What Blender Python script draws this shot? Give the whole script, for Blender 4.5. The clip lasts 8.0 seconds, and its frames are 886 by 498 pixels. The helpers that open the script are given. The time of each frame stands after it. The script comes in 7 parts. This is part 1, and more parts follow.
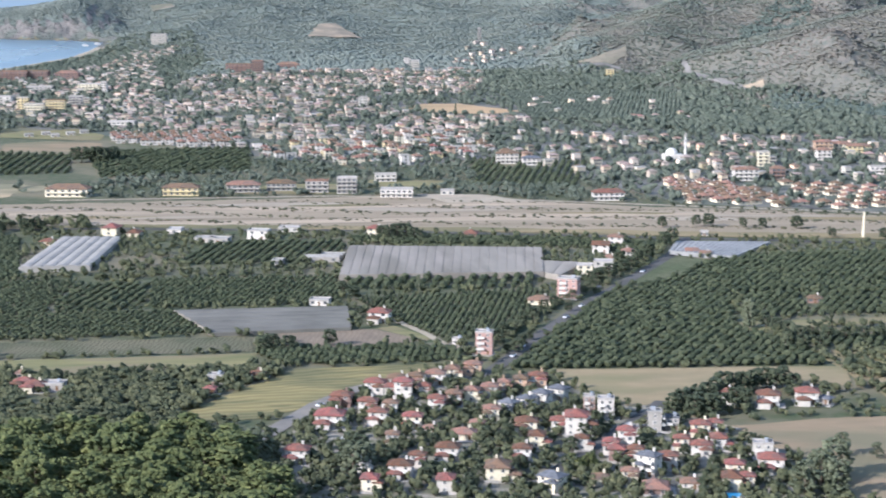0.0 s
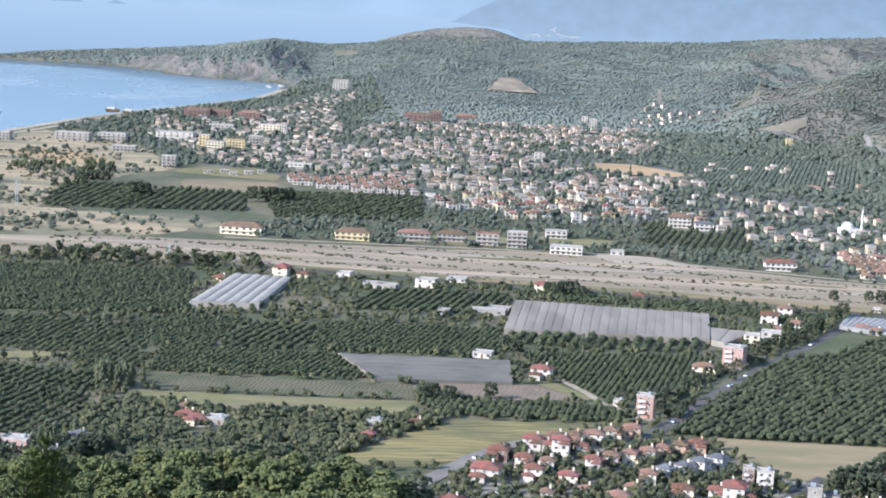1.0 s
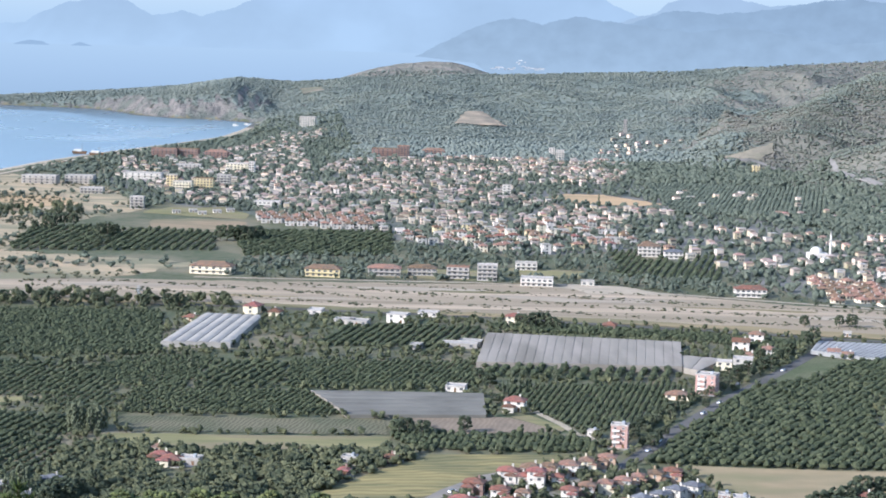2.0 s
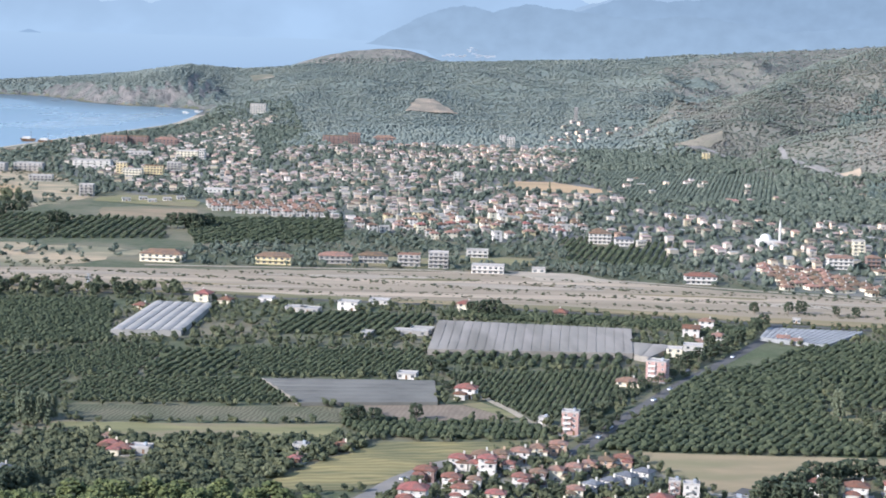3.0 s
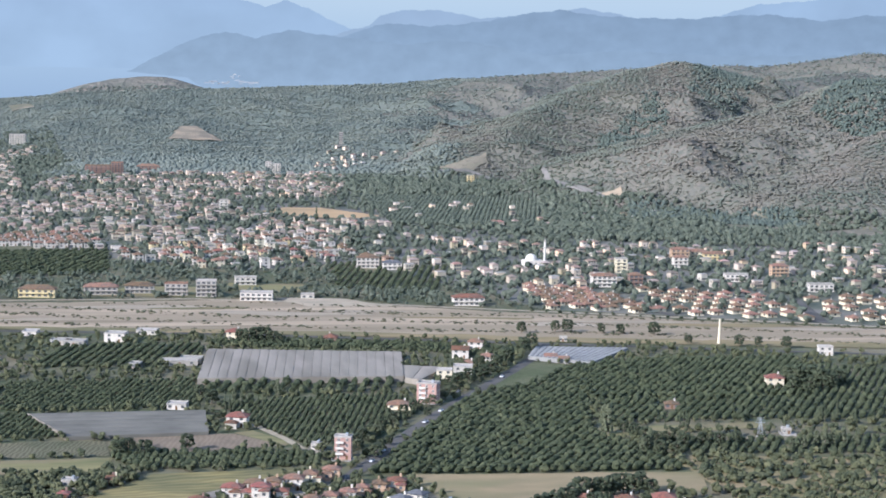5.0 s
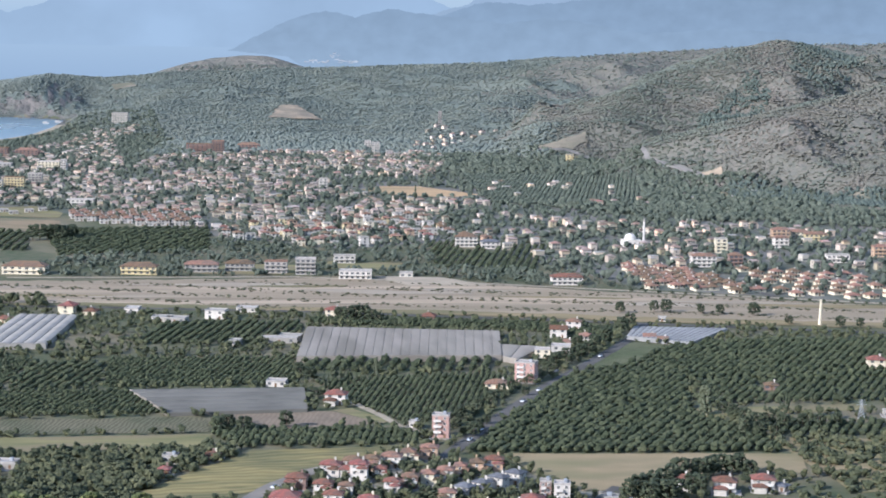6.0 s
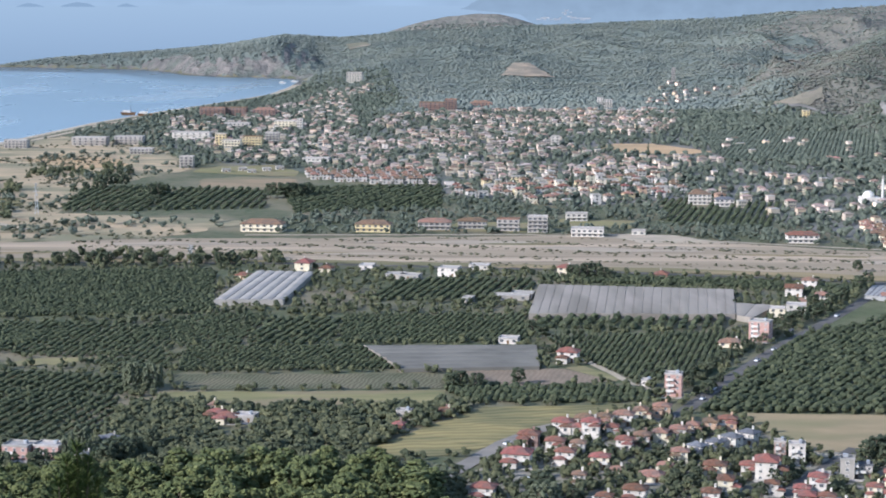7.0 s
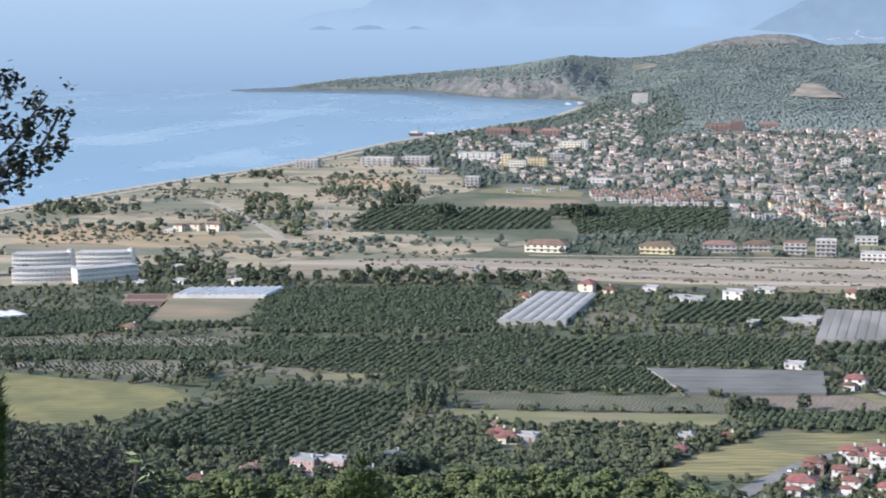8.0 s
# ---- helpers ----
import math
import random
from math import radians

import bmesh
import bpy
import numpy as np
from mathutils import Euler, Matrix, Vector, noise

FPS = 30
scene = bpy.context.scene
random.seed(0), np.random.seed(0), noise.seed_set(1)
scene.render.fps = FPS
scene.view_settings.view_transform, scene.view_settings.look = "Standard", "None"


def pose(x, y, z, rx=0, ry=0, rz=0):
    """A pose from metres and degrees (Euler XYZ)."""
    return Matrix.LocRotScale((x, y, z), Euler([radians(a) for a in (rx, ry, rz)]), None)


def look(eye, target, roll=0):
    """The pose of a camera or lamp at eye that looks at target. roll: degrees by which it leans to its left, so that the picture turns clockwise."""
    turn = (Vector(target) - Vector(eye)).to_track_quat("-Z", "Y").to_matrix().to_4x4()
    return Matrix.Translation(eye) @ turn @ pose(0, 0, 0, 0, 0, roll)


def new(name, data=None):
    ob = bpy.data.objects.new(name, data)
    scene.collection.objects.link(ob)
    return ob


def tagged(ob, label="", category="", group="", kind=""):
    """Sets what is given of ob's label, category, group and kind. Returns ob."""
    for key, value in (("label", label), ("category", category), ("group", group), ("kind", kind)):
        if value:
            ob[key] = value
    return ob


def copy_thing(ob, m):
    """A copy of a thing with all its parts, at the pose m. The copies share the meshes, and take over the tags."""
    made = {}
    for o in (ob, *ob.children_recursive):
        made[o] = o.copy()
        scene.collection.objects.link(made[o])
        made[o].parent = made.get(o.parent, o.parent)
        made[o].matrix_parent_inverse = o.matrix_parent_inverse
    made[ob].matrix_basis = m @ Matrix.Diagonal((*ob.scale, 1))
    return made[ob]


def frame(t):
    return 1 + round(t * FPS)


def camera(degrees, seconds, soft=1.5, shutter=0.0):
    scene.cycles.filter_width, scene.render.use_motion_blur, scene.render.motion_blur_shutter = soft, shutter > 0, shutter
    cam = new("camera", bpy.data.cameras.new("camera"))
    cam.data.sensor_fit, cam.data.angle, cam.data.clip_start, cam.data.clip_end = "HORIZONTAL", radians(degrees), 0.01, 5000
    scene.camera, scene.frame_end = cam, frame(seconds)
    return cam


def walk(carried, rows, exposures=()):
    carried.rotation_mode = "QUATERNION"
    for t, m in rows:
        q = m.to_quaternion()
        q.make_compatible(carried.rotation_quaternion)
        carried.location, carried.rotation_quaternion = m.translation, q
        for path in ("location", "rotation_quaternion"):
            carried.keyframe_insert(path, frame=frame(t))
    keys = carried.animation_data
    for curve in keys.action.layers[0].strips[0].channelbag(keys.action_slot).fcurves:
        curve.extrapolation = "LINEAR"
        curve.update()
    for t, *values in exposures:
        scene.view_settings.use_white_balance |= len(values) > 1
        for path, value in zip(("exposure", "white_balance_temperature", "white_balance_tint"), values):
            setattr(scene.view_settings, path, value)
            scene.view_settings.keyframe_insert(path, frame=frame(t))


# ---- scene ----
cam = camera(26.34, 8.0, soft=1.8, shutter=0.12)
walk(cam, [
    (0.0, pose(0, 0, 187, 80.818, -0.068, -5.699)),
    (0.2, pose(0, 0, 187, 81.433, -0.150, -3.009)),
    (0.5, pose(0, 0, 187, 81.827, -0.624, -0.922)),
    (0.7, pose(0, 0, 187, 82.039, -1.832, -0.690)),
    (1.0, pose(0, 0, 187, 82.346, -2.845, -0.156)),
    (1.2, pose(0, 0, 187, 82.664, -2.995, -0.135)),
    (1.4, pose(0, 0, 187, 83.930, -2.308, -0.372)),
    (1.5, pose(0, 0, 187, 84.525, -2.371, -0.766)),
    (1.7, pose(0, 0, 187, 83.978, -1.750, -1.040)),
    (2.8, pose(0, 0, 187, 83.075, -1.849, -1.826)),
    (3.0, pose(0, 0, 187, 83.083, -1.711, -2.699)),
    (3.5, pose(0, 0, 187, 83.444, -1.529, -4.701)),
    (4.0, pose(0, 0, 187, 83.880, -1.184, -7.099)),
    (4.2, pose(0, 0, 187, 83.931, -1.109, -7.905)),
    (5.3, pose(0, 0, 187, 84.009, -1.092, -9.990)),
    (5.5, pose(0, 0, 187, 83.890, -1.020, -9.203)),
    (6.0, pose(0, 0, 187, 83.328, -0.994, -6.837)),
    (6.2, pose(0, 0, 187, 83.179, -0.657, -5.738)),
    (6.5, pose(0, 0, 187, 82.870, -0.260, -3.695)),
    (6.7, pose(0, 0, 187, 82.504, -0.403, -2.025)),
    (7.0, pose(0, 0, 187, 81.982, -0.131, 0.124)),
    (7.2, pose(0, 0, 187, 81.848, 0.130, 1.611)),
    (7.5, pose(0, 0, 187, 81.765, 0.181, 4.634)),
    (7.7, pose(0, 0, 187, 81.871, 0.218, 6.378)),
    (8.0, pose(0, 0, 187, 82.633, 0.313, 8.711)),
], exposures=[(0.0, 1.08, 5690, 16), (1.25, 1.16, 5690, 15), (3.5, 1.06, 5690, 16), (5.5, 0.88, 5690, 16), (7.0, 0.86, 5690, 16), (7.5, 0.97, 5690, 16), (8.0, 1.02, 5690, 16)])

# ---------------------------------------------------------------- world, sun
SUN_YAW, SUN_UP = 119.0, 27.0          # degrees to the left of +y, degrees above the horizon
world = bpy.data.worlds.new("sky")
scene.world = world
world.use_nodes = True
wn = world.node_tree
sky = wn.nodes.new("ShaderNodeTexSky")
sky.sky_type = "NISHITA"
sky.sun_disc = False
sky.sun_elevation = radians(SUN_UP)
sky.sun_rotation = radians(-SUN_YAW)
sky.air_density, sky.dust_density = 1.2, 0.6
wn.nodes["Background"].inputs["Strength"].default_value = 0.15
wn.links.new(sky.outputs["Color"], wn.nodes["Background"].inputs["Color"])
sun = new("sun", bpy.data.lights.new("sun", "SUN"))
sun.data.energy, sun.data.angle, sun.data.color = 4.2, radians(0.5), (1.0, 0.94, 0.85)
_sd = Vector((-math.sin(radians(SUN_YAW)) * math.cos(radians(SUN_UP)), math.cos(radians(SUN_YAW)) * math.cos(radians(SUN_UP)), math.sin(radians(SUN_UP))))
sun.matrix_world = look(_sd * 900, (0, 0, 0))


# ---------------------------------------------------------------- materials
def ramp_mix(nt, fac, a, b):
    n = nt.nodes.new("ShaderNodeMix")
    n.data_type = "RGBA"
    nt.links.new(fac, n.inputs[0])
    for k, c in ((6, a), (7, b)):
        if isinstance(c, tuple):
            n.inputs[k].default_value = (*c, 1)
        else:
            nt.links.new(c, n.inputs[k])
    return n.outputs[2]


def noise_fac(nt, scale, stretch=(1, 1, 1), turn=0.0, lo=0.35, hi=0.65, detail=4.0):
    tc = nt.nodes.new("ShaderNodeTexCoord")
    mp = nt.nodes.new("ShaderNodeMapping")
    mp.inputs["Rotation"].default_value = (0, 0, radians(turn))
    mp.inputs["Scale"].default_value = stretch
    ns = nt.nodes.new("ShaderNodeTexNoise")
    ns.inputs["Scale"].default_value = scale
    ns.inputs["Detail"].default_value = detail
    mr = nt.nodes.new("ShaderNodeMapRange")
    mr.inputs[1].default_value, mr.inputs[2].default_value = lo, hi
    nt.links.new(tc.outputs["Object"], mp.inputs["Vector"])
    nt.links.new(mp.outputs["Vector"], ns.inputs["Vector"])
    nt.links.new(ns.outputs["Fac"], mr.inputs[0])
    return mr.outputs[0]


def surf(name, c1, c2, scale=0.2, c3=None, scale3=0.02, rough=0.85, metal=0.0, bump=0.0, vary=None, amount=0.35, stretch=(1, 1, 1), turn=0.0, fine=None, rows=None, deep=0.4, spec=0.2):
    """Two tones in noise, a third in broad stains, fine grain, and a value that varies by object or by island.
    rows: (period, turn, strength) of parallel bands such as mown swaths."""
    m = bpy.data.materials.new(name)
    m.use_nodes = True
    nt = m.node_tree
    b = nt.nodes["Principled BSDF"]
    f1 = noise_fac(nt, scale, stretch, turn)
    col = ramp_mix(nt, f1, c1, c2)
    if c3:
        col = ramp_mix(nt, noise_fac(nt, scale3, stretch, turn, 0.45, 0.62), col, c3)
    if rows:
        tc = nt.nodes.new("ShaderNodeTexCoord")
        mp = nt.nodes.new("ShaderNodeMapping")
        mp.inputs["Rotation"].default_value = (0, 0, radians(rows[1]))
        wv = nt.nodes.new("ShaderNodeTexWave")
        wv.inputs["Scale"].default_value = 0.314 / rows[0]
        wv.inputs["Distortion"].default_value = 9.0
        wv.inputs["Detail"].default_value = 3.0
        wv.inputs["Detail Scale"].default_value = 0.6
        nt.links.new(tc.outputs["Object"], mp.inputs["Vector"])
        nt.links.new(mp.outputs["Vector"], wv.inputs["Vector"])
        mr = nt.nodes.new("ShaderNodeMapRange")
        mr.inputs[3].default_value, mr.inputs[4].default_value = 1 - rows[2], 1 + rows[2] * 0.5
        nt.links.new(wv.outputs["Fac"], mr.inputs[0])
        mul = nt.nodes.new("ShaderNodeMix")
        mul.data_type, mul.blend_type = "RGBA", "MULTIPLY"
        mul.inputs[0].default_value = 1
        nt.links.new(col, mul.inputs[6])
        nt.links.new(mr.outputs[0], mul.inputs[7])
        col = mul.outputs[2]
    hs = nt.nodes.new("ShaderNodeHueSaturation")
    nt.links.new(col, hs.inputs["Color"])
    col = hs.outputs["Color"]
    if vary:
        src = nt.nodes.new("ShaderNodeObjectInfo" if vary == "object" else "ShaderNodeNewGeometry")
        out = src.outputs["Random" if vary == "object" else "Random Per Island"]
        mr = nt.nodes.new("ShaderNodeMapRange")
        mr.inputs[3].default_value, mr.inputs[4].default_value = 1 - amount, 1 + amount
        nt.links.new(out, mr.inputs[0])
        nt.links.new(mr.outputs[0], hs.inputs["Value"])
        mr2 = nt.nodes.new("ShaderNodeMapRange")
        mr2.inputs[3].default_value, mr2.inputs[4].default_value = 0.5 + amount * 0.06, 0.5 - amount * 0.06
        nt.links.new(out, mr2.inputs[0])
        nt.links.new(mr2.outputs[0], hs.inputs["Hue"])
    nt.links.new(col, b.inputs["Base Color"])
    b.inputs["Roughness"].default_value = rough
    b.inputs["Metallic"].default_value = metal
    b.inputs["Specular IOR Level"].default_value = spec
    if bump:
        bp = nt.nodes.new("ShaderNodeBump")
        bp.inputs["Strength"].default_value = bump
        bp.inputs["Distance"].default_value = deep
        nt.links.new(noise_fac(nt, fine or scale * 6, (1, 1, 1), 0, 0.2, 0.8), bp.inputs["Height"])
        nt.links.new(bp.outputs["Normal"], b.inputs["Normal"])
    return m


M = {}
M["soil"] = surf("soil", (0.10, 0.095, 0.055), (0.055, 0.07, 0.03), 0.12, (0.15, 0.13, 0.08), 0.012, bump=0.3)
# far slope ground: paler and bluer, with the distance haze put into its colours
M["hazed_hill_soil"] = surf("hazed_hill_soil", (0.158, 0.140, 0.120), (0.090, 0.100, 0.084), 0.17, (0.130, 0.125, 0.104), 0.010, bump=1.0, fine=0.12, deep=2.0, spec=0.05)
M["hazed_forest_floor"] = surf("hazed_forest_floor", (0.092, 0.112, 0.100), (0.140, 0.156, 0.130), 0.17, (0.120, 0.134, 0.114), 0.010, bump=1.0, fine=0.12, deep=2.0, spec=0.05)
M["knob_rock"] = surf("knob_rock", (0.190, 0.172, 0.148), (0.105, 0.114, 0.094), 0.03, (0.150, 0.140, 0.118), 0.012, bump=1.0, fine=0.06, deep=6.0, spec=0.05)
M["rock"] = surf("rock", (0.155, 0.14, 0.125), (0.095, 0.092, 0.086), 0.035, (0.085, 0.093, 0.080), 0.02, bump=1.0, fine=0.06, deep=8.0, stretch=(1, 1, 0.35), spec=0.1)
M["bare_slope"] = surf("bare_slope", (0.205, 0.178, 0.135), (0.155, 0.142, 0.105), 0.04, (0.128, 0.124, 0.09), 0.015, bump=0.8, fine=0.1, deep=2.0, spec=0.05)
M["concrete"] = surf("concrete", (0.185, 0.175, 0.16), (0.155, 0.147, 0.135), 0.1, (0.135, 0.128, 0.115), 0.03, spec=0.05)
M["quarry"] = surf("quarry", (0.30, 0.238, 0.168), (0.235, 0.192, 0.14), 0.03, (0.18, 0.158, 0.12), 0.02, bump=0.8, fine=0.1, deep=3.0, spec=0.05)
M["gravel"] = surf("gravel", (0.375, 0.298, 0.212), (0.195, 0.158, 0.108), 0.035, (0.240, 0.195, 0.135), 0.016, stretch=(0.10, 1.5, 1), turn=6, bump=0.5, fine=0.5, spec=0.05)
M["scrub_soil"] = surf("scrub_soil", (0.375, 0.285, 0.180), (0.255, 0.213, 0.135), 0.05, (0.178, 0.167, 0.105), 0.022, stretch=(0.4, 1, 1), bump=0.5, spec=0.05)
M["sand"] = surf("sand", (0.36, 0.30, 0.22), (0.29, 0.245, 0.18), 0.05, spec=0.05)
M["town_soil"] = surf("town_soil", (0.105, 0.108, 0.080), (0.068, 0.078, 0.055), 0.03, (0.150, 0.140, 0.118), 0.012)
M["yellow_field"] = surf("yellow_field", (0.250, 0.205, 0.092), (0.178, 0.156, 0.075), 0.10, (0.140, 0.130, 0.066), 0.05, stretch=(0.35, 1, 1), turn=8, rows=(5.2, 80, 0.2), spec=0.05)
M["pale_field"] = surf("pale_field", (0.262, 0.205, 0.122), (0.205, 0.168, 0.098), 0.08, (0.178, 0.160, 0.085), 0.02, stretch=(0.4, 1, 1), spec=0.05, bump=0.4, fine=0.8)
M["brown_field"] = surf("brown_field", (0.255, 0.190, 0.120), (0.205, 0.158, 0.100), 0.09, (0.165, 0.145, 0.090), 0.03, stretch=(0.4, 1, 1), spec=0.05, bump=0.4, fine=0.8)
M["tilled"] = surf("tilled", (0.205, 0.160, 0.115), (0.170, 0.135, 0.098), 0.1, rows=(2.5, 12, 0.12), spec=0.05)
M["grass_field"] = surf("grass_field", (0.215, 0.190, 0.092), (0.140, 0.138, 0.068), 0.10, (0.185, 0.155, 0.092), 0.06, stretch=(0.25, 1, 1), turn=3, spec=0.05, bump=0.4, fine=0.8)
M["crop_field"] = surf("crop_field", (0.112, 0.108, 0.068), (0.08, 0.086, 0.05), 0.12, (0.135, 0.122, 0.078), 0.03, rows=(2.2, 12, 0.3), spec=0.05)
M["clay_court"] = surf("clay_court", (0.150, 0.086, 0.070), (0.120, 0.074, 0.062), 0.08, spec=0.05)
M["ochre_field"] = surf("ochre_field", (0.40, 0.272, 0.152), (0.315, 0.225, 0.128), 0.03, (0.24, 0.19, 0.11), 0.02, stretch=(0.3, 1, 1), spec=0.05)
M["dull_grass"] = surf("dull_grass", (0.150, 0.150, 0.100), (0.112, 0.118, 0.078), 0.06, (0.225, 0.185, 0.118), 0.03, stretch=(0.3, 1, 1), spec=0.05)
M["young_field"] = surf("young_field", (0.098, 0.110, 0.058), (0.072, 0.085, 0.045), 0.2, (0.115, 0.118, 0.068), 0.05, rows=(1.6, 62, 0.3), spec=0.05)
M["worn_asphalt"] = surf("worn_asphalt", (0.185, 0.170, 0.148), (0.150, 0.140, 0.125), 0.15, (0.22, 0.195, 0.16), 0.05, spec=0.05)
M["meadow"] = surf("meadow", (0.215, 0.186, 0.080), (0.165, 0.148, 0.065), 0.08, (0.135, 0.128, 0.060), 0.03, rows=(5.0, 84, 0.14), spec=0.05)
M["vine_field"] = surf("vine_field", (0.22, 0.185, 0.13), (0.17, 0.15, 0.10), 0.1, rows=(4.0, -78, 0.3))
M["village_soil"] = surf("village_soil", (0.27, 0.24, 0.195), (0.075, 0.085, 0.042), 0.12, (0.17, 0.155, 0.12), 0.05, spec=0.05)
M["ochre_grass"] = surf("ochre_grass", (0.25, 0.192, 0.108), (0.185, 0.155, 0.086), 0.05, (0.14, 0.13, 0.07), 0.03, stretch=(0.25, 1, 1), turn=4, spec=0.05)
M["pale_gravel"] = surf("pale_gravel", (0.345, 0.29, 0.222), (0.28, 0.235, 0.175), 0.1, (0.235, 0.195, 0.142), 0.04, stretch=(0.15, 1, 1), turn=4, spec=0.05)
M["asphalt"] = surf("asphalt", (0.088, 0.083, 0.075), (0.066, 0.063, 0.058), 0.1, (0.11, 0.102, 0.092), 0.03, spec=0.1)
M["dirt"] = surf("dirt", (0.33, 0.28, 0.2), (0.25, 0.21, 0.15), 0.15)
M["orchard_leaf"] = surf("orchard_leaf", (0.043, 0.054, 0.030), (0.070, 0.080, 0.043), 1.2, vary="island", amount=0.28, rough=0.75, spec=0.1, bump=1.0, fine=2.2, deep=0.5)
M["tree_leaf"] = surf("tree_leaf", (0.050, 0.060, 0.035), (0.104, 0.107, 0.056), 0.12, vary="island", amount=0.24, rough=0.75, spec=0.1, bump=1.0, fine=2.2, deep=0.5)
M["dark_leaf"] = surf("dark_leaf", (0.042, 0.053, 0.033), (0.070, 0.080, 0.046), 0.15, vary="island", amount=0.24, rough=0.75, spec=0.1, bump=1.0, fine=2.2, deep=0.5)
M["pine_leaf"] = surf("pine_leaf", (0.058, 0.074, 0.030), (0.150, 0.158, 0.058), 0.16, vary="island", amount=0.2, rough=0.75, spec=0.1, bump=1.0, fine=1.6, deep=0.6)
# far foliage: haze painted in as paler, bluer leaf tones
M["hazed_pine"] = surf("hazed_pine", (0.106, 0.125, 0.112), (0.148, 0.162, 0.136), 0.010, vary="island", amount=0.1, rough=0.8, spec=0.05)
M["hazed_scrub"] = surf("hazed_scrub", (0.098, 0.112, 0.092), (0.135, 0.142, 0.112), 0.012, (0.150, 0.136, 0.116), 0.006, vary="island", amount=0.12, rough=0.8, spec=0.05)
M["shaded_fold_pine"] = surf("shaded_fold_pine", (0.070, 0.088, 0.076), (0.090, 0.108, 0.090), 0.06, vary="island", amount=0.2, rough=0.8, spec=0.05)
M["scrub_leaf"] = surf("scrub_leaf", (0.080, 0.084, 0.052), (0.118, 0.114, 0.070), 0.8, vary="island", amount=0.35, rough=0.75, spec=0.1, bump=1.0, fine=2.2, deep=0.5)
# trees beyond the river, any species: grey-blue haze mixed into the leaf colour
M["hazed_leaf"] = surf("hazed_leaf", (0.074, 0.089, 0.067), (0.110, 0.123, 0.092), 0.12, vary="island", amount=0.2, rough=0.8, spec=0.05, bump=1.0, fine=2.2, deep=0.5)
M["poplar_leaf"] = surf("poplar_leaf", (0.082, 0.095, 0.058), (0.120, 0.130, 0.080), 0.5, vary="island", amount=0.25, rough=0.75, spec=0.1, bump=1.0, fine=2.2, deep=0.5)
M["bark"] = surf("bark", (0.10, 0.075, 0.055), (0.16, 0.125, 0.09), 3.0)
M["pale_bark"] = surf("pale_bark", (0.30, 0.27, 0.22), (0.20, 0.18, 0.14), 3.0)
M["white_wall"] = surf("white_wall", (0.52, 0.475, 0.41), (0.42, 0.385, 0.335), 0.4, vary="object", amount=0.16)
M["cream_wall"] = surf("cream_wall", (0.60, 0.53, 0.39), (0.50, 0.44, 0.32), 0.4, vary="object", amount=0.1)
M["yellow_wall"] = surf("yellow_wall", (0.54, 0.44, 0.25), (0.47, 0.385, 0.22), 0.4, vary="object", amount=0.06)
M["orange_wall"] = surf("orange_wall", (0.42, 0.29, 0.19), (0.35, 0.245, 0.165), 0.4, vary="object", amount=0.1)
M["brick_wall"] = surf("brick_wall", (0.225, 0.148, 0.120), (0.185, 0.125, 0.104), 0.5, vary="object", amount=0.08)
M["pink_wall"] = surf("pink_wall", (0.385, 0.235, 0.195), (0.32, 0.205, 0.172), 0.5, vary="object", amount=0.05)
M["grey_wall"] = surf("grey_wall", (0.345, 0.315, 0.275), (0.275, 0.252, 0.222), 0.4, vary="object", amount=0.1)
M["red_roof"] = surf("red_roof", (0.235, 0.100, 0.066), (0.165, 0.075, 0.054), 1.2, (0.135, 0.080, 0.062), 0.35, vary="object", amount=0.3, bump=0.6, fine=5)
M["brown_roof"] = surf("brown_roof", (0.245, 0.140, 0.088), (0.175, 0.108, 0.072), 1.2, (0.145, 0.104, 0.078), 0.35, vary="object", amount=0.3, bump=0.6, fine=5)
M["dark_roof"] = surf("dark_roof", (0.13, 0.135, 0.145), (0.09, 0.093, 0.10), 0.8, vary="object", amount=0.15, bump=0.3, fine=5)
M["flat_roof"] = surf("flat_roof", (0.36, 0.335, 0.30), (0.27, 0.252, 0.225), 0.6, vary="object", amount=0.15)
M["trim_white"] = surf("trim_white", (0.58, 0.545, 0.485), (0.50, 0.47, 0.42), 1.0, rough=0.6)
M["glass"] = surf("glass", (0.075, 0.08, 0.085), (0.11, 0.115, 0.12), 0.5, rough=0.15, vary="object", amount=0.3)
M["wood_door"] = surf("wood_door", (0.17, 0.10, 0.055), (0.11, 0.065, 0.035), 2.0)
M["far_wall"] = surf("far_wall", (0.50, 0.452, 0.380), (0.46, 0.355, 0.220), 0.05, (0.33, 0.280, 0.228), 0.03, vary="island", amount=0.42)
M["far_roof"] = surf("far_roof", (0.235, 0.146, 0.102), (0.190, 0.145, 0.114), 0.04, (0.24, 0.205, 0.175), 0.03, vary="island", amount=0.4)
M["plastic_white"] = surf("plastic_white", (0.315, 0.292, 0.255), (0.258, 0.240, 0.212), 0.1, rough=0.9, vary="object", amount=0.05, spec=0.03)
M["plastic_new"] = surf("plastic_new", (0.52, 0.495, 0.45), (0.44, 0.42, 0.38), 0.1, rough=0.8, vary="object", amount=0.05, spec=0.05)
M["plastic_grey"] = surf("plastic_grey", (0.262, 0.234, 0.196), (0.218, 0.195, 0.163), 0.06, (0.182, 0.162, 0.134), 0.05, rough=0.9, stretch=(1, 0.2, 1), turn=-5, vary="object", amount=0.06, spec=0.03)
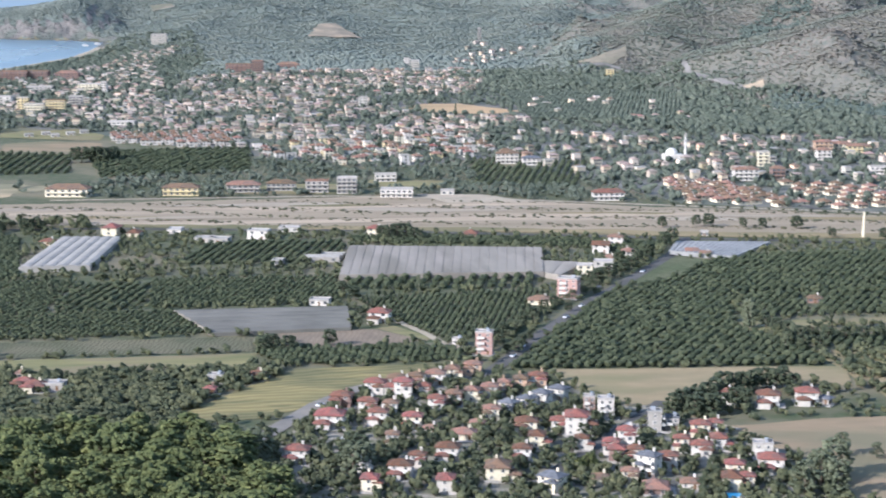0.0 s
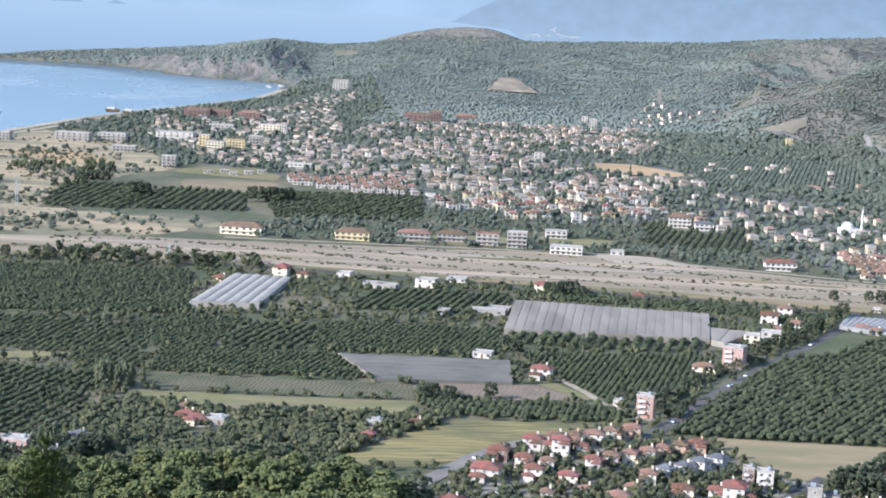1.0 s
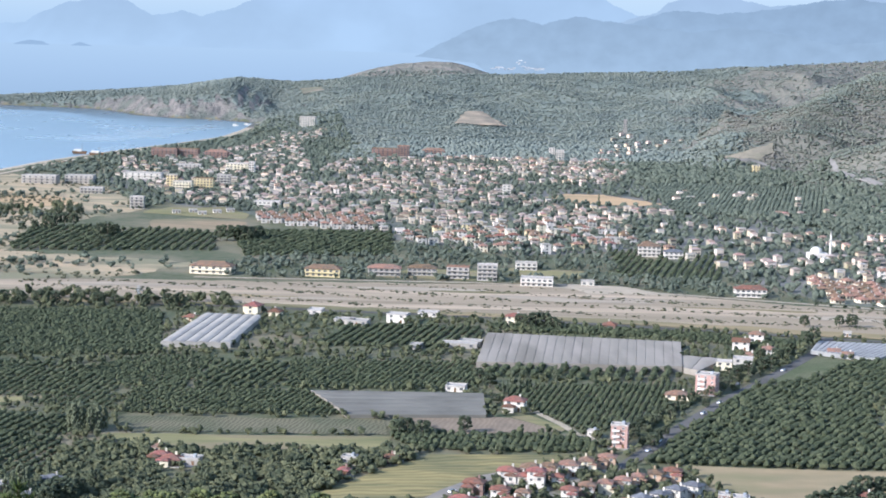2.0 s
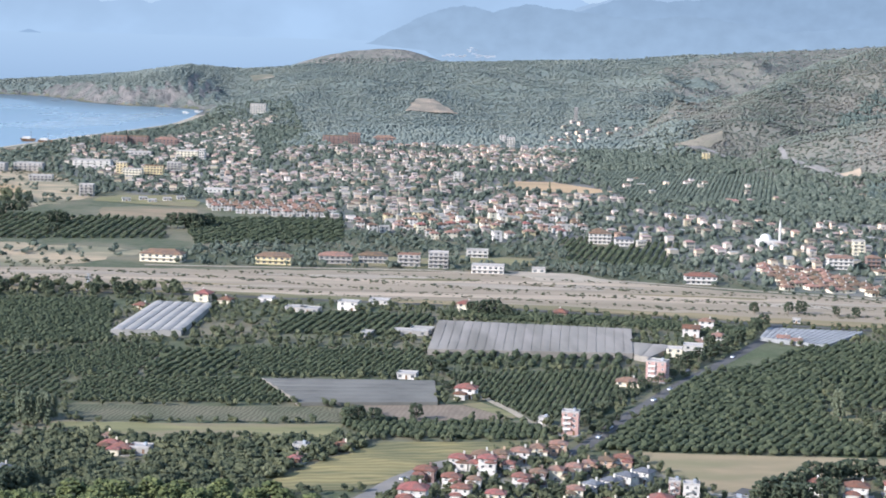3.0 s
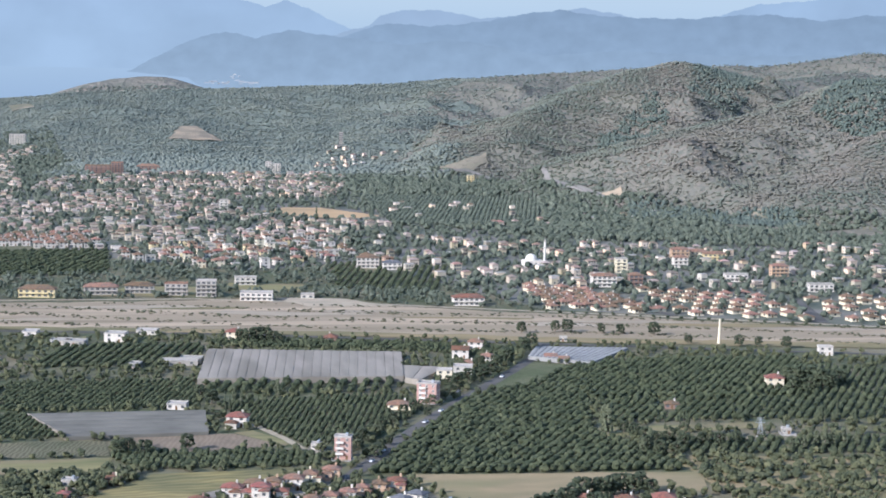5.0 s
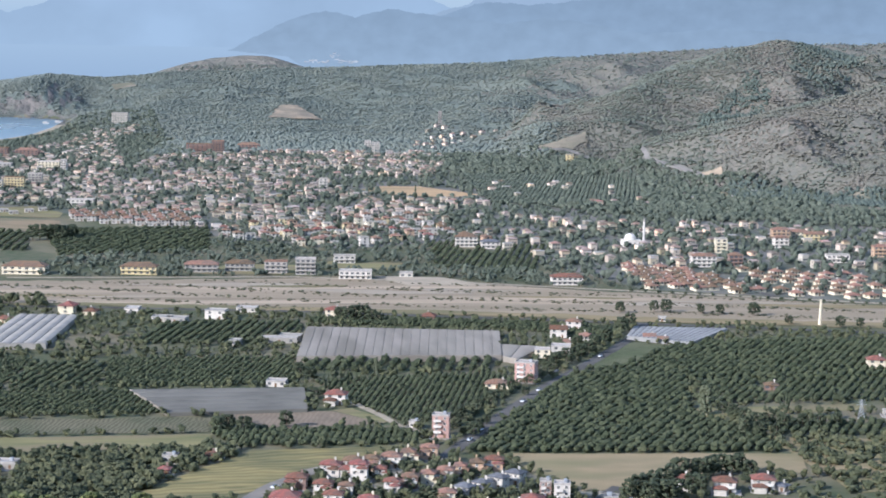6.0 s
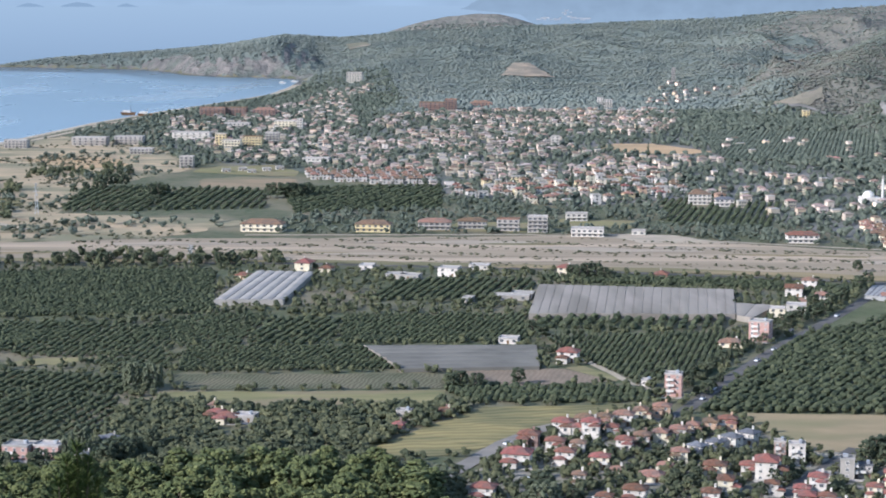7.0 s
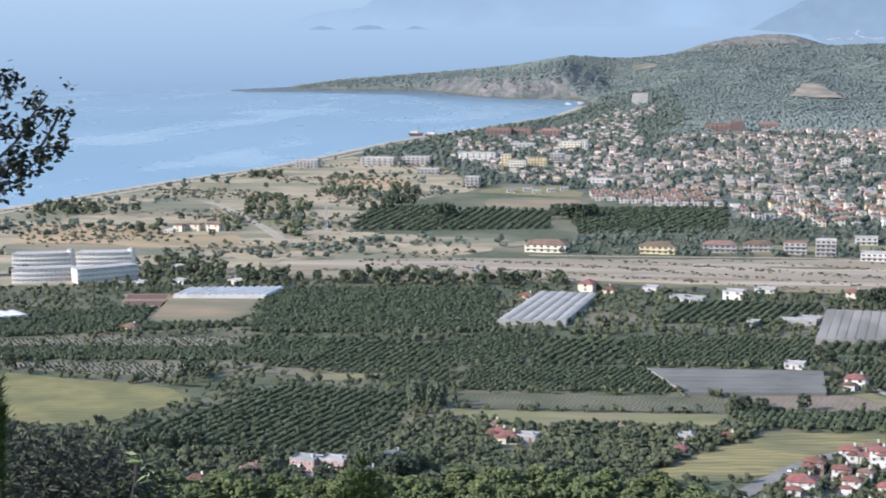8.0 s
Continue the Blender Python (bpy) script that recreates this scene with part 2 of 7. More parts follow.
M["plastic_dark"] = surf("plastic_dark", (0.134, 0.128, 0.110), (0.110, 0.105, 0.091), 0.08, (0.150, 0.142, 0.122), 0.03, rough=0.9, vary="object", amount=0.03, spec=0.03)
M["plastic_blue"] = surf("plastic_blue", (0.285, 0.280, 0.265), (0.235, 0.231, 0.22), 0.1, rough=0.9, vary="object", amount=0.05, spec=0.03)
M["gutter_grey"] = surf("gutter_grey", (0.15, 0.148, 0.14), (0.11, 0.108, 0.10), 0.5, rough=0.8, spec=0.05)
# greyed base colour: haze painted over white harbour buildings
M["hazed_harbour"] = surf("hazed_harbour", (0.33, 0.35, 0.37), (0.27, 0.29, 0.31), 0.03, spec=0.05)
M["steel"] = surf("steel", (0.42, 0.43, 0.44), (0.34, 0.35, 0.36), 1.0, rough=0.5, metal=0.6)
M["pool"] = surf("pool", (0.03, 0.22, 0.45), (0.05, 0.3, 0.52), 0.6, rough=0.08)
M["car_white"] = surf("car_white", (0.7, 0.7, 0.7), (0.62, 0.62, 0.62), 1.0, rough=0.3)
M["car_dark"] = surf("car_dark", (0.05, 0.055, 0.07), (0.08, 0.08, 0.09), 1.0, rough=0.3)
M["tyre"] = surf("tyre", (0.02, 0.02, 0.02), (0.03, 0.03, 0.03), 3.0)


def water():
    m = bpy.data.materials.new("sea_water")
    m.use_nodes = True
    nt = m.node_tree
    b = nt.nodes["Principled BSDF"]
    # blue base and paler slick colour stand in for the reflected sky
    slick = noise_fac(nt, 0.009, (0.75, 0.32, 1), 24, 0.53, 0.68, 10)
    col = ramp_mix(nt, noise_fac(nt, 0.0015, (0.5, 1, 1), 0, 0.4, 0.6, 2), (0.138, 0.208, 0.250), (0.158, 0.228, 0.270))
    col = ramp_mix(nt, slick, col, (0.212, 0.288, 0.325))
    nt.links.new(col, b.inputs["Base Color"])
    mr = nt.nodes.new("ShaderNodeMapRange")
    mr.inputs[3].default_value, mr.inputs[4].default_value = 0.30, 0.12
    nt.links.new(slick, mr.inputs[0])
    nt.links.new(mr.outputs[0], b.inputs["Roughness"])
    b.inputs["IOR"].default_value = 1.33
    bp = nt.nodes.new("ShaderNodeBump")
    bp.inputs["Strength"].default_value = 0.5
    bp.inputs["Distance"].default_value = 0.5
    nt.links.new(noise_fac(nt, 0.12, (1, 1, 1), 0, 0.2, 0.8, 5), bp.inputs["Height"])
    nt.links.new(bp.outputs["Normal"], b.inputs["Normal"])
    # the far water turns transparent over the glowing backdrop, imitating distance haze
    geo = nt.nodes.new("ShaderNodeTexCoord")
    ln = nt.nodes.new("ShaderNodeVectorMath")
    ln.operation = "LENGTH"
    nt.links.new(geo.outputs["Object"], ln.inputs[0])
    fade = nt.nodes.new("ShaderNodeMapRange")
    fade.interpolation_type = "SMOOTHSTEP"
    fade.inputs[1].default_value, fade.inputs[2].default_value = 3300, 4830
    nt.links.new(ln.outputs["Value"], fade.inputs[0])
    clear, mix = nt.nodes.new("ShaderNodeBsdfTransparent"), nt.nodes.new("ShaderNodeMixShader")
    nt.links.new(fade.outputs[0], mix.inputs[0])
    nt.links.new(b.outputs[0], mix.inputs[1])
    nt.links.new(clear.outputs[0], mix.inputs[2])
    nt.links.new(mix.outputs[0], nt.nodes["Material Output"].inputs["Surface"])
    return m


M["water"] = water()


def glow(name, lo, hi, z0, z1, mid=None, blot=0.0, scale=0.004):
    """A far backdrop: a glowing colour with haze and daylight painted in, from lo at height z0 to hi at height z1."""
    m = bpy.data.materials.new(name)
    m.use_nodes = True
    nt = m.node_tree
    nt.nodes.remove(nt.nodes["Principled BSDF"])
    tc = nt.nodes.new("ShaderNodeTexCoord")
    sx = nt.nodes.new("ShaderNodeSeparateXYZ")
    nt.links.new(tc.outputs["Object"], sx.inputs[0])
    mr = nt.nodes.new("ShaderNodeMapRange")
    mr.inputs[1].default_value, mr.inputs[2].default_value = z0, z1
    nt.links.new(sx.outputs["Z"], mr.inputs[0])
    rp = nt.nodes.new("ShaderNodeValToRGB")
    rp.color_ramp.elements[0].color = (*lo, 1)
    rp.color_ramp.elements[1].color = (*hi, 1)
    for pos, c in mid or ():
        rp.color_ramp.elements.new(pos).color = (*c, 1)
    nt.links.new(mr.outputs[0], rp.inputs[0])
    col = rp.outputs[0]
    # noise tones painted into the glow stand for relief on the slopes
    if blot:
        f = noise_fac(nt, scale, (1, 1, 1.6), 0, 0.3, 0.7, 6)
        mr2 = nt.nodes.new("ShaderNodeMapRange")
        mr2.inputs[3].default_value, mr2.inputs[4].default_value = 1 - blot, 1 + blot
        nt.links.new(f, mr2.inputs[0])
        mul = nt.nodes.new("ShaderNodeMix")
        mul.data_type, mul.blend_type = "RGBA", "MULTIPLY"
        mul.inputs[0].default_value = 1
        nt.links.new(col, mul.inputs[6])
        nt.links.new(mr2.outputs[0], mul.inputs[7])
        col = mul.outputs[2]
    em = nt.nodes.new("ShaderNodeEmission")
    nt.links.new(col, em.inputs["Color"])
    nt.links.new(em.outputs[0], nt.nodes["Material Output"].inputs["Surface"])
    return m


# ---------------------------------------------------------------- mesh helpers
def raw_mesh(name, verts, tris, mats, index=None, smooth=False):
    """A mesh from arrays of vertices and triangles."""
    verts, tris = np.asarray(verts, np.float32), np.asarray(tris, np.int32)
    me = bpy.data.meshes.new(name)
    me.vertices.add(len(verts))
    me.vertices.foreach_set("co", verts.ravel())
    me.loops.add(tris.size)
    me.loops.foreach_set("vertex_index", tris.ravel())
    me.polygons.add(len(tris))
    me.polygons.foreach_set("loop_start", np.arange(0, tris.size, 3, dtype=np.int32))
    if index is not None:
        me.polygons.foreach_set("material_index", np.asarray(index, np.int32))
    for m in mats:
        me.materials.append(m)
    me.update(calc_edges=True)
    if not smooth:
        me.shade_flat()
    return me


def bm_mesh(name, bm, *mats):
    me = bpy.data.meshes.new(name)
    bm.to_mesh(me)
    bm.free()
    for m in mats:
        me.materials.append(m)
    return me


def part(name, bm, material, parent, label=""):
    me = bm if isinstance(bm, bpy.types.Mesh) else bm_mesh(name, bm, material)
    ob = new(name, me)
    ob.parent = parent
    return tagged(ob, label)


def box(bm, x, y, z, w, d, h, turn=0.0, bevel=0.0):
    """A box whose base centre is x, y, z."""
    got = bmesh.ops.create_cube(bm, size=1, matrix=Matrix.Translation((x, y, z + h / 2)) @ Matrix.Rotation(turn, 4, "Z") @ Matrix.Diagonal((w, d, h, 1)))
    if bevel:
        edges = list({e for v in got["verts"] for e in v.link_edges})
        bmesh.ops.bevel(bm, geom=edges, offset=bevel, segments=1, affect="EDGES")
    return got["verts"]


def tube(bm, p, q, r0, r1, seg=6):
    p, q = Vector(p), Vector(q)
    m = Matrix.Translation((p + q) / 2) @ (q - p).to_track_quat("Z", "Y").to_matrix().to_4x4()
    bmesh.ops.create_cone(bm, cap_ends=True, segments=seg, radius1=r0, radius2=r1, depth=(q - p).length, matrix=m)


def empty(name, m, label, category, group="", kind=""):
    ob = new(name)
    ob.empty_display_size = 0.5
    ob.matrix_world = m
    return tagged(ob, label, category, group, kind)


def ico(sub):
    bm = bmesh.new()
    bmesh.ops.create_icosphere(bm, subdivisions=sub, radius=1)
    v = np.array([p.co for p in bm.verts])
    f = np.array([[p.index for p in q.verts] for q in bm.faces])
    bm.free()
    return v, f


OCTA = np.array([(1, 0, 0), (0, 1, 0), (-1, 0, 0), (0, -1, 0), (0, 0, 1), (0, 0, -1.0)]), np.array([(0, 1, 4), (1, 2, 4), (2, 3, 4), (3, 0, 4), (1, 0, 5), (2, 1, 5), (3, 2, 5), (0, 3, 5)])
ICO = {0: OCTA, 1: ico(1), 2: ico(2)}
RNG = np.random.default_rng(7)


def lumps(centre, radius, sub=1, jitter=0.22):
    """Vertices and triangles of many uneven leafy clumps, with centres (n,3) and radii (n,3)."""
    v, f = ICO[sub]
    n = len(centre)
    turn = RNG.uniform(0, 6.283, n)
    c, s = np.cos(turn)[:, None], np.sin(turn)[:, None]
    p = v[None] * (1 + RNG.uniform(-jitter, jitter, (n, len(v), 1)))
    x, y = p[..., 0] * c - p[..., 1] * s, p[..., 0] * s + p[..., 1] * c
    p = np.stack([x, y, p[..., 2]], -1) * radius[:, None, :] + centre[:, None, :]
    t = f[None] + (np.arange(n) * len(v))[:, None, None]
    return p.reshape(-1, 3), t.reshape(-1, 3)


def joined(pieces):
    vs, fs, k = [], [], 0
    for v, f in pieces:
        vs.append(v)
        fs.append(f + k)
        k += len(v)
    return np.concatenate(vs), np.concatenate(fs)


def inside(pts, poly):
    x, y = pts[:, 0], pts[:, 1]
    hit = np.zeros(len(pts), bool)
    for (x0, y0), (x1, y1) in zip(poly, poly[1:] + poly[:1]):
        if y0 != y1:
            hit ^= ((y0 > y) != (y1 > y)) & (x < (x1 - x0) * (y - y0) / (y1 - y0) + x0)
    return hit


def line_far(pts, line):
    """The distance of points to a polyline."""
    best = np.full(len(pts), 1e9)
    for a, b in zip(line, line[1:]):
        a, b = np.array(a[:2], float), np.array(b[:2], float)
        s = np.clip(((pts - a) @ (b - a)) / ((b - a) @ (b - a)), 0, 1)
        best = np.minimum(best, np.hypot(*(pts - a - s[:, None] * (b - a)).T))
    return best


def polar(yaw, r):
    return (-r * math.sin(radians(yaw)), r * math.cos(radians(yaw)))


# ---------------------------------------------------------------- the lie of the land
SHORE = [(-900, 900), (-720, 1450), (-669, 1659), (-627, 1820), (-585, 1978), (-522, 2162), (-490, 2333), (-461, 2529), (-409, 2744), (-332, 3007), (-285, 3190), (-269, 3415),
         (-266, 3653), (-299, 3718), (-349, 3770), (-439, 3785), (-531, 3878), (-571, 3985), (-651, 4100), (-755, 4150), (-854, 4175), (-940, 4205), (-1024, 4210)]
SEA = SHORE + [(-1040, 4225), (-980, 4300), (-700, 4480), (-430, 4640), (-250, 4800), (-200, 5600), (-7000, 5600), (-7000, 900)]
CREST = [(13.6, -2.52, 4352), (13.2, -2.44, 4355), (11.6, -2.24, 4370), (9.9, -2.12, 4370), (8.3, -2.01, 4350), (6.6, -1.85, 4310), (4.9, -1.57, 4250), (3.2, -1.64, 4200), (1.5, -1.5, 4150),
         (-2.7, -1.27, 4150), (-5.2, -1.18, 4150), (-8.6, -1.0, 4150), (-12.9, -0.6, 4150), (-16.0, -0.42, 4200), (-19.6, -0.24, 4250), (-22.3, 0.12, 4250), (-30, 0.3, 4250)]
FOOT = [(13.7, 4333), (12.6, 4305), (11.6, 4255), (10.3, 4212), (9.0, 4145), (8.15, 4020), (7.8, 3908), (6.6, 3805), (4.6, 3725), (4.2, 3680), (3.2, 3480), (1.5, 3080), (-1, 2950), (-4, 2850), (-7, 2800), (-10, 2700), (-13, 3050), (-17, 3250), (-30, 3250)]
SPURS = [
    [(-10.1, -3.5, 2800), (-10.6, -2.9, 2870), (-11.9, -2.3, 2950), (-12.9, -1.62, 3050), (-14.4, -1.02, 3130), (-15.9, -0.45, 3190), (-16.9, -0.22, 3220), (-18, -0.49, 3300), (-19.5, -0.8, 3500), (-22, -0.4, 3800)],
    [(-14.3, -3.5, 2620), (-15.15, -3.0, 2560), (-16.3, -2.5, 2520), (-17.5, -2.17, 2510), (-18.5, -1.89, 2510), (-19.3, -1.7, 2520), (-20.3, -1.4, 2540), (-21.25, -1.07, 2570), (-22.2, -0.7, 2600), (-26, -0.2, 2700), (-32, 0.0, 2700)],
    [(-20.6, -4.9, 2150), (-22.4, -3.6, 2260), (-24, -2.0, 2380), (-26, -0.5, 2600)],
    [(-6.4, -3.3, 3020), (-6.0, -2.3, 3500)], [(-3.0, -3.1, 3150), (-2.0, -2.2, 3600)],
    [(1.9, -3.2, 3250), (1.2, -2.3, 3650)], [(-8.6, -2.7, 3150), (-8.9, -1.8, 3600)]]
KNOB = [(0.9, -1.35, 4420), (0.3, -1.1, 4450), (-0.2, -1.0, 4480), (-0.9, -0.93, 4490), (-1.4, -0.93, 4480), (-2.0, -1.12, 4450)]


def height(x, y):
    """Ground height over arrays x, y: plain, sea bed, woods on the far ridge, spurs of the near hill, and the slope below the viewpoint."""
    r, yaw = np.hypot(x, y), np.degrees(np.arctan2(-x, y))
    pts = np.stack([x, y], -1)
    ys = [c[0] for c in CREST][::-1]
    zc = np.interp(yaw, ys, [187 + c[2] * math.tan(radians(c[1])) for c in CREST][::-1])
    rc = np.interp(yaw, ys, [c[2] for c in CREST][::-1])
    rf = np.interp(yaw, [c[0] for c in FOOT][::-1], [c[1] for c in FOOT][::-1])
    s = np.clip((r - rf) / (rc - rf), 0, 1)
    steep = np.clip((yaw - 3.6) / 1.5, 0, 1)
    bluff = np.clip(1 - np.abs(yaw - 6.6) / 2.4, 0, 1)
    up = (1 - steep) * (0.62 * s + 0.38 * s * s) + steep * (1 - (1 - s) ** (3 + 5 * bluff))
    fall = np.clip((r - rc) / 500, 0, 1)
    z = zc * up * (1 - 0.6 * fall) * ((yaw < 13.75) & (yaw > -70) & (y > 0))
    crest = np.full(len(pts), 1e9)
    for spur, slope in [(p, 0.42 if k < 3 else 0.18) for k, p in enumerate(SPURS)] + [(KNOB, 0.33)]:
        line = [(*polar(a, d), 187 + d * math.tan(radians(e))) for a, e, d in spur]
        for a, b in zip(line, line[1:]):
            a, b = np.array(a), np.array(b)
            t = np.clip(((pts - a[:2]) @ (b - a)[:2]) / ((b - a)[:2] @ (b - a)[:2]), 0, 1)
            far = np.hypot(*(pts - a[:2] - t[:, None] * (b - a)[:2]).T)
            top = a[2] + t * (b - a)[2]
            bend = np.sqrt(far * far + 900) - 30
            crest = np.minimum(crest, far)
            z = np.maximum(z, top - slope * bend)
    wild = np.clip(z / 30, 0, 1)
    # gullies worn into the slopes, shallow along the crests
    bend = 38 * np.sin(x * 0.0061 + y * 0.0043) + 22 * np.sin(y * 0.013 - x * 0.009) + 9 * np.sin(x * 0.031 + y * 0.024)
    def ribs(u, length):
        return 0.62 - np.abs(np.sin(u * math.pi / length))
    gully = 30 * ribs(0.8 * x + 0.25 * y + bend, 230) + 16 * ribs(0.35 * x - 0.8 * y + 1.4 * bend, 170) + 8 * ribs(0.9 * x + 0.7 * y + 0.7 * bend, 75) + 3.5 * ribs(0.4 * x + 0.95 * y - bend, 33)
    gully = gully * np.where(yaw < -8, 1.0, 0.55) * np.clip(crest / 130, 0.1, 1)
    near_top = np.clip((zc - z) / 40, 0.12, 1)
    z = z + gully * wild * near_top * (yaw < 4)
    z = z + wild * (yaw > 4) * 4 * np.sin(yaw * 14 + r * 0.02) * near_top
    shore = line_far(pts, SEA)
    z = np.where(inside(pts, SEA), -np.minimum(6, shore * 0.06), np.minimum(z, shore * 1.1))
    z = np.where((z < 0.05) & (z >= 0), 0, z)
    cone = np.where(y > 0, 185.2 - 0.43 * np.sqrt(r * r + 16) + 1.7, 186.9 - 0.43 * np.sqrt(x * x + 16) + 0.12 * np.abs(y))
    return np.maximum(z, np.minimum(cone, 230))


def ground_sheet():
    yaw = np.unique(np.concatenate([np.arange(-180, -32, 6.0), np.arange(-32, 32, 0.17), np.arange(32, 180, 6.0), [180.0]]))
    r = np.concatenate([[0.0], np.geomspace(0.6, 420, 46), np.arange(440, 1500, 40), np.arange(1500, 2300, 20), np.arange(2300, 4600, 17), np.arange(4600, 4860, 40)])
    aa, rr = np.meshgrid(np.radians(yaw), r, indexing="ij")
    x, y = (-rr * np.sin(aa)).ravel(), (rr * np.cos(aa)).ravel()
    z = height(x, y)
    n, m = len(yaw), len(r)
    i, j = np.meshgrid(np.arange(n - 1), np.arange(m - 1), indexing="ij")
    a = (i * m + j).ravel()
    tris = np.concatenate([np.stack([a, a + 1, a + m + 1], 1), np.stack([a, a + m + 1, a + m], 1)])
    v = np.stack([x, y, z], 1)
    e1, e2 = v[tris[:, 1]] - v[tris[:, 0]], v[tris[:, 2]] - v[tris[:, 0]]
    nrm = np.cross(e1, e2)
    flip = nrm[:, 2] < 0
    tris[flip] = tris[flip][:, ::-1]
    tilt = np.abs(nrm[:, 2]) / np.maximum(np.linalg.norm(nrm, axis=1), 1e-9)
    mid = v[tris].mean(1)
    ang = np.degrees(np.arctan2(-mid[:, 0], mid[:, 1]))
    kind = np.where((mid[:, 2] > 2) & (mid[:, 1] > 1500), 1, 0)
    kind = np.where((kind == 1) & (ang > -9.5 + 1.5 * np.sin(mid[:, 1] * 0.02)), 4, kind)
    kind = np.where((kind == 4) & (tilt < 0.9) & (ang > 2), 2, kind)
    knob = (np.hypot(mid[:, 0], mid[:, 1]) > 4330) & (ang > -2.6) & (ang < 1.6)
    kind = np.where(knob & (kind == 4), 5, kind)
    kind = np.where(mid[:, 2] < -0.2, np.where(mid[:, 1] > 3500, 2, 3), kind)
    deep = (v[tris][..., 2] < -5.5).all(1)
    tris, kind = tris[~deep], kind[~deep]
    ob = new("ground", raw_mesh("ground", v, tris, [M["soil"], M["hazed_hill_soil"], M["rock"], M["sand"], M["hazed_forest_floor"], M["knob_rock"]], kind, True))
    return tagged(ob, "coastal plain of dark soil rising to wooded hills", "ground", kind="structure")


ground_sheet()


def sea_sheet():
    yaw = np.radians(np.arange(-4, 60.1, 1.0))
    r = np.array([700, 1500, 2500, 3500, 4300, 4860.0])
    aa, rr = np.meshgrid(yaw, r, indexing="ij")
    v = np.stack([-rr * np.sin(aa), rr * np.cos(aa), np.full(aa.shape, -1.0)], -1).reshape(-1, 3)
    m = len(r)
    i, j = np.meshgrid(np.arange(len(yaw) - 1), np.arange(m - 1), indexing="ij")
    a = (i * m + j).ravel()
    tris = np.concatenate([np.stack([a, a + m + 1, a + 1], 1), np.stack([a, a + m, a + m + 1], 1)])
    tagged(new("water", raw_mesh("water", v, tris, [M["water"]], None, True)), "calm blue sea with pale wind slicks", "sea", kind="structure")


sea_sheet()


# ---------------------------------------------------------------- the far distance
def curtain(name, line, r, material, label, rough=0.03, depth=40, foot=((-40, -1.5), (40, -1.5))):
    """A far range: a skyline of (yaw, elevation) carried to many small crags, leaning back from its foot line."""
    ys = np.array([c[0] for c in line])
    a = np.arange(ys.min(), ys.max() + 0.001, 0.05)
    order = np.argsort(ys)
    e = np.interp(a, ys[order], np.array([c[1] for c in line])[order])
    e = e + rough * (np.sin(a * 7.1 + r) * 0.5 + np.sin(a * 17.3 + 1.3 * r) * 0.3 + np.sin(a * 41.0) * 0.2)
    z = 187 + r * np.tan(np.radians(e))
    low = np.minimum(187 + r * np.tan(np.radians(np.interp(a, [f[0] for f in foot], [f[1] for f in foot]))), z - 1)
    rows = []
    for f in np.linspace(0, 1, 9):
        rr = r + depth * f + 6 * np.sin(a * 9 + f * 7)
        rows.append(np.stack([-rr * np.sin(np.radians(a)), rr * np.cos(np.radians(a)), low + (z - low) * f], -1))
    v = np.stack(rows, 1).reshape(-1, 3)
    m = 9
    i, j = np.meshgrid(np.arange(len(a) - 1), np.arange(m - 1), indexing="ij")
    k = (i * m + j).ravel()
    tris = np.concatenate([np.stack([k, k + m + 1, k + 1], 1), np.stack([k, k + m, k + m + 1], 1)])
    return tagged(new(name, raw_mesh(name, v, tris, [material], None, True)), label, "backdrop", kind="structure")


# glow colours that already hold the haze, scaled to suit the exposure
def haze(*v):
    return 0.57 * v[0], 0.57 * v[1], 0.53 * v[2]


def backdrop():
    a = np.radians(np.arange(-180, 181, 3.0))
    z = np.array([-200, -40, 40, 80, 120, 160, 187, 220, 260, 320, 420, 560.0])
    aa, zz = np.meshgrid(a, z, indexing="ij")
    v = np.stack([-4890 * np.sin(aa), 4890 * np.cos(aa), zz], -1).reshape(-1, 3)
    m = len(z)
    i, j = np.meshgrid(np.arange(len(a) - 1), np.arange(m - 1), indexing="ij")
    k = (i * m + j).ravel()
    tris = np.concatenate([np.stack([k, k + m + 1, k + 1], 1), np.stack([k, k + m, k + m + 1], 1)])
    # distant water, haze and sky painted as one glowing gradient
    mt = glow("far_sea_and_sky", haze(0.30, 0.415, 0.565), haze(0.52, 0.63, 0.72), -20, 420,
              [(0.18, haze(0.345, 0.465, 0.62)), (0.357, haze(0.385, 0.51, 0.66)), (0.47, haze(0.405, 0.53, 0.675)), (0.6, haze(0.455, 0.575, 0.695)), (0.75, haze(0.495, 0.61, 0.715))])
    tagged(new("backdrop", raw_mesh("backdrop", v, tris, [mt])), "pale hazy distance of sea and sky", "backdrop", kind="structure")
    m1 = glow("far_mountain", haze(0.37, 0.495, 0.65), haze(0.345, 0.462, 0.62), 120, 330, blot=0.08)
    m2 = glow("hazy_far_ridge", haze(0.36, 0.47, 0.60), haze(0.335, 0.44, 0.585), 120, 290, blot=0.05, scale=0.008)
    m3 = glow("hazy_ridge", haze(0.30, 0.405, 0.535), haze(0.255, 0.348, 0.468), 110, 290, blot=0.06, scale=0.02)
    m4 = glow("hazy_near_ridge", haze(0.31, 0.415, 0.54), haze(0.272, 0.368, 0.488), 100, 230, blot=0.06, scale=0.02)
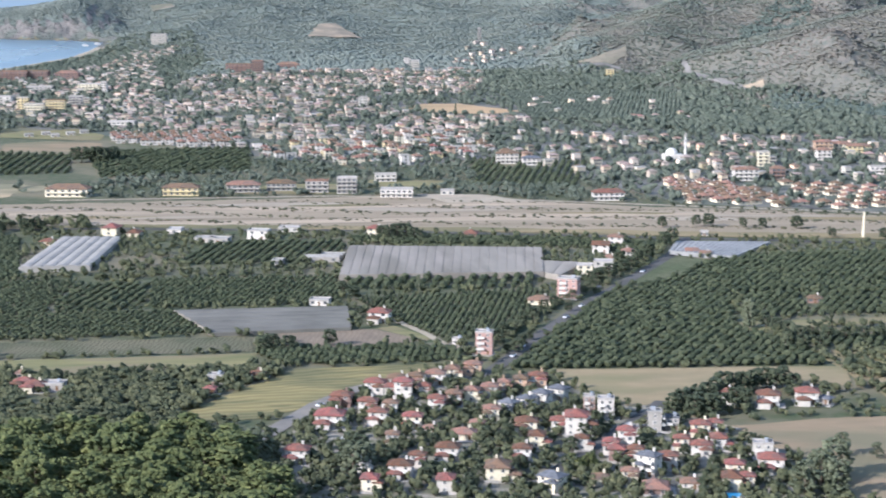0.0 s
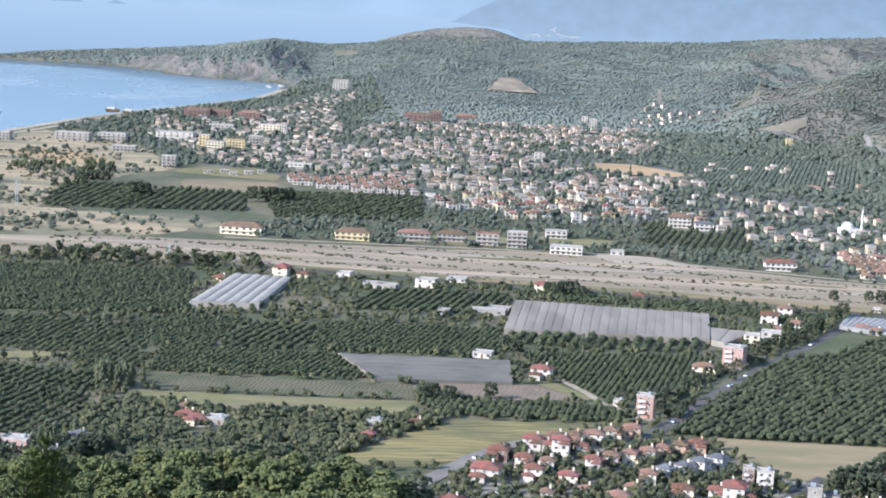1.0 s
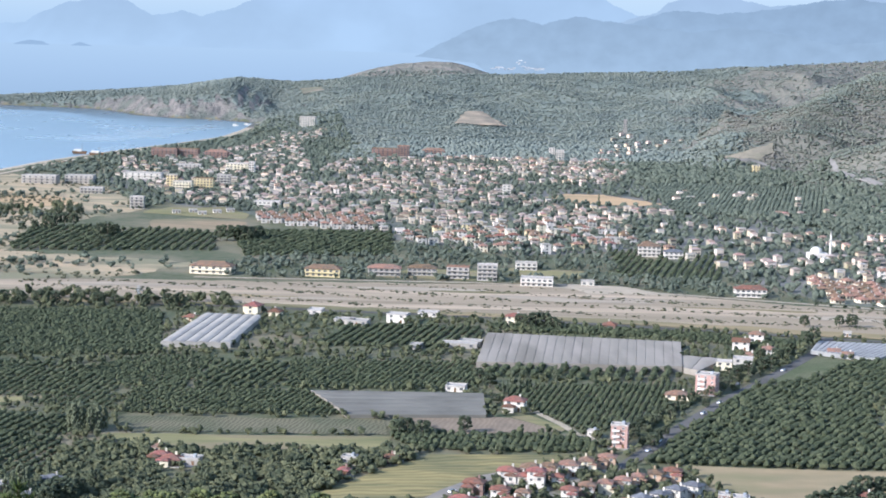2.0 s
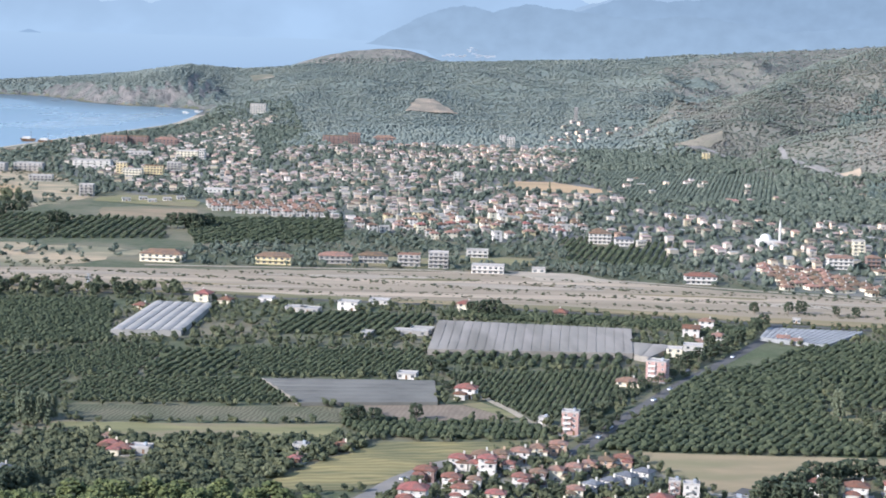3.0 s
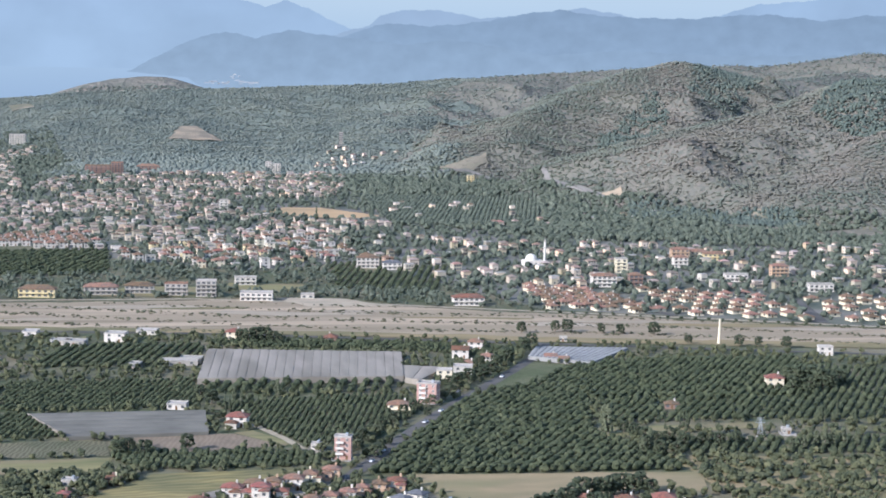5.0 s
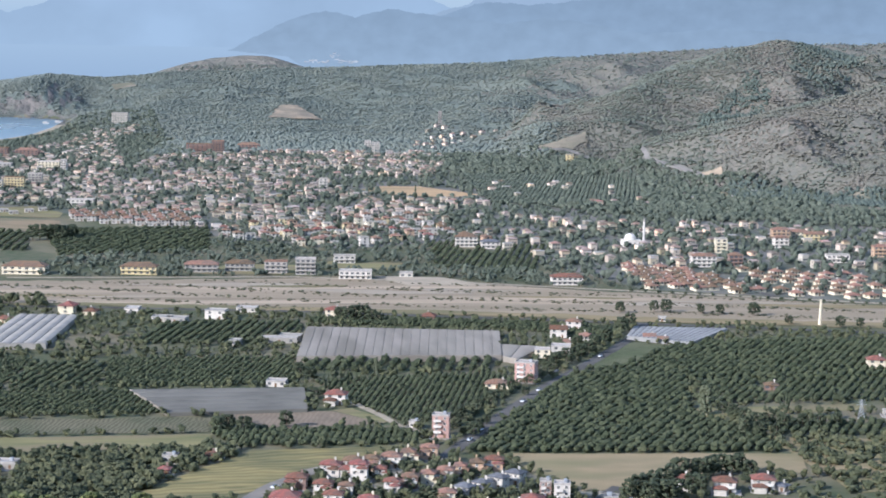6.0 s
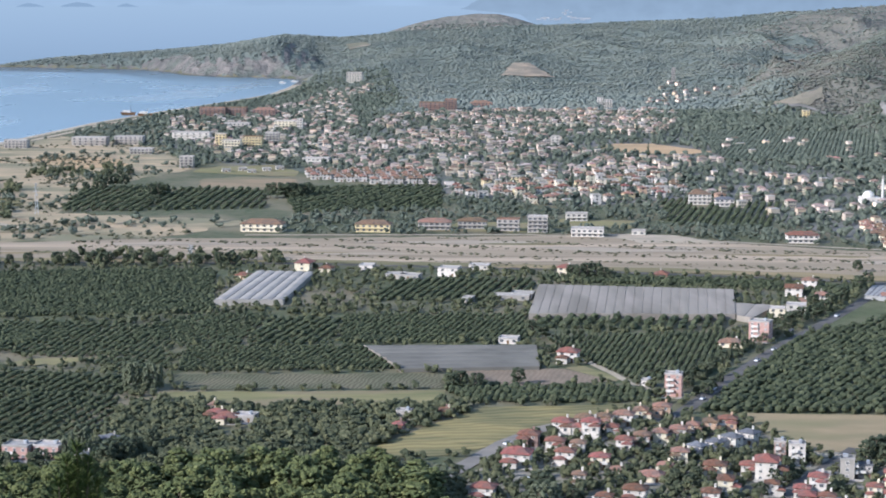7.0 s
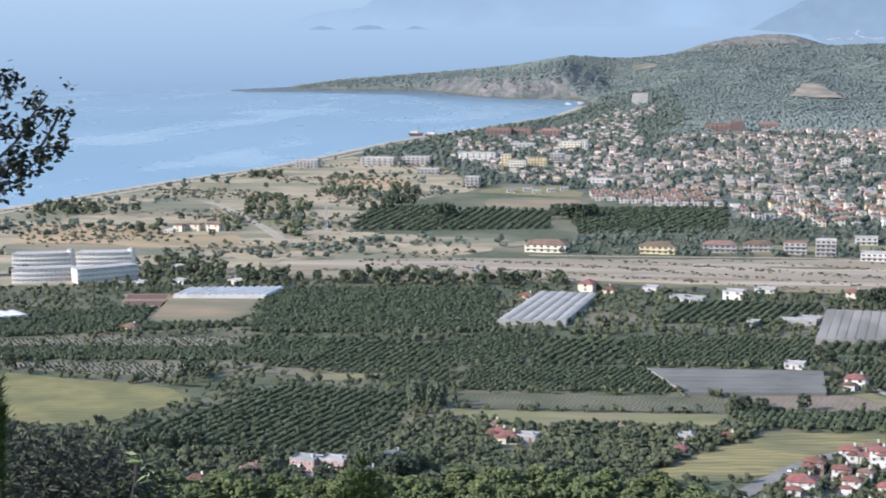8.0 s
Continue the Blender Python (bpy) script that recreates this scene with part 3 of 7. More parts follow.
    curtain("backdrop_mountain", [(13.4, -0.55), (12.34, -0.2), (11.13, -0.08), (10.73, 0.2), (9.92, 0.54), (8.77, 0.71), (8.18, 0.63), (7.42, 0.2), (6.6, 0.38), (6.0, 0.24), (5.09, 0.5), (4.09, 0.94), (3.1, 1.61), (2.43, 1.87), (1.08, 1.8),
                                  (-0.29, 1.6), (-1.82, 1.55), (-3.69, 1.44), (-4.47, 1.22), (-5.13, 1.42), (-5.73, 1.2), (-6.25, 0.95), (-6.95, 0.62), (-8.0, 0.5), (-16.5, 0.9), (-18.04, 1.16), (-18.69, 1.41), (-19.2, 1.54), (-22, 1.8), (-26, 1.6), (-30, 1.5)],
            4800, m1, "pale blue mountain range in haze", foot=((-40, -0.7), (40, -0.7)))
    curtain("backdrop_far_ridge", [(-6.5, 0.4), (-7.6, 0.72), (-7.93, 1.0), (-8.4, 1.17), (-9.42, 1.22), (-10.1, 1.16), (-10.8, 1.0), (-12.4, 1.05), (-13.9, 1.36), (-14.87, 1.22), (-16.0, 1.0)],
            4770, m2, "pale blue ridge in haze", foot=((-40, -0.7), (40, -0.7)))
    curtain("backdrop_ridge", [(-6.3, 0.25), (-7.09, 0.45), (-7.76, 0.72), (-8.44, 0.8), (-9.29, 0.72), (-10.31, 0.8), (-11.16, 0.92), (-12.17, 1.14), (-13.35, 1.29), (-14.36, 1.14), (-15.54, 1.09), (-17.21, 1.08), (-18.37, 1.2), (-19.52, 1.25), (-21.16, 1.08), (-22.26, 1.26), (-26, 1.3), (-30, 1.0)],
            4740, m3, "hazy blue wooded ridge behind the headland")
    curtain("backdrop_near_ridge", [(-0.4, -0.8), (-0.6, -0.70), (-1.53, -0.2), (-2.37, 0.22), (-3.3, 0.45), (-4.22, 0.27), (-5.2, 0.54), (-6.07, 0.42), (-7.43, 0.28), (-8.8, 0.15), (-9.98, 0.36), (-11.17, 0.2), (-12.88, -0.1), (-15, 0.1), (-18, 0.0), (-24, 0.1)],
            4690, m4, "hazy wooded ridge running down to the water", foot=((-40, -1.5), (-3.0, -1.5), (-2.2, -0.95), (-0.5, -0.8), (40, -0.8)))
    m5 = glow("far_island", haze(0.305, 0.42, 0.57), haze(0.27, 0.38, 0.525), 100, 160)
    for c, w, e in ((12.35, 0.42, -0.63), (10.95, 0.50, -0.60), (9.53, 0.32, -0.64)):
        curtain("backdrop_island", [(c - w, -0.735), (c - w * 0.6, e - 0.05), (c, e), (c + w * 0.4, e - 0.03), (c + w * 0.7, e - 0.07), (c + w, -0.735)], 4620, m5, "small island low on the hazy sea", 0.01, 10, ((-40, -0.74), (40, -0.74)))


backdrop()


def hazed_harbour():
    """Boxes hung in front of the ridge curtain at view angles, standing for a far harbour's white buildings."""
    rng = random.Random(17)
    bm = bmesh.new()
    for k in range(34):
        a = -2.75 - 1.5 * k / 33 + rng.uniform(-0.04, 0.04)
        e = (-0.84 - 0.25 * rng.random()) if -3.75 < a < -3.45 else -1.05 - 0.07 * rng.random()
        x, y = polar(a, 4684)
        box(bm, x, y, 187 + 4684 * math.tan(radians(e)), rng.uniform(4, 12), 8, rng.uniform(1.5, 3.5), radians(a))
    tagged(new("backdrop_harbour", bm_mesh("backdrop_harbour", bm, M["hazed_harbour"])), "greyed boxes hung before the hazy ridge as a far harbour", "backdrop", kind="structure")


hazed_harbour()


# ---------------------------------------------------------------- fields, roads, river bed
TAKEN = []          # outlines kept free of trees
SPOTS = []          # (x, y, radius) kept free of trees


def sheet(name, poly, z, material, label, category, kind="structure", take=True, wobble=0.0):
    """A ground patch with an uneven edge."""
    pts = []
    for (x0, y0), (x1, y1) in zip(poly, poly[1:] + poly[:1]):
        n = max(1, int(math.hypot(x1 - x0, y1 - y0) / 12)) if wobble else 1
        for k in range(n):
            f = k / n
            pts.append((x0 + (x1 - x0) * f + random.uniform(-wobble, wobble), y0 + (y1 - y0) * f + random.uniform(-wobble, wobble)))
    bm = bmesh.new()
    face = bm.faces.new([bm.verts.new((x, y, z)) for x, y in pts])
    if face.normal.z < 0:
        face.normal_flip()
    bm.normal_update()
    bmesh.ops.triangulate(bm, faces=bm.faces[:])
    for f in bm.faces:
        if f.normal.z < 0:
            f.normal_flip()
    if take:
        TAKEN.append(list(poly))
    return tagged(new(name, bm_mesh(name, bm, M[material])), label, category, kind=kind)


def ribbon(name, line, width, z, material, label, take=True):
    """A road along a line, with a low crown."""
    p = [Vector((x, y, 0)) for x, y in line]
    bm = bmesh.new()
    rows = []
    for k, c in enumerate(p):
        d = (p[min(k + 1, len(p) - 1)] - p[max(k - 1, 0)]).normalized()
        s = Vector((d.y, -d.x, 0))
        rows.append([bm.verts.new(c + s * o * width + Vector((0, 0, z + h))) for o, h in ((-0.5, 0), (0, 0.06), (0.5, 0))])
    for a, b in zip(rows, rows[1:]):
        for k in range(2):
            bm.faces.new((a[k], b[k], b[k + 1], a[k + 1]))
    bmesh.ops.recalc_face_normals(bm, faces=bm.faces[:])
    for f in bm.faces:
        if f.normal.z < 0:
            f.normal_flip()
    if take:
        left = [tuple(r[0].co.xy) for r in rows]
        right = [tuple(r[2].co.xy) for r in rows]
        TAKEN.append(left + right[::-1])
    return tagged(new(name, bm_mesh(name, bm, M[material])), label, "road", kind="structure")


sheet("river_bed", [(-330, 1271), (-194, 1265), (-80, 1262), (23, 1245), (168, 1222), (274, 1192), (480, 1155), (800, 1100), (900, 1150), (620, 1215), (509, 1238), (419, 1277), (287, 1326), (205, 1359), (169, 1404), (67, 1397), (-95, 1384), (-212, 1378), (-330, 1353)],
      0.10, "gravel", "wide dry river bed of pale gravel", "river bed", wobble=3)
rivrng = random.Random(4)
for k in range(16):
    f = k / 15
    x0 = -300 + 900 * f
    base = np.interp(x0, [-330, -80, 168, 480, 800], [1271, 1262, 1222, 1155, 1100])
    top = np.interp(x0, [-330, 67, 205, 419, 620], [1353, 1397, 1359, 1277, 1215])
    y0 = base + (top - base) * rivrng.uniform(0.25, 0.85)
    ln, wd = rivrng.uniform(60, 150), rivrng.uniform(3, 9)
    tilt = -0.13 if x0 > 60 else 0.02
    sheet("gravel_bar", [(x0 + ln * math.cos(a) * 0.5, y0 + wd * math.sin(a) * (1 + 0.4 * math.sin(3 * a + k)) + tilt * ln * math.cos(a) * 0.5) for a in np.linspace(0, 6.0, 14)], 0.2 + 0.01 * k, "pale_gravel" if k % 3 else "ochre_grass",
          "pale bar of fresh gravel in the river bed" if k % 3 else "patch of dry ochre grass in the river bed", "gravel bar", take=False, wobble=2)
sheet("bank_grass", [(-330, 1262), (-80, 1256), (23, 1240), (168, 1214), (274, 1186), (480, 1148), (640, 1120), (640, 1140), (480, 1172), (274, 1208), (168, 1234), (23, 1256), (-80, 1270), (-330, 1280)], 0.42, "ochre_grass", "strip of dry ochre grass along the near bank", "bank", take=False, wobble=3)
sheet("scrubland", [(-640, 1300), (-560, 1230), (-486, 1201), (-399, 1236), (-332, 1268), (-332, 1356), (-212, 1381), (-150, 1480), (-320, 1530), (-330, 1720), (-250, 1900), (-330, 2150), (-470, 2300), (-500, 2162), (-562, 1980), (-605, 1820), (-648, 1660), (-690, 1450)],
      0.14, "scrub_soil", "dry sandy scrubland behind the beach", "scrubland", wobble=6)
sheet("village_ground", [(40, 768), (98, 806), (135, 775), (160, 742), (185, 700), (240, 650), (230, 600), (20, 600), (5, 700)], 0.12, "village_soil", "paved yards, paths and gardens between villas", "village ground", take=False, wobble=2)
sheet("field_yellow", [(-34, 740), (-11, 782), (18, 823), (84, 830), (51, 787), (21, 755), (2, 737), (-22, 732)], 0.2, "yellow_field", "mown yellow-green hay field in swaths", "field", wobble=0.8)
sheet("field_pale", [(128, 813), (261, 807), (253, 769), (229, 777), (168, 746), (150, 743), (134, 774)], 0.2, "pale_field", "pale dry stubble field", "field", wobble=0.8)
sheet("field_brown", [(172, 706), (195, 709), (222, 715), (250, 717), (300, 706), (300, 600), (200, 600), (209, 644), (197, 668), (187, 685)], 0.2, "brown_field", "bare brown field with dry grass", "field", wobble=0.8)
sheet("field_crop", [(-130, 892), (-4, 896), (-1, 862), (-128, 858)], 0.2, "crop_field", "grey-green field of low crops in rows", "field", wobble=0.5)
sheet("field_grass", [(-130, 853), (0, 858), (-5, 831), (-78, 825), (-128, 839)], 0.2, "grass_field", "light green unmown grass field", "field", wobble=0.8)
sheet("field_tilled", [(1, 908), (58, 908), (80, 879), (29, 867), (11, 892)], 0.2, "tilled", "tilled brown plot", "field", wobble=0.5)
sheet("field_tilled_grass", [(58, 910), (68, 915), (84, 885), (80, 877)], 0.24, "grass_field", "strip of yellow-green grass", "field", wobble=0.5)
sheet("field_far_left", [(-372, 915), (-273, 886), (-254, 860), (-285, 795), (-340, 805), (-400, 840)], 0.2, "meadow", "yellow-green meadow", "field", wobble=1)
sheet("field_vines", [(-409, 1007), (-268, 1033), (-276, 1003), (-401, 987)], 0.2, "vine_field", "young planting in rows on bare soil", "field", wobble=0.5)
sheet("field_vines_near", [(-382, 941), (-267, 949), (-280, 911), (-376, 924)], 0.2, "vine_field", "young planting in rows on bare soil", "field", wobble=0.5)
sheet("field_clearing", [(236, 887), (238, 908), (330, 917), (324, 902)], 0.2, "grass_field", "light grass clearing among orchards", "field", wobble=0.8)
sheet("field_rough", [(254, 845), (349, 828), (330, 742), (262, 735), (258, 800)], 0.15, "pale_field", "rough dry ground with shrubs", "field", take=False, wobble=1)
sheet("field_ochre", [(168, 2165), (195, 2215), (240, 2215), (300, 2110), (262, 2075), (205, 2090)], 0.3, "ochre_field", "ochre harvested field", "field", wobble=2)
sheet("field_town_edge", [(-228, 1717), (-234, 1802), (-195, 1826), (-143, 1800), (-138, 1748), (-167, 1707)], 0.3, "brown_field", "dull brown ploughed field", "field", wobble=1.5)
sheet("field_town_grass", [(-250, 1866), (-250, 1925), (-206, 1930), (-180, 1945), (-148, 1880), (-146, 1824), (-195, 1842)], 0.3, "grass_field", "pale green meadow at the edge of the town", "field", wobble=2)
sheet("field_greenhouse", [(-360, 1176), (-299, 1182), (-292, 1074), (-346, 1068)], 0.2, "brown_field", "bare brown plot in front of a greenhouse", "field", wobble=0.5)
sheet("field_court_yard", [(-392, 1178), (-362, 1182), (-352, 1130), (-378, 1128)], 0.2, "pale_field", "pale gravel between clay courts", "field", wobble=0.5)
sheet("field_red", [(-389, 1176), (-363, 1179), (-359, 1160), (-385, 1158)], 0.26, "clay_court", "dull red clay sports court", "field", take=False)
sheet("field_red_near", [(-383, 1150), (-358, 1153), (-354, 1135), (-379, 1133)], 0.26, "clay_court", "dull red clay sports court", "field", take=False)
sheet("field_young", [(201, 1014), (212, 1040), (241, 1107), (272, 1097), (233, 1035)], 0.2, "young_field", "even green field of young plants", "field", wobble=0.5)
sheet("field_bank", [(120, 1410), (168, 1404), (204, 1360), (140, 1360)], 0.26, "sand", "ochre levelled bank above the river bed", "field", wobble=1)
sheet("field_riverside", [(-10, 1420), (60, 1420), (70, 1475), (10, 1480)], 0.26, "grass_field", "light green riverside meadow", "field", wobble=1)
sheet("field_riverside_far", [(85, 1450), (140, 1440), (150, 1490), (90, 1500)], 0.26, "grass_field", "light green riverside meadow", "field", wobble=1)
sheet("field_pocket", [(-190, 915), (-170, 935), (-205, 930), (-225, 910)], 0.22, "grass_field", "small grassy clearing in the orchards", "field", wobble=0.8)

ribbon("road_avenue", [(96, 795), (103, 812), (115, 839), (135, 886), (175, 970), (202, 1020), (234, 1082), (262, 1140), (275, 1180)], 7, 0.3, "asphalt", "grey asphalt avenue lined with trees")
ribbon("road_lane", [(-8, 695), (3, 711), (24, 757), (41, 783), (60, 799), (98, 812)], 8, 0.3, "worn_asphalt", "grey asphalt lane beside the hay field")
ribbon("road_track", [(62, 935), (70, 926), (82, 892), (87, 872), (104, 842)], 4, 0.32, "dirt", "pale dirt track between orchards")
ribbon("road_bank", [(-330, 1262), (-100, 1254), (60, 1232), (230, 1190), (420, 1140), (620, 1090)], 6, 0.3, "asphalt", "riverside road", take=True)
ribbon("road_far_bank", [(-150, 1398), (60, 1404), (200, 1368), (290, 1334), (425, 1284), (520, 1245), (640, 1200)], 6, 0.3, "dirt", "pale road along the far bank")
ribbon("road_town", [(22, 2360), (50, 2180), (95, 2100)], 9, 0.4, "asphalt", "grey town street")
ribbon("road_town_cross", [(60, 2070), (110, 2055), (160, 2040)], 9, 0.42, "asphalt", "grey town street")
ribbon("road_estate", [(330, 1480), (380, 1380), (398, 1300)], 7, 0.4, "asphalt", "grey estate street")
ribbon("road_estate_side", [(520, 1390), (495, 1262)], 11, 0.4, "asphalt", "wide grey estate street")
ribbon("road_village", [(167, 749), (157, 732), (140, 703), (123, 675), (107, 650), (94, 628)], 8, 0.3, "asphalt", "village street between villas")
ribbon("road_village_side", [(135, 742), (160, 735), (185, 700)], 6, 0.32, "dirt", "pale village lane")
HILL_ROAD = [(462, 2740), (510, 2728), (541, 2700), (552, 2600), (553, 2500), (560, 2405), (578, 2342), (600, 2290), (618, 2262)]
ribbon("road_hill", HILL_ROAD, 6, 1.0, "concrete", "pale road cut at the foot of the hill")
ribbon("beach", [(-700, 1450), (-655, 1659), (-612, 1820), (-570, 1978), (-508, 2162), (-476, 2333), (-447, 2529), (-395, 2744), (-322, 3007)], 9, 0.15, "sand", "narrow sandy beach")
sheet("quarry_face", [(94, 3296), (108, 3390), (124, 3470), (150, 3462), (164, 3380), (184, 3272), (140, 3262)], 0, "quarry", "bare pale scar of a quarry in the wooded slope", "quarry", wobble=4)
sheet("hill_scar", [(647, 1955), (672, 2010), (714, 2085), (740, 2070), (735, 1993), (712, 1933)], 0, "bare_slope", "bare grey scar at the foot of the hill", "quarry", wobble=3)
sheet("hill_scar_side", [(728, 1905), (806, 1950), (830, 1900), (769, 1850), (730, 1868)], 0, "bare_slope", "bare tan bank at the foot of the hill", "quarry", wobble=3)
sheet("hill_cut", [(461, 2745), (504, 2754), (547, 2776), (545, 2745), (520, 2727)], 0, "bare_slope", "bare tan cutting at the foot of the hill", "quarry", wobble=3)
sheet("hill_cut_side", [(600, 2290), (624, 2282), (622, 2262), (612, 2262)], 0, "quarry", "bare ochre end of the road cutting", "quarry", wobble=1)
sheet("ridge_clearing", [(-214, 4070), (-172, 4056), (-160, 3990), (-204, 4010)], 0, "bare_slope", "bare clearing on the wooded ridge", "quarry", wobble=4)
sheet("field_ochre_scrub", [(-572, 1437), (-590, 1536), (-531, 1568), (-446, 1504), (-400, 1493), (-371, 1416), (-458, 1421)], 0.24, "ochre_field", "bare ochre field behind the beach", "field", take=False, wobble=6)
sheet("field_ochre_beach", [(-375, 1893), (-445, 1993), (-422, 2064), (-347, 2002), (-322, 1928)], 0.24, "ochre_field", "bare ochre field behind the beach", "field", take=False, wobble=6)
sheet("field_grey_grass", [(-571, 1673), (-555, 1778), (-491, 1752), (-459, 1624), (-525, 1613)], 0.24, "dull_grass", "grey-green rough grass", "field", take=False, wobble=8)
sheet("field_olive_grass", [(-575, 1422), (-510, 1436), (-441, 1409), (-420, 1371), (-459, 1353), (-549, 1356)], 0.26, "dull_grass", "olive rough grass behind the hotels", "field", take=False, wobble=6)
sheet("field_scrub_meadow", [(-421, 1642), (-371, 1638), (-357, 1578), (-395, 1570)], 0.24, "grass_field", "pale green meadow beside a thicket", "field", take=False, wobble=3)
ribbon("road_beach_track", [(-498, 1752), (-467, 1704), (-428, 1623), (-389, 1545), (-357, 1471), (-318, 1422)], 9, 0.34, "dirt", "sandy track across the scrubland", take=False)
ribbon("road_scrub", [(-330, 1480), (-400, 1560), (-455, 1640), (-483, 1725), (-524, 1918), (-560, 1990)], 6, 0.3, "brown_field", "pale sandy track across the scrubland", take=False)
ribbon("road_scrub_side", [(-640, 1400), (-520, 1400), (-400, 1415), (-250, 1400)], 6, 0.3, "brown_field", "pale sandy track behind the hotels", take=False)


def drape(name, lift):
    """Lays a patch on the slope."""
    me = bpy.data.objects[name].data
    bm = bmesh.new()
    bm.from_mesh(me)
    bmesh.ops.subdivide_edges(bm, edges=bm.edges[:], cuts=5, use_grid_fill=True)
    xy = np.array([v.co.xy for v in bm.verts])
    for v, z in zip(bm.verts, height(xy[:, 0], xy[:, 1])):
        v.co.z = z + lift
    bm.to_mesh(me)
    bm.free()


drape("quarry_face", 3.0)
drape("hill_scar", 2.0)
drape("hill_scar_side", 2.0)
drape("hill_cut_side", 2.0)
drape("ridge_clearing", 3.0)
drape("hill_cut", 2.0)
drape("road_hill", 1.5)


def embankment(line, drop):
    """The pale retaining wall below the hill road, standing on the slope, with a low kerb."""
    root = empty("retaining_wall", Matrix.Identity(4), "pale concrete retaining wall carrying the hill road", "wall")
    bm = bmesh.new()
    rows = []
    xy = np.array([(x0 + (x1 - x0) * f, y0 + (y1 - y0) * f) for (x0, y0), (x1, y1) in zip(line, line[1:]) for f in np.linspace(0, 1, 6)[:5]])
    for (x, y), z in zip(xy, height(xy[:, 0], xy[:, 1])):
        rows.append([bm.verts.new((x - 4.5 - o, y - 4.5 - o, z + h)) for o, h in ((0.6, -1.0), (0, drop + 0.9), (-0.8, drop + 0.9), (-0.8, -1.0))])
    for a, b in zip(rows, rows[1:]):
        for k in range(4):
            bm.faces.new((a[k], a[(k + 1) % 4], b[(k + 1) % 4], b[k]))
    bmesh.ops.recalc_face_normals(bm, faces=bm.faces[:])
    part("wall", bm, M["concrete"], root)


embankment(HILL_ROAD[5:], 0.2)


# ---------------------------------------------------------------- greenhouses
def greenhouse(corners, bays, h, material, label, sag=0.06, gable=None):
    """A multi-bay polythene greenhouse on four corners (near left, near right, far right, far left): each bay is a part with its arched roof."""
    a, b, c, d = [Vector((x, y, 0)) * (1 - h / 187) for x, y in corners]
    root = empty("greenhouse", Matrix.Translation(a), label, "greenhouse", "greenhouses")
    TAKEN.append([tuple(p.xy) for p in (a, b, c, d)])
    for k in range(bays):
        p0, p1 = a.lerp(b, k / bays) - a, a.lerp(b, (k + 1) / bays) - a
        q0, q1 = d.lerp(c, k / bays) - a, d.lerp(c, (k + 1) / bays) - a
        w = (p1 - p0).length
        bm = bmesh.new()
        rings = []
        cuts = 10
        for j in range(cuts + 1):
            f = j / cuts
            s, e = p0.lerp(q0, f), p1.lerp(q1, f)
            ring = [s + Vector((0, 0, 0)), s + Vector((0, 0, h))]
            for t in (0.12, 0.3, 0.5, 0.7, 0.88):
                ring.append(s.lerp(e, t) + Vector((0, 0, h + w * sag * math.sin(math.pi * t) * (1 + 0.05 * math.sin(j * 2.3 + k)))))
            ring += [e + Vector((0, 0, h - 0.02)), e]
            rings.append([bm.verts.new(v) for v in ring])
        for r0, r1 in zip(rings, rings[1:]):
            for i in range(len(r0) - 1):
                if (i == 0 and k) or (i == len(r0) - 2 and k < bays - 1):
                    continue
                bm.faces.new((r0[i], r0[i + 1], r1[i + 1], r1[i]))
        ends = [bm.faces.new(rings[0]), bm.faces.new(rings[-1][::-1])]
        bmesh.ops.recalc_face_normals(bm, faces=bm.faces[:])
        for f in ends:
            f.material_index = 1 if gable else 0
        part("bay", bm_mesh("bay", bm, M[material], M[gable or material]), None, root)
        if k:
            bm = bmesh.new()
            tube(bm, p0 + Vector((0, 0, h + 0.05)), q0 + Vector((0, 0, h + 0.05)), 0.22, 0.22, 4)
            part("gutter", bm, M["gutter_grey" if sag > 0.06 else material], root)
    return root


greenhouse([(-138, 1107), (-97, 1109), (-86, 1218), (-124, 1222)], 6, 3.2, "plastic_white", "white polythene greenhouse with long arched bays among orchards", 0.10)
greenhouse([(47, 1065), (165, 1065), (177, 1153), (58, 1171)], 22, 3.6, "plastic_grey", "large weathered grey polythene greenhouse with many bays", 0.02)
greenhouse([(165, 1060), (172, 1052), (194, 1094), (169, 1103)], 2, 3.0, "plastic_grey", "low grey greenhouse annexe")
greenhouse([(-43, 968), (-22, 908), (46, 915), (47, 971)], 6, 1.9, "plastic_dark", "dark grey shaded greenhouse beside a tilled plot", 0.05, "plastic_grey")
greenhouse([(253, 1132), (287, 1106), (325, 1161), (266, 1169)], 15, 2.4, "plastic_blue", "pale grey polythene greenhouse near the river road", 0.10)
greenhouse([(-360, 1180), (-299, 1186), (-296, 1222), (-358, 1210)], 13, 2.4, "plastic_new", "white polythene greenhouse with short bays", 0.2)
greenhouse([(-448, 1075), (-425, 1092), (-440, 1108), (-462, 1090)], 5, 2.6, "plastic_new", "small white greenhouse beside an orchard")


# ---------------------------------------------------------------- houses
CACHE = {}


def shared(key, make):
    if key not in CACHE:
        CACHE[key] = make()
    return CACHE[key]


def wall_mesh(w, d, h, mat, plinth=True):
    def make():
        bm = bmesh.new()
        box(bm, 0, 0, -0.5, w, d, h + 0.5)
        if plinth:
            box(bm, 0, 0, -0.5, w + 0.12, d + 0.12, 0.9)
        return bm_mesh("wall", bm, M[mat])
    return shared(("wall", w, d, h, mat, plinth), make)


def roof_mesh(w, d, style, mat, over=0.65):
    def make():
        bm = bmesh.new()
        W, D = w / 2 + over, d / 2 + over
        if style == "flat":
            box(bm, 0, 0, 0, w + 0.3, d + 0.3, 0.25)
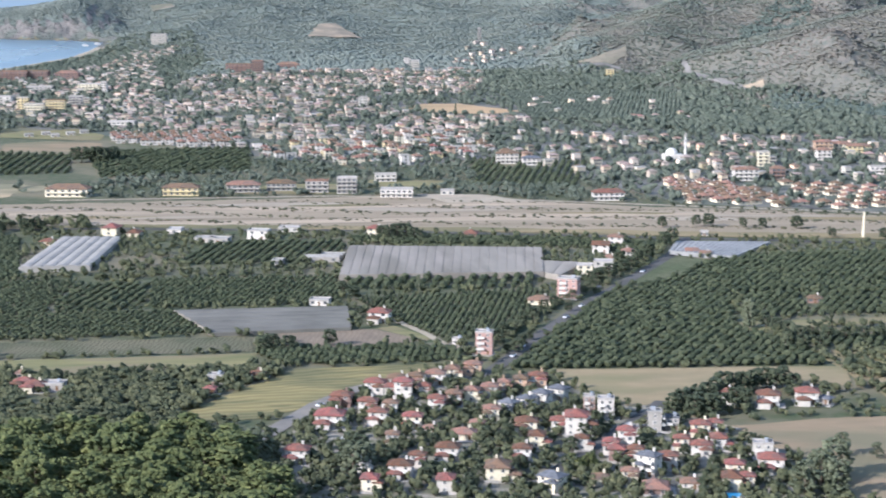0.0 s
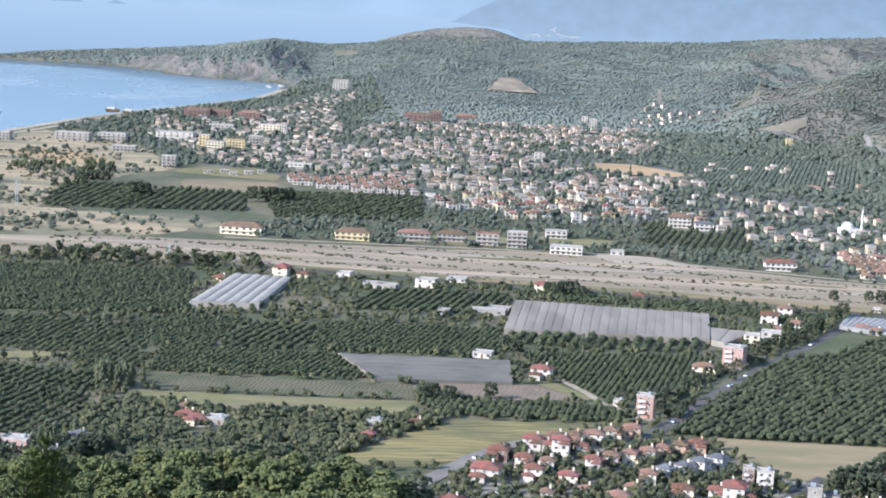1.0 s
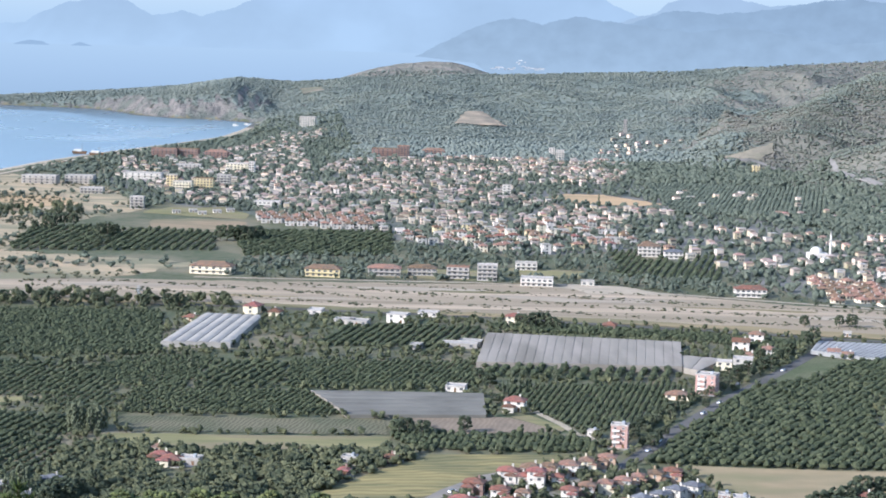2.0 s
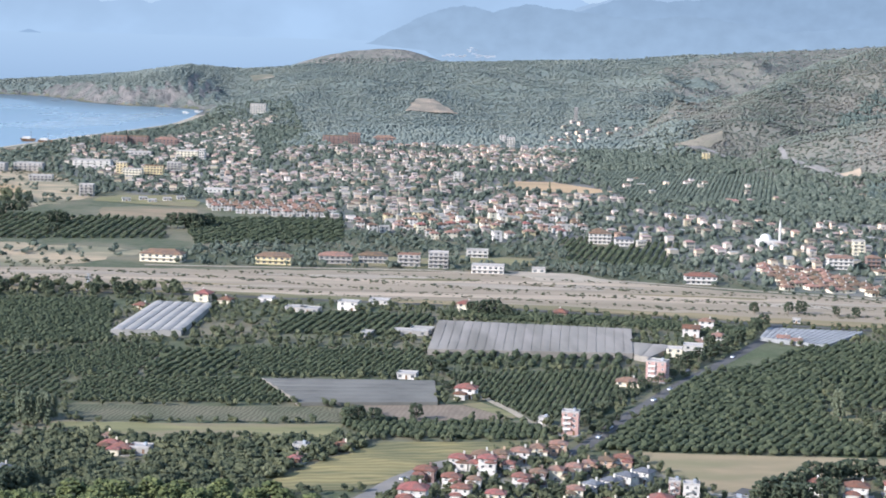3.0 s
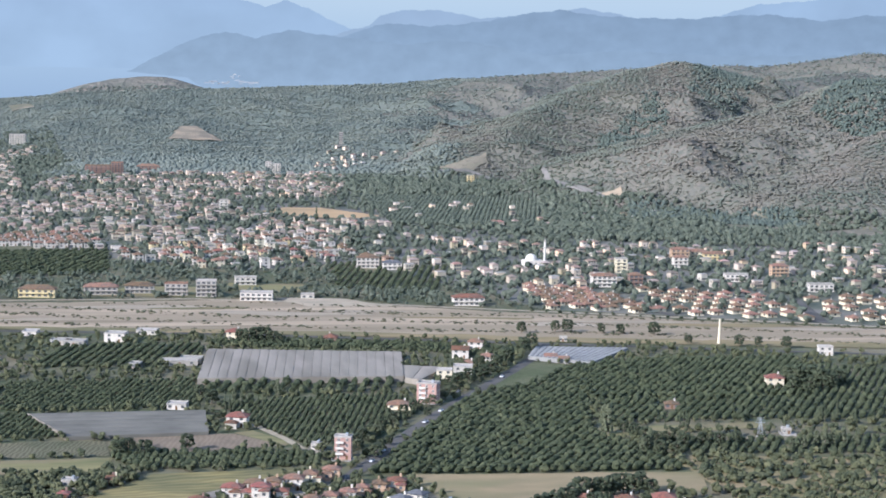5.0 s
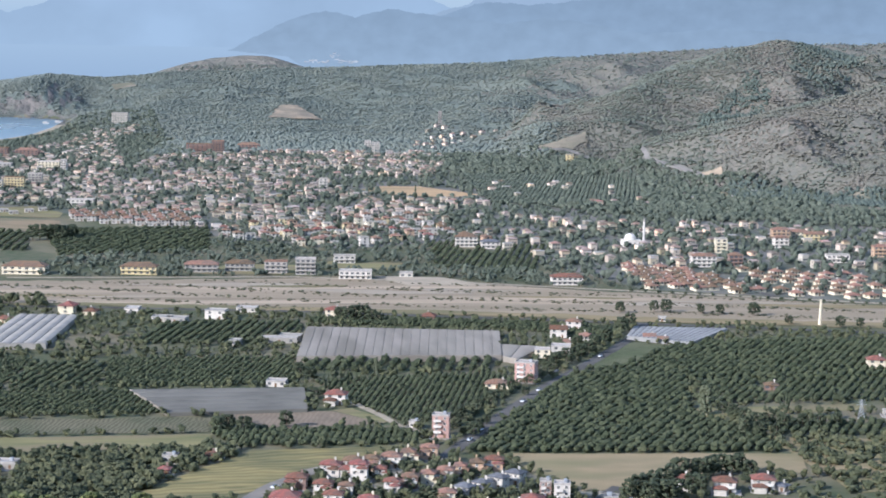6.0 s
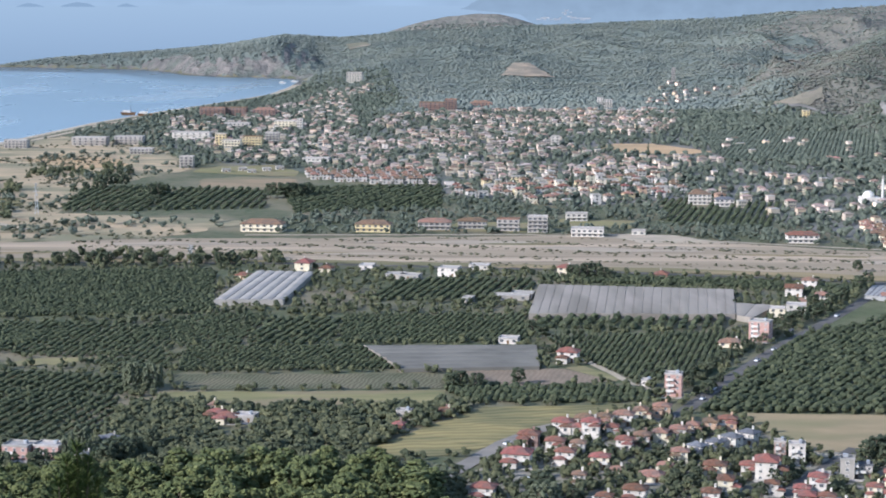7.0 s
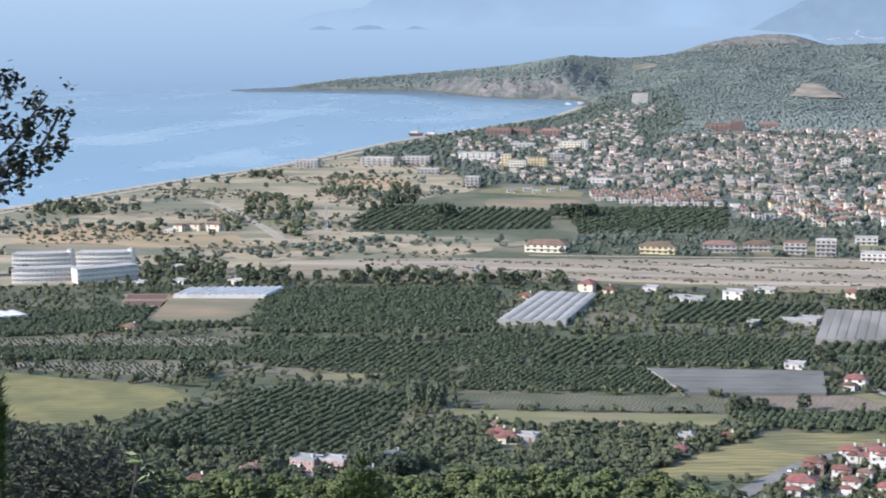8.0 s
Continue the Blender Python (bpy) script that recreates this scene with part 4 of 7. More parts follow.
            for sx, sy, bw, bd in ((0, 1, w + 0.3, 0.2), (0, -1, w + 0.3, 0.2), (1, 0, 0.2, d - 0.12), (-1, 0, 0.2, d - 0.12)):
                box(bm, sx * (w / 2 + 0.05), sy * (d / 2 + 0.05), 0.25, bw, bd, 0.6)
        else:
            rise = min(W, D) * 0.46
            long_x = W >= D
            run = abs(W - D) if style == "hip" else max(W, D)
            ridge = [Vector((-run, 0, rise)), Vector((run, 0, rise))] if long_x else [Vector((0, -run, rise)), Vector((0, run, rise))]
            lo = [bm.verts.new((x, y, -0.1)) for x, y in ((-W, -D), (W, -D), (W, D), (-W, D))]
            up = [bm.verts.new((x, y, 0.1)) for x, y in ((-W, -D), (W, -D), (W, D), (-W, D))]
            r = [bm.verts.new(p) for p in ridge]
            bm.faces.new(lo[::-1])
            for k in range(4):
                bm.faces.new((lo[k], lo[(k + 1) % 4], up[(k + 1) % 4], up[k]))
            if long_x:
                for f in ((up[0], up[1], r[1], r[0]), (up[1], up[2], r[1]), (up[2], up[3], r[0], r[1]), (up[3], up[0], r[0])):
                    bm.faces.new(f)
            else:
                for f in ((up[0], up[1], r[0]), (up[1], up[2], r[1], r[0]), (up[2], up[3], r[1]), (up[3], up[0], r[0], r[1])):
                    bm.faces.new(f)
            bmesh.ops.recalc_face_normals(bm, faces=bm.faces[:])
        return bm_mesh("roof", bm, M[mat])
    return shared(("roof", w, d, style, mat, over), make)


def frame_mesh(w, h):
    def make():
        bm = bmesh.new()
        for x, z, bw, bh in ((0, 0, w, 0.12), (0, h - 0.12, w, 0.12), (-w / 2 + 0.06, 0.12, 0.12, h - 0.24), (w / 2 - 0.06, 0.12, 0.12, h - 0.24), (0, 0.12, 0.08, h - 0.24)):
            box(bm, x, 0, z, bw, 0.16, bh)
        return bm_mesh("window", bm, M["trim_white"])
    return shared(("frame", w, h), make)


def pane_mesh(w, h):
    def make():
        bm = bmesh.new()
        box(bm, 0, 0, 0.06, w - 0.14, 0.1, h - 0.12)
        return bm_mesh("pane", bm, M["glass"])
    return shared(("pane", w, h), make)


def balcony_mesh(w, mat):
    def make():
        bm = bmesh.new()
        box(bm, 0, -0.6, 0, w, 1.3, 0.18)
        box(bm, 0, -1.2, 0.18, w, 0.12, 0.85)
        for s in (-1, 1):
            box(bm, s * (w / 2 - 0.06), -0.55, 0.18, 0.12, 1.18, 0.85)
        return bm_mesh("balcony", bm, M[mat])
    return shared(("balcony", w, mat), make)


def box_mesh(name, w, d, h, mat):
    def make():
        bm = bmesh.new()
        box(bm, 0, 0, 0, w, d, h)
        return bm_mesh(name, bm, M[mat])
    return shared((name, w, d, h, mat), make)


def terrace_mesh(w, d):
    def make():
        bm = bmesh.new()
        box(bm, 0.6, -1.2, -0.4, w + 3.2, d + 3.4, 0.62)
        for s in (-1, 1):
            box(bm, 0.6 + s * (w / 2 + 1.5), -1.2, 0.22, 0.2, d + 3.4, 0.7)
        return bm_mesh("terrace", bm, M["flat_roof"])
    return shared(("terrace", w, d), make)


def place(name, me, parent, x, y, z, turn=0.0):
    ob = new(name, me)
    ob.parent = parent
    ob.matrix_basis = pose(x, y, z, 0, 0, turn)
    return ob


def house(x, y, turn, w, d, floors, wall, roof, style, label, group="village houses", fine=True, wing=False, category="house", name="house"):
    """A house: Empty with wall, roof, windows with panes, door, balconies, chimney."""
    h = floors * 2.6
    if fine:
        w, d = round(w * 0.9, 1), round(d * 0.9, 1)
    root = empty(name, pose(x, y, 0, 0, 0, turn), label, category, group)
    place("wall", wall_mesh(w, d, h, wall), root, 0, 0, 0)
    place("roof", roof_mesh(w, d, style, roof), root, 0, 0, h)
    if fine:
        place("terrace", terrace_mesh(w, d), root, 0, 0, 0)
    if wing:
        ww, wd, wh = round(w * 0.55, 1), round(d * 0.5, 1), max(2.9, h - 2.9)
        place("wing_wall", wall_mesh(ww, wd, wh, wall), root, -w * 0.2, -d / 2 - wd / 2 + 0.1, 0)
        place("wing_roof", roof_mesh(ww, wd, style, roof), root, -w * 0.2, -d / 2 - wd / 2 + 0.1, wh)
    if style != "flat":
        place("chimney", box_mesh("chimney", 0.8, 0.6, 1.9, wall if fine else "white_wall"), root, w * 0.22, d * 0.1, h + min(w, d) * 0.12)
    if fine and style == "hip" and floors > 1 and not wing:
        # a lower bay stepping forward under its own roof
        bw, bd, bh, side = round(w * 0.55, 1), round(d * 0.55, 1), h - 1.3, 1 if (int(x) + int(y)) % 2 else -1
        place("bay_wall", wall_mesh(bw, bd, bh, wall), root, side * w * 0.24, -d / 2 - bd / 2 + 1.2, 0)
        place("bay_roof", roof_mesh(bw, bd, "hip", roof, 0.5), root, side * w * 0.24, -d / 2 - bd / 2 + 1.2, bh)
        place("bay_window", pane_mesh(1.6, 1.4), root, side * w * 0.24, -d / 2 - bd + 1.18, bh - 2.0)
    elif style == "flat" and fine:
        place("water_tank", box_mesh("water_tank", 1.2, 2.0, 1.3, "steel"), root, w * 0.2, d * 0.15, h + 0.3)
    nx, ny = max(2, int(w / 3.2)), max(1, int(d / 3.6))
    if not fine:
        nx, ny = 2 + (floors < 2), 1
    ww, wh = (1.3, 1.35) if fine else (1.9, 1.5)
    for f in range(floors):
        z = f * 2.6 + 0.95
        for k in range(nx):
            px = (k + 0.5) / nx * w - w / 2
            if f == 0 and k == nx // 2:
                place("door", box_mesh("door", 1.1, 0.14, 2.1, "wood_door"), root, px, -d / 2 - 0.03, 0)
                continue
            if wing and px < w * 0.05 and f * 2.6 < h - 2.9:
                continue
            ob = place("window", frame_mesh(ww, wh) if fine else pane_mesh(ww, wh), root, px, -d / 2 - 0.02, z)
            if fine:
                place("pane", pane_mesh(ww, wh), ob, 0, 0, 0)
        for s in (-1, 1):
            for k in range(ny):
                py = (k + 0.5) / ny * d - d / 2
                ob = place("window", frame_mesh(ww, wh) if fine else pane_mesh(ww, wh), root, s * (w / 2 + 0.02), py, z, 90)
                if fine:
                    place("pane", pane_mesh(ww, wh), ob, 0, 0, 0)
        if f and fine:
            place("balcony", balcony_mesh(round(min(3.6, w * 0.45), 1), "trim_white"), root, w * (0.22 if wing else -0.18), -d / 2, f * 2.6)
    SPOTS.append((x, y, max(w, d) * 0.62 + 1))
    if y < 1000:
        SPOTS.append((x * (1 - 9 / y), y - 9, w * 0.45))
        SPOTS.append((x * (1 - 15 / y), y - 15, w * 0.42))
        if y < 840 and x < 40:
            SPOTS.append((x * (1 - 23 / y), y - 23, w * 0.45))
            SPOTS.append((x * (1 - 31 / y), y - 31, w * 0.4))
    return root


def block(x, y, turn, w, d, floors, wall, roof, label, style="flat", category="building", name="apartment_building", bands=True):
    """A larger building: wall, roof, a row of window parts and a balcony slab per storey."""
    h = floors * 3.0
    z0 = float(height(np.array([float(x)]), np.array([float(y)]))[0])
    root = empty(name, pose(x, y, max(0, z0 - 0.5), 0, 0, turn), label, category, "larger buildings")
    place("wall", wall_mesh(w, d, h, wall), root, 0, 0, 0)
    place("roof", roof_mesh(w, d, style, roof), root, 0, 0, h)
    n, m = max(2, int(w / 3.6)), max(1, int(d / 4.5))
    n = min(n, 6)
    for f in range(floors):
        for k in range(n):
            place("window", pane_mesh(2.4, 1.7), root, (k + 0.5) / n * w - w / 2, -d / 2 - 0.02, f * 3 + 0.8)
        for k in range(1):
            for s in (-1, 1):
                place("window", pane_mesh(1.7, 1.6), root, s * (w / 2 + 0.02), 0, f * 3 + 0.8, 90)
        if f and bands:
            place("balcony", box_mesh("balcony", round(w * 0.96, 1), 1.3, 0.5, wall), root, 0, -d / 2 - 0.6, f * 3 - 0.1)
    SPOTS.append((x, y, math.hypot(w, d) * 0.5))
    for back in (14, 24):
        SPOTS.append((x * (1 - back / y), y - back, w * 0.42))
    return root


# ---------------------------------------------------------------- houses and larger buildings, each at its place
house(28, 723, -11, 12, 10, 2, "white_wall", "red_roof", "hip", "white two-storey villa with a red tiled hip roof", wing=True)
house(34, 754, -13, 9, 7, 2, "brick_wall", "red_roof", "hip", "red-brick two-storey villa with a red tiled hip roof")
house(44, 743, -11, 8, 6, 2, "white_wall", "red_roof", "hip", "white two-storey villa with a red tiled hip roof")
house(47, 725, -13, 8, 6, 2, "white_wall", "red_roof", "hip", "white two-storey villa with a red tiled hip roof", wing=True)
house(60, 717, -12, 8, 6, 2, "cream_wall", "red_roof", "hip", "cream-coloured two-storey villa with a red tiled hip roof", wing=True)
house(49, 776, -13, 9, 7, 2, "white_wall", "red_roof", "hip", "white two-storey villa with a red tiled hip roof")
house(59, 783, -11, 9, 7, 2, "white_wall", "brown_roof", "hip", "white two-storey villa with a brown tiled hip roof")
house(60, 765, -11, 8, 6, 3, "white_wall", "red_roof", "hip", "white three-storey villa with a red tiled hip roof")
house(67, 786, -14, 7, 6, 2, "orange_wall", "brown_roof", "hip", "orange-ochre two-storey villa with a brown tiled hip roof")
house(76, 790, -13, 9, 7, 2, "white_wall", "brown_roof", "hip", "white two-storey villa with a brown tiled hip roof", wing=True)
house(84, 798, 78, 7, 6, 2, "cream_wall", "brown_roof", "hip", "cream-coloured two-storey villa with a brown tiled hip roof")
house(94, 806, -11, 8, 6, 2, "orange_wall", "brown_roof", "hip", "orange-ochre two-storey villa with a brown tiled hip roof")
house(72, 745, -13, 7, 6, 2, "white_wall", "red_roof", "hip", "white two-storey villa with a red tiled hip roof")
house(80, 753, -9, 7, 6, 2, "brick_wall", "brown_roof", "hip", "red-brick two-storey villa with a brown tiled hip roof", wing=True)
house(88, 758, 76, 7, 6, 2, "cream_wall", "brown_roof", "hip", "cream-coloured two-storey villa with a brown tiled hip roof", wing=True)
house(96, 764, -13, 7, 6, 2, "white_wall", "brown_roof", "hip", "white two-storey villa with a brown tiled hip roof")
house(103, 771, 78, 6, 5, 2, "orange_wall", "brown_roof", "hip", "orange-ochre two-storey villa with a brown tiled hip roof")
house(111, 777, 78, 7, 6, 2, "orange_wall", "brown_roof", "hip", "orange-ochre two-storey villa with a brown tiled hip roof", wing=True)
house(119, 782, -10, 8, 6, 2, "orange_wall", "red_roof", "hip", "orange-ochre two-storey villa with a red tiled hip roof")
house(92, 726, -10, 7, 6, 2, "cream_wall", "brown_roof", "hip", "cream-coloured two-storey villa with a brown tiled hip roof")
house(100, 735, -41, 7, 6, 2, "white_wall", "dark_roof", "hip", "white two-storey villa with a dark grey hip roof")
house(108, 741, -41, 7, 6, 2, "white_wall", "dark_roof", "hip", "white two-storey villa with a dark grey hip roof")
house(116, 750, -42, 8, 6, 2, "white_wall", "dark_roof", "hip", "white two-storey villa with a dark grey hip roof")
house(124, 757, -39, 8, 6, 2, "white_wall", "dark_roof", "hip", "white two-storey villa with a dark grey hip roof", wing=True)
house(14, 672, -15, 9, 7, 2, "white_wall", "red_roof", "hip", "white two-storey villa with a red tiled hip roof", wing=True)
house(50, 690, -10, 5, 5, 2, "white_wall", "brown_roof", "hip", "white two-storey villa with a brown tiled hip roof", wing=True)
house(50, 648, -13, 9, 7, 2, "white_wall", "red_roof", "hip", "white two-storey villa with a red tiled hip roof", wing=True)
house(38, 632, 78, 7, 6, 2, "cream_wall", "red_roof", "hip", "cream-coloured two-storey villa with a red tiled hip roof")
house(64, 629, 78, 8, 6, 2, "white_wall", "red_roof", "hip", "white two-storey villa with a red tiled hip roof", wing=True)
house(69, 670, -13, 9, 7, 2, "white_wall", "red_roof", "hip", "white two-storey villa with a red tiled hip roof", wing=True)
house(78, 699, -9, 10, 8, 1, "cream_wall", "brown_roof", "hip", "cream-coloured single-storey cottage with a brown tiled hip roof")
house(84, 643, 79, 11, 9, 2, "cream_wall", "brown_roof", "hip", "cream-coloured two-storey villa with a brown tiled hip roof", wing=True)
house(103, 705, -11, 9, 7, 2, "cream_wall", "red_roof", "hip", "cream-coloured two-storey villa with a red tiled hip roof")
house(104, 684, 77, 8, 6, 2, "cream_wall", "red_roof", "hip", "cream-coloured two-storey villa with a red tiled hip roof", wing=True)
house(96, 666, -10, 7, 6, 2, "white_wall", "red_roof", "hip", "white two-storey villa with a red tiled hip roof", wing=True)
house(101, 628, -40, 9, 7, 2, "cream_wall", "dark_roof", "hip", "cream-coloured two-storey villa with a dark grey hip roof")
house(116, 705, -11, 7, 6, 2, "white_wall", "red_roof", "hip", "white two-storey villa with a red tiled hip roof")
house(122, 702, 78, 11, 9, 3, "white_wall", "red_roof", "hip", "white three-storey villa with a red tiled hip roof", wing=True)
house(132, 730, -9, 5, 5, 3, "brick_wall", "flat_roof", "flat", "pink unfinished four-storey house with a flat roof")
house(138, 726, -9, 7, 6, 3, "white_wall", "flat_roof", "flat", "white three-storey villa with a flat roof")
house(153, 703, 78, 7, 6, 3, "grey_wall", "flat_roof", "flat", "grey three-storey villa with a flat roof")
house(160, 704, -10, 6, 5, 2, "grey_wall", "dark_roof", "flat", "grey two-storey villa with a dark grey flat roof")
house(143, 699, 75, 7, 6, 1, "white_wall", "flat_roof", "flat", "white single-storey cottage with a flat roof")
house(137, 678, -15, 7, 6, 3, "white_wall", "red_roof", "hip", "white three-storey villa with a red tiled hip roof")
house(130, 672, -13, 6, 5, 2, "white_wall", "red_roof", "hip", "white two-storey villa with a red tiled hip roof")
house(130, 662, 79, 7, 6, 2, "brick_wall", "red_roof", "hip", "red-brick two-storey villa with a red tiled hip roof", wing=True)
house(138, 642, -42, 8, 6, 3, "white_wall", "dark_roof", "hip", "white three-storey villa with a dark grey hip roof", wing=True)
house(147, 651, -13, 7, 6, 2, "white_wall", "red_roof", "hip", "white two-storey villa with a red tiled hip roof")
house(169, 694, -13, 8, 6, 2, "cream_wall", "red_roof", "hip", "cream-coloured two-storey villa with a red tiled hip roof", wing=True)
house(171, 674, 80, 8, 6, 2, "white_wall", "red_roof", "hip", "white two-storey villa with a red tiled hip roof", wing=True)
house(160, 655, -14, 8, 6, 3, "white_wall", "red_roof", "hip", "white three-storey villa with a red tiled hip roof")
house(168, 638, -13, 7, 6, 2, "cream_wall", "red_roof", "hip", "cream-coloured two-storey villa with a red tiled hip roof", wing=True)
house(163, 622, 76, 9, 7, 2, "cream_wall", "red_roof", "hip", "cream-coloured two-storey villa with a red tiled hip roof", wing=True)
house(185, 663, -11, 8, 6, 2, "white_wall", "flat_roof", "flat", "white two-storey villa with a flat roof")
house(183, 644, -14, 10, 8, 2, "white_wall", "red_roof", "hip", "white two-storey villa with a red tiled hip roof", wing=True)
house(136, 621, 81, 11, 9, 1, "brick_wall", "brown_roof", "hip", "red-brick single-storey cottage with a brown tiled hip roof")
house(149, 625, -12, 7, 6, 1, "white_wall", "brown_roof", "hip", "white single-storey cottage with a brown tiled hip roof")
house(208, 739, -15, 10, 8, 2, "white_wall", "red_roof", "hip", "white two-storey villa with a red tiled hip roof", wing=True)
house(225, 742, -10, 10, 8, 2, "white_wall", "red_roof", "hip", "white two-storey villa with a red tiled hip roof", wing=True)
house(192, 745, -13, 6, 5, 2, "white_wall", "red_roof", "hip", "white two-storey villa with a red tiled hip roof")
house(232, 740, -41, 6, 5, 1, "grey_wall", "dark_roof", "hip", "grey single-storey cottage with a dark grey hip roof")
house(119, 634, -10, 6, 5, 1, "cream_wall", "brown_roof", "hip", "cream-coloured single-storey cottage with a brown tiled hip roof", wing=True)
house(-94, 795, -10, 10, 8, 1, "cream_wall", "red_roof", "hip", "cream-coloured single-storey cottage with a red tiled hip roof", wing=True)
house(-51, 701, 79, 9, 7, 1, "cream_wall", "brown_roof", "hip", "cream-coloured single-storey cottage with a brown tiled hip roof", wing=True)
house(37, 653, 78, 6, 5, 2, "white_wall", "dark_roof", "flat", "white two-storey villa with a dark grey flat roof")
house(-20, 781, -13, 5, 5, 1, "brick_wall", "red_roof", "hip", "red-brick single-storey cottage with a red tiled hip roof")
house(-0, 807, -9, 6, 5, 1, "cream_wall", "red_roof", "hip", "cream-coloured single-storey cottage with a red tiled hip roof")
house(-169, 732, -14, 12, 10, 2, "pink_wall", "flat_roof", "flat", "faded pink two-storey guesthouse with a flat pale roof")
house(-157, 732, -14, 12, 9, 2, "pink_wall", "flat_roof", "flat", "faded pink two-storey guesthouse wing with a flat pale roof")
house(-207, 705, -12, 9, 7, 1, "cream_wall", "red_roof", "hip", "cream-coloured single-storey cottage with a red tiled hip roof", wing=True)
house(-190, 725, -15, 9, 7, 1, "brick_wall", "brown_roof", "hip", "red-brick single-storey cottage with a brown tiled hip roof", wing=True)
house(-142, 727, -38, 8, 6, 1, "grey_wall", "dark_roof", "hip", "grey single-storey cottage with a dark grey hip roof")
house(-137, 756, -41, 8, 6, 1, "grey_wall", "dark_roof", "hip", "grey single-storey cottage with a dark grey hip roof", wing=True)
house(-99, 801, -10, 10, 8, 1, "cream_wall", "red_roof", "hip", "cream-coloured single-storey cottage with a red tiled hip roof", wing=True)
house(-86, 796, -12, 10, 8, 1, "grey_wall", "flat_roof", "flat", "grey single-storey cottage with a flat roof")
house(-18, 805, -12, 7, 6, 1, "grey_wall", "flat_roof", "flat", "grey single-storey cottage with a flat roof")
house(-1, 807, -14, 6, 5, 1, "brick_wall", "red_roof", "hip", "red-brick single-storey cottage with a red tiled hip roof")
house(-102, 818, 76, 6, 5, 1, "cream_wall", "brown_roof", "hip", "cream-coloured single-storey cottage with a brown tiled hip roof")
house(33, 976, -12, 10, 8, 1, "white_wall", "flat_roof", "flat", "white single-storey cottage with a flat roof", fine=False)
house(61, 928, -15, 10, 8, 2, "white_wall", "red_roof", "hip", "white two-storey villa with a red tiled hip roof", wing=True, fine=False)
house(104, 848, -13, 8.5, 6.5, 4, "pink_wall", "flat_roof", "flat", "red-brick three-storey villa with a flat roof")
house(166, 984, -24, 12, 9, 4, "pink_wall", "flat_roof", "flat", "pink four-storey apartment house with white balconies beside the avenue")
house(148, 967, -14, 12, 8, 1, "cream_wall", "brown_roof", "hip", "cream-coloured single-storey house with an ochre hip roof", fine=False)
house(94, 870, -13, 5, 5, 1, "white_wall", "flat_roof", "flat", "white single-storey cottage with a flat roof")
house(210, 1129, -14, 10, 8, 2, "white_wall", "red_roof", "gable", "white two-storey villa with a red tiled gable roof", fine=False)
house(225, 1159, -14, 9, 7, 2, "white_wall", "brown_roof", "hip", "white two-storey villa with a brown tiled hip roof", fine=False)
house(222, 1104, 81, 9, 7, 2, "white_wall", "brown_roof", "hip", "white two-storey villa with a brown tiled hip roof", fine=False)
house(187, 1055, -10, 9, 7, 2, "cream_wall", "flat_roof", "flat", "cream-coloured two-storey villa with a flat roof", fine=False)
house(200, 1067, -12, 11, 9, 2, "white_wall", "flat_roof", "flat", "white two-storey villa with a flat roof", fine=False)
house(209, 1096, -15, 7, 6, 1, "cream_wall", "brown_roof", "hip", "cream-coloured single-storey cottage with a brown tiled hip roof", fine=False)
house(-93, 1229, 76, 12, 10, 2, "cream_wall", "red_roof", "hip", "cream-coloured two-storey villa with a red tiled hip roof", fine=False)
house(-129, 1190, -15, 9, 7, 1, "cream_wall", "red_roof", "hip", "cream-coloured single-storey cottage with a red tiled hip roof", fine=False)
house(-52, 1233, 80, 11, 9, 1, "white_wall", "flat_roof", "flat", "white single-storey cottage with a flat roof", fine=False)
house(-32, 1195, -10, 12, 10, 1, "white_wall", "flat_roof", "flat", "white single-storey cottage with a flat roof", fine=False)
house(-23, 1191, -15, 13, 10, 1, "grey_wall", "flat_roof", "flat", "grey single-storey cottage with a flat roof", fine=False)
house(2, 1205, -15, 13, 10, 2, "white_wall", "flat_roof", "flat", "white two-storey villa with a flat roof", fine=False)
house(22, 1234, -10, 13, 10, 1, "white_wall", "flat_roof", "flat", "white single-storey cottage with a flat roof", fine=False)
house(39, 1113, -6, 21, 9, 1, "grey_wall", "flat_roof", "flat", "grey single-storey cottage with a flat roof", fine=False)
house(46, 1121, -13, 13, 10, 1, "white_wall", "flat_roof", "flat", "white single-storey cottage with a flat roof", fine=False)
house(13, 1104, 75, 8, 6, 1, "grey_wall", "flat_roof", "flat", "grey single-storey cottage with a flat roof", fine=False)
house(77, 1209, -11, 10, 8, 2, "cream_wall", "red_roof", "hip", "cream-coloured two-storey villa with a red tiled hip roof", fine=False)
house(138, 1200, 77, 10, 8, 1, "brick_wall", "red_roof", "hip", "red-brick single-storey cottage with a red tiled hip roof", fine=False)
house(264, 1117, -9, 7, 6, 1, "cream_wall", "brown_roof", "gable", "cream-coloured single-storey cottage with a brown tiled gable roof", fine=False)
house(270, 1107, -14, 6, 5, 1, "white_wall", "brown_roof", "gable", "white single-storey cottage with a brown tiled gable roof", fine=False)
house(372, 1019, -11, 10, 8, 2, "cream_wall", "red_roof", "hip", "cream-coloured two-storey villa with a red tiled hip roof", fine=False)
house(444, 1126, -10, 9, 7, 2, "white_wall", "flat_roof", "flat", "white two-storey villa with a flat roof", fine=False)
house(289, 1189, -15, 5, 5, 1, "white_wall", "flat_roof", "flat", "white single-storey cottage with a flat roof", fine=False)
house(293, 958, -11, 7, 6, 1, "brick_wall", "brown_roof", "hip", "red-brick single-storey cottage with a brown tiled hip roof", fine=False)
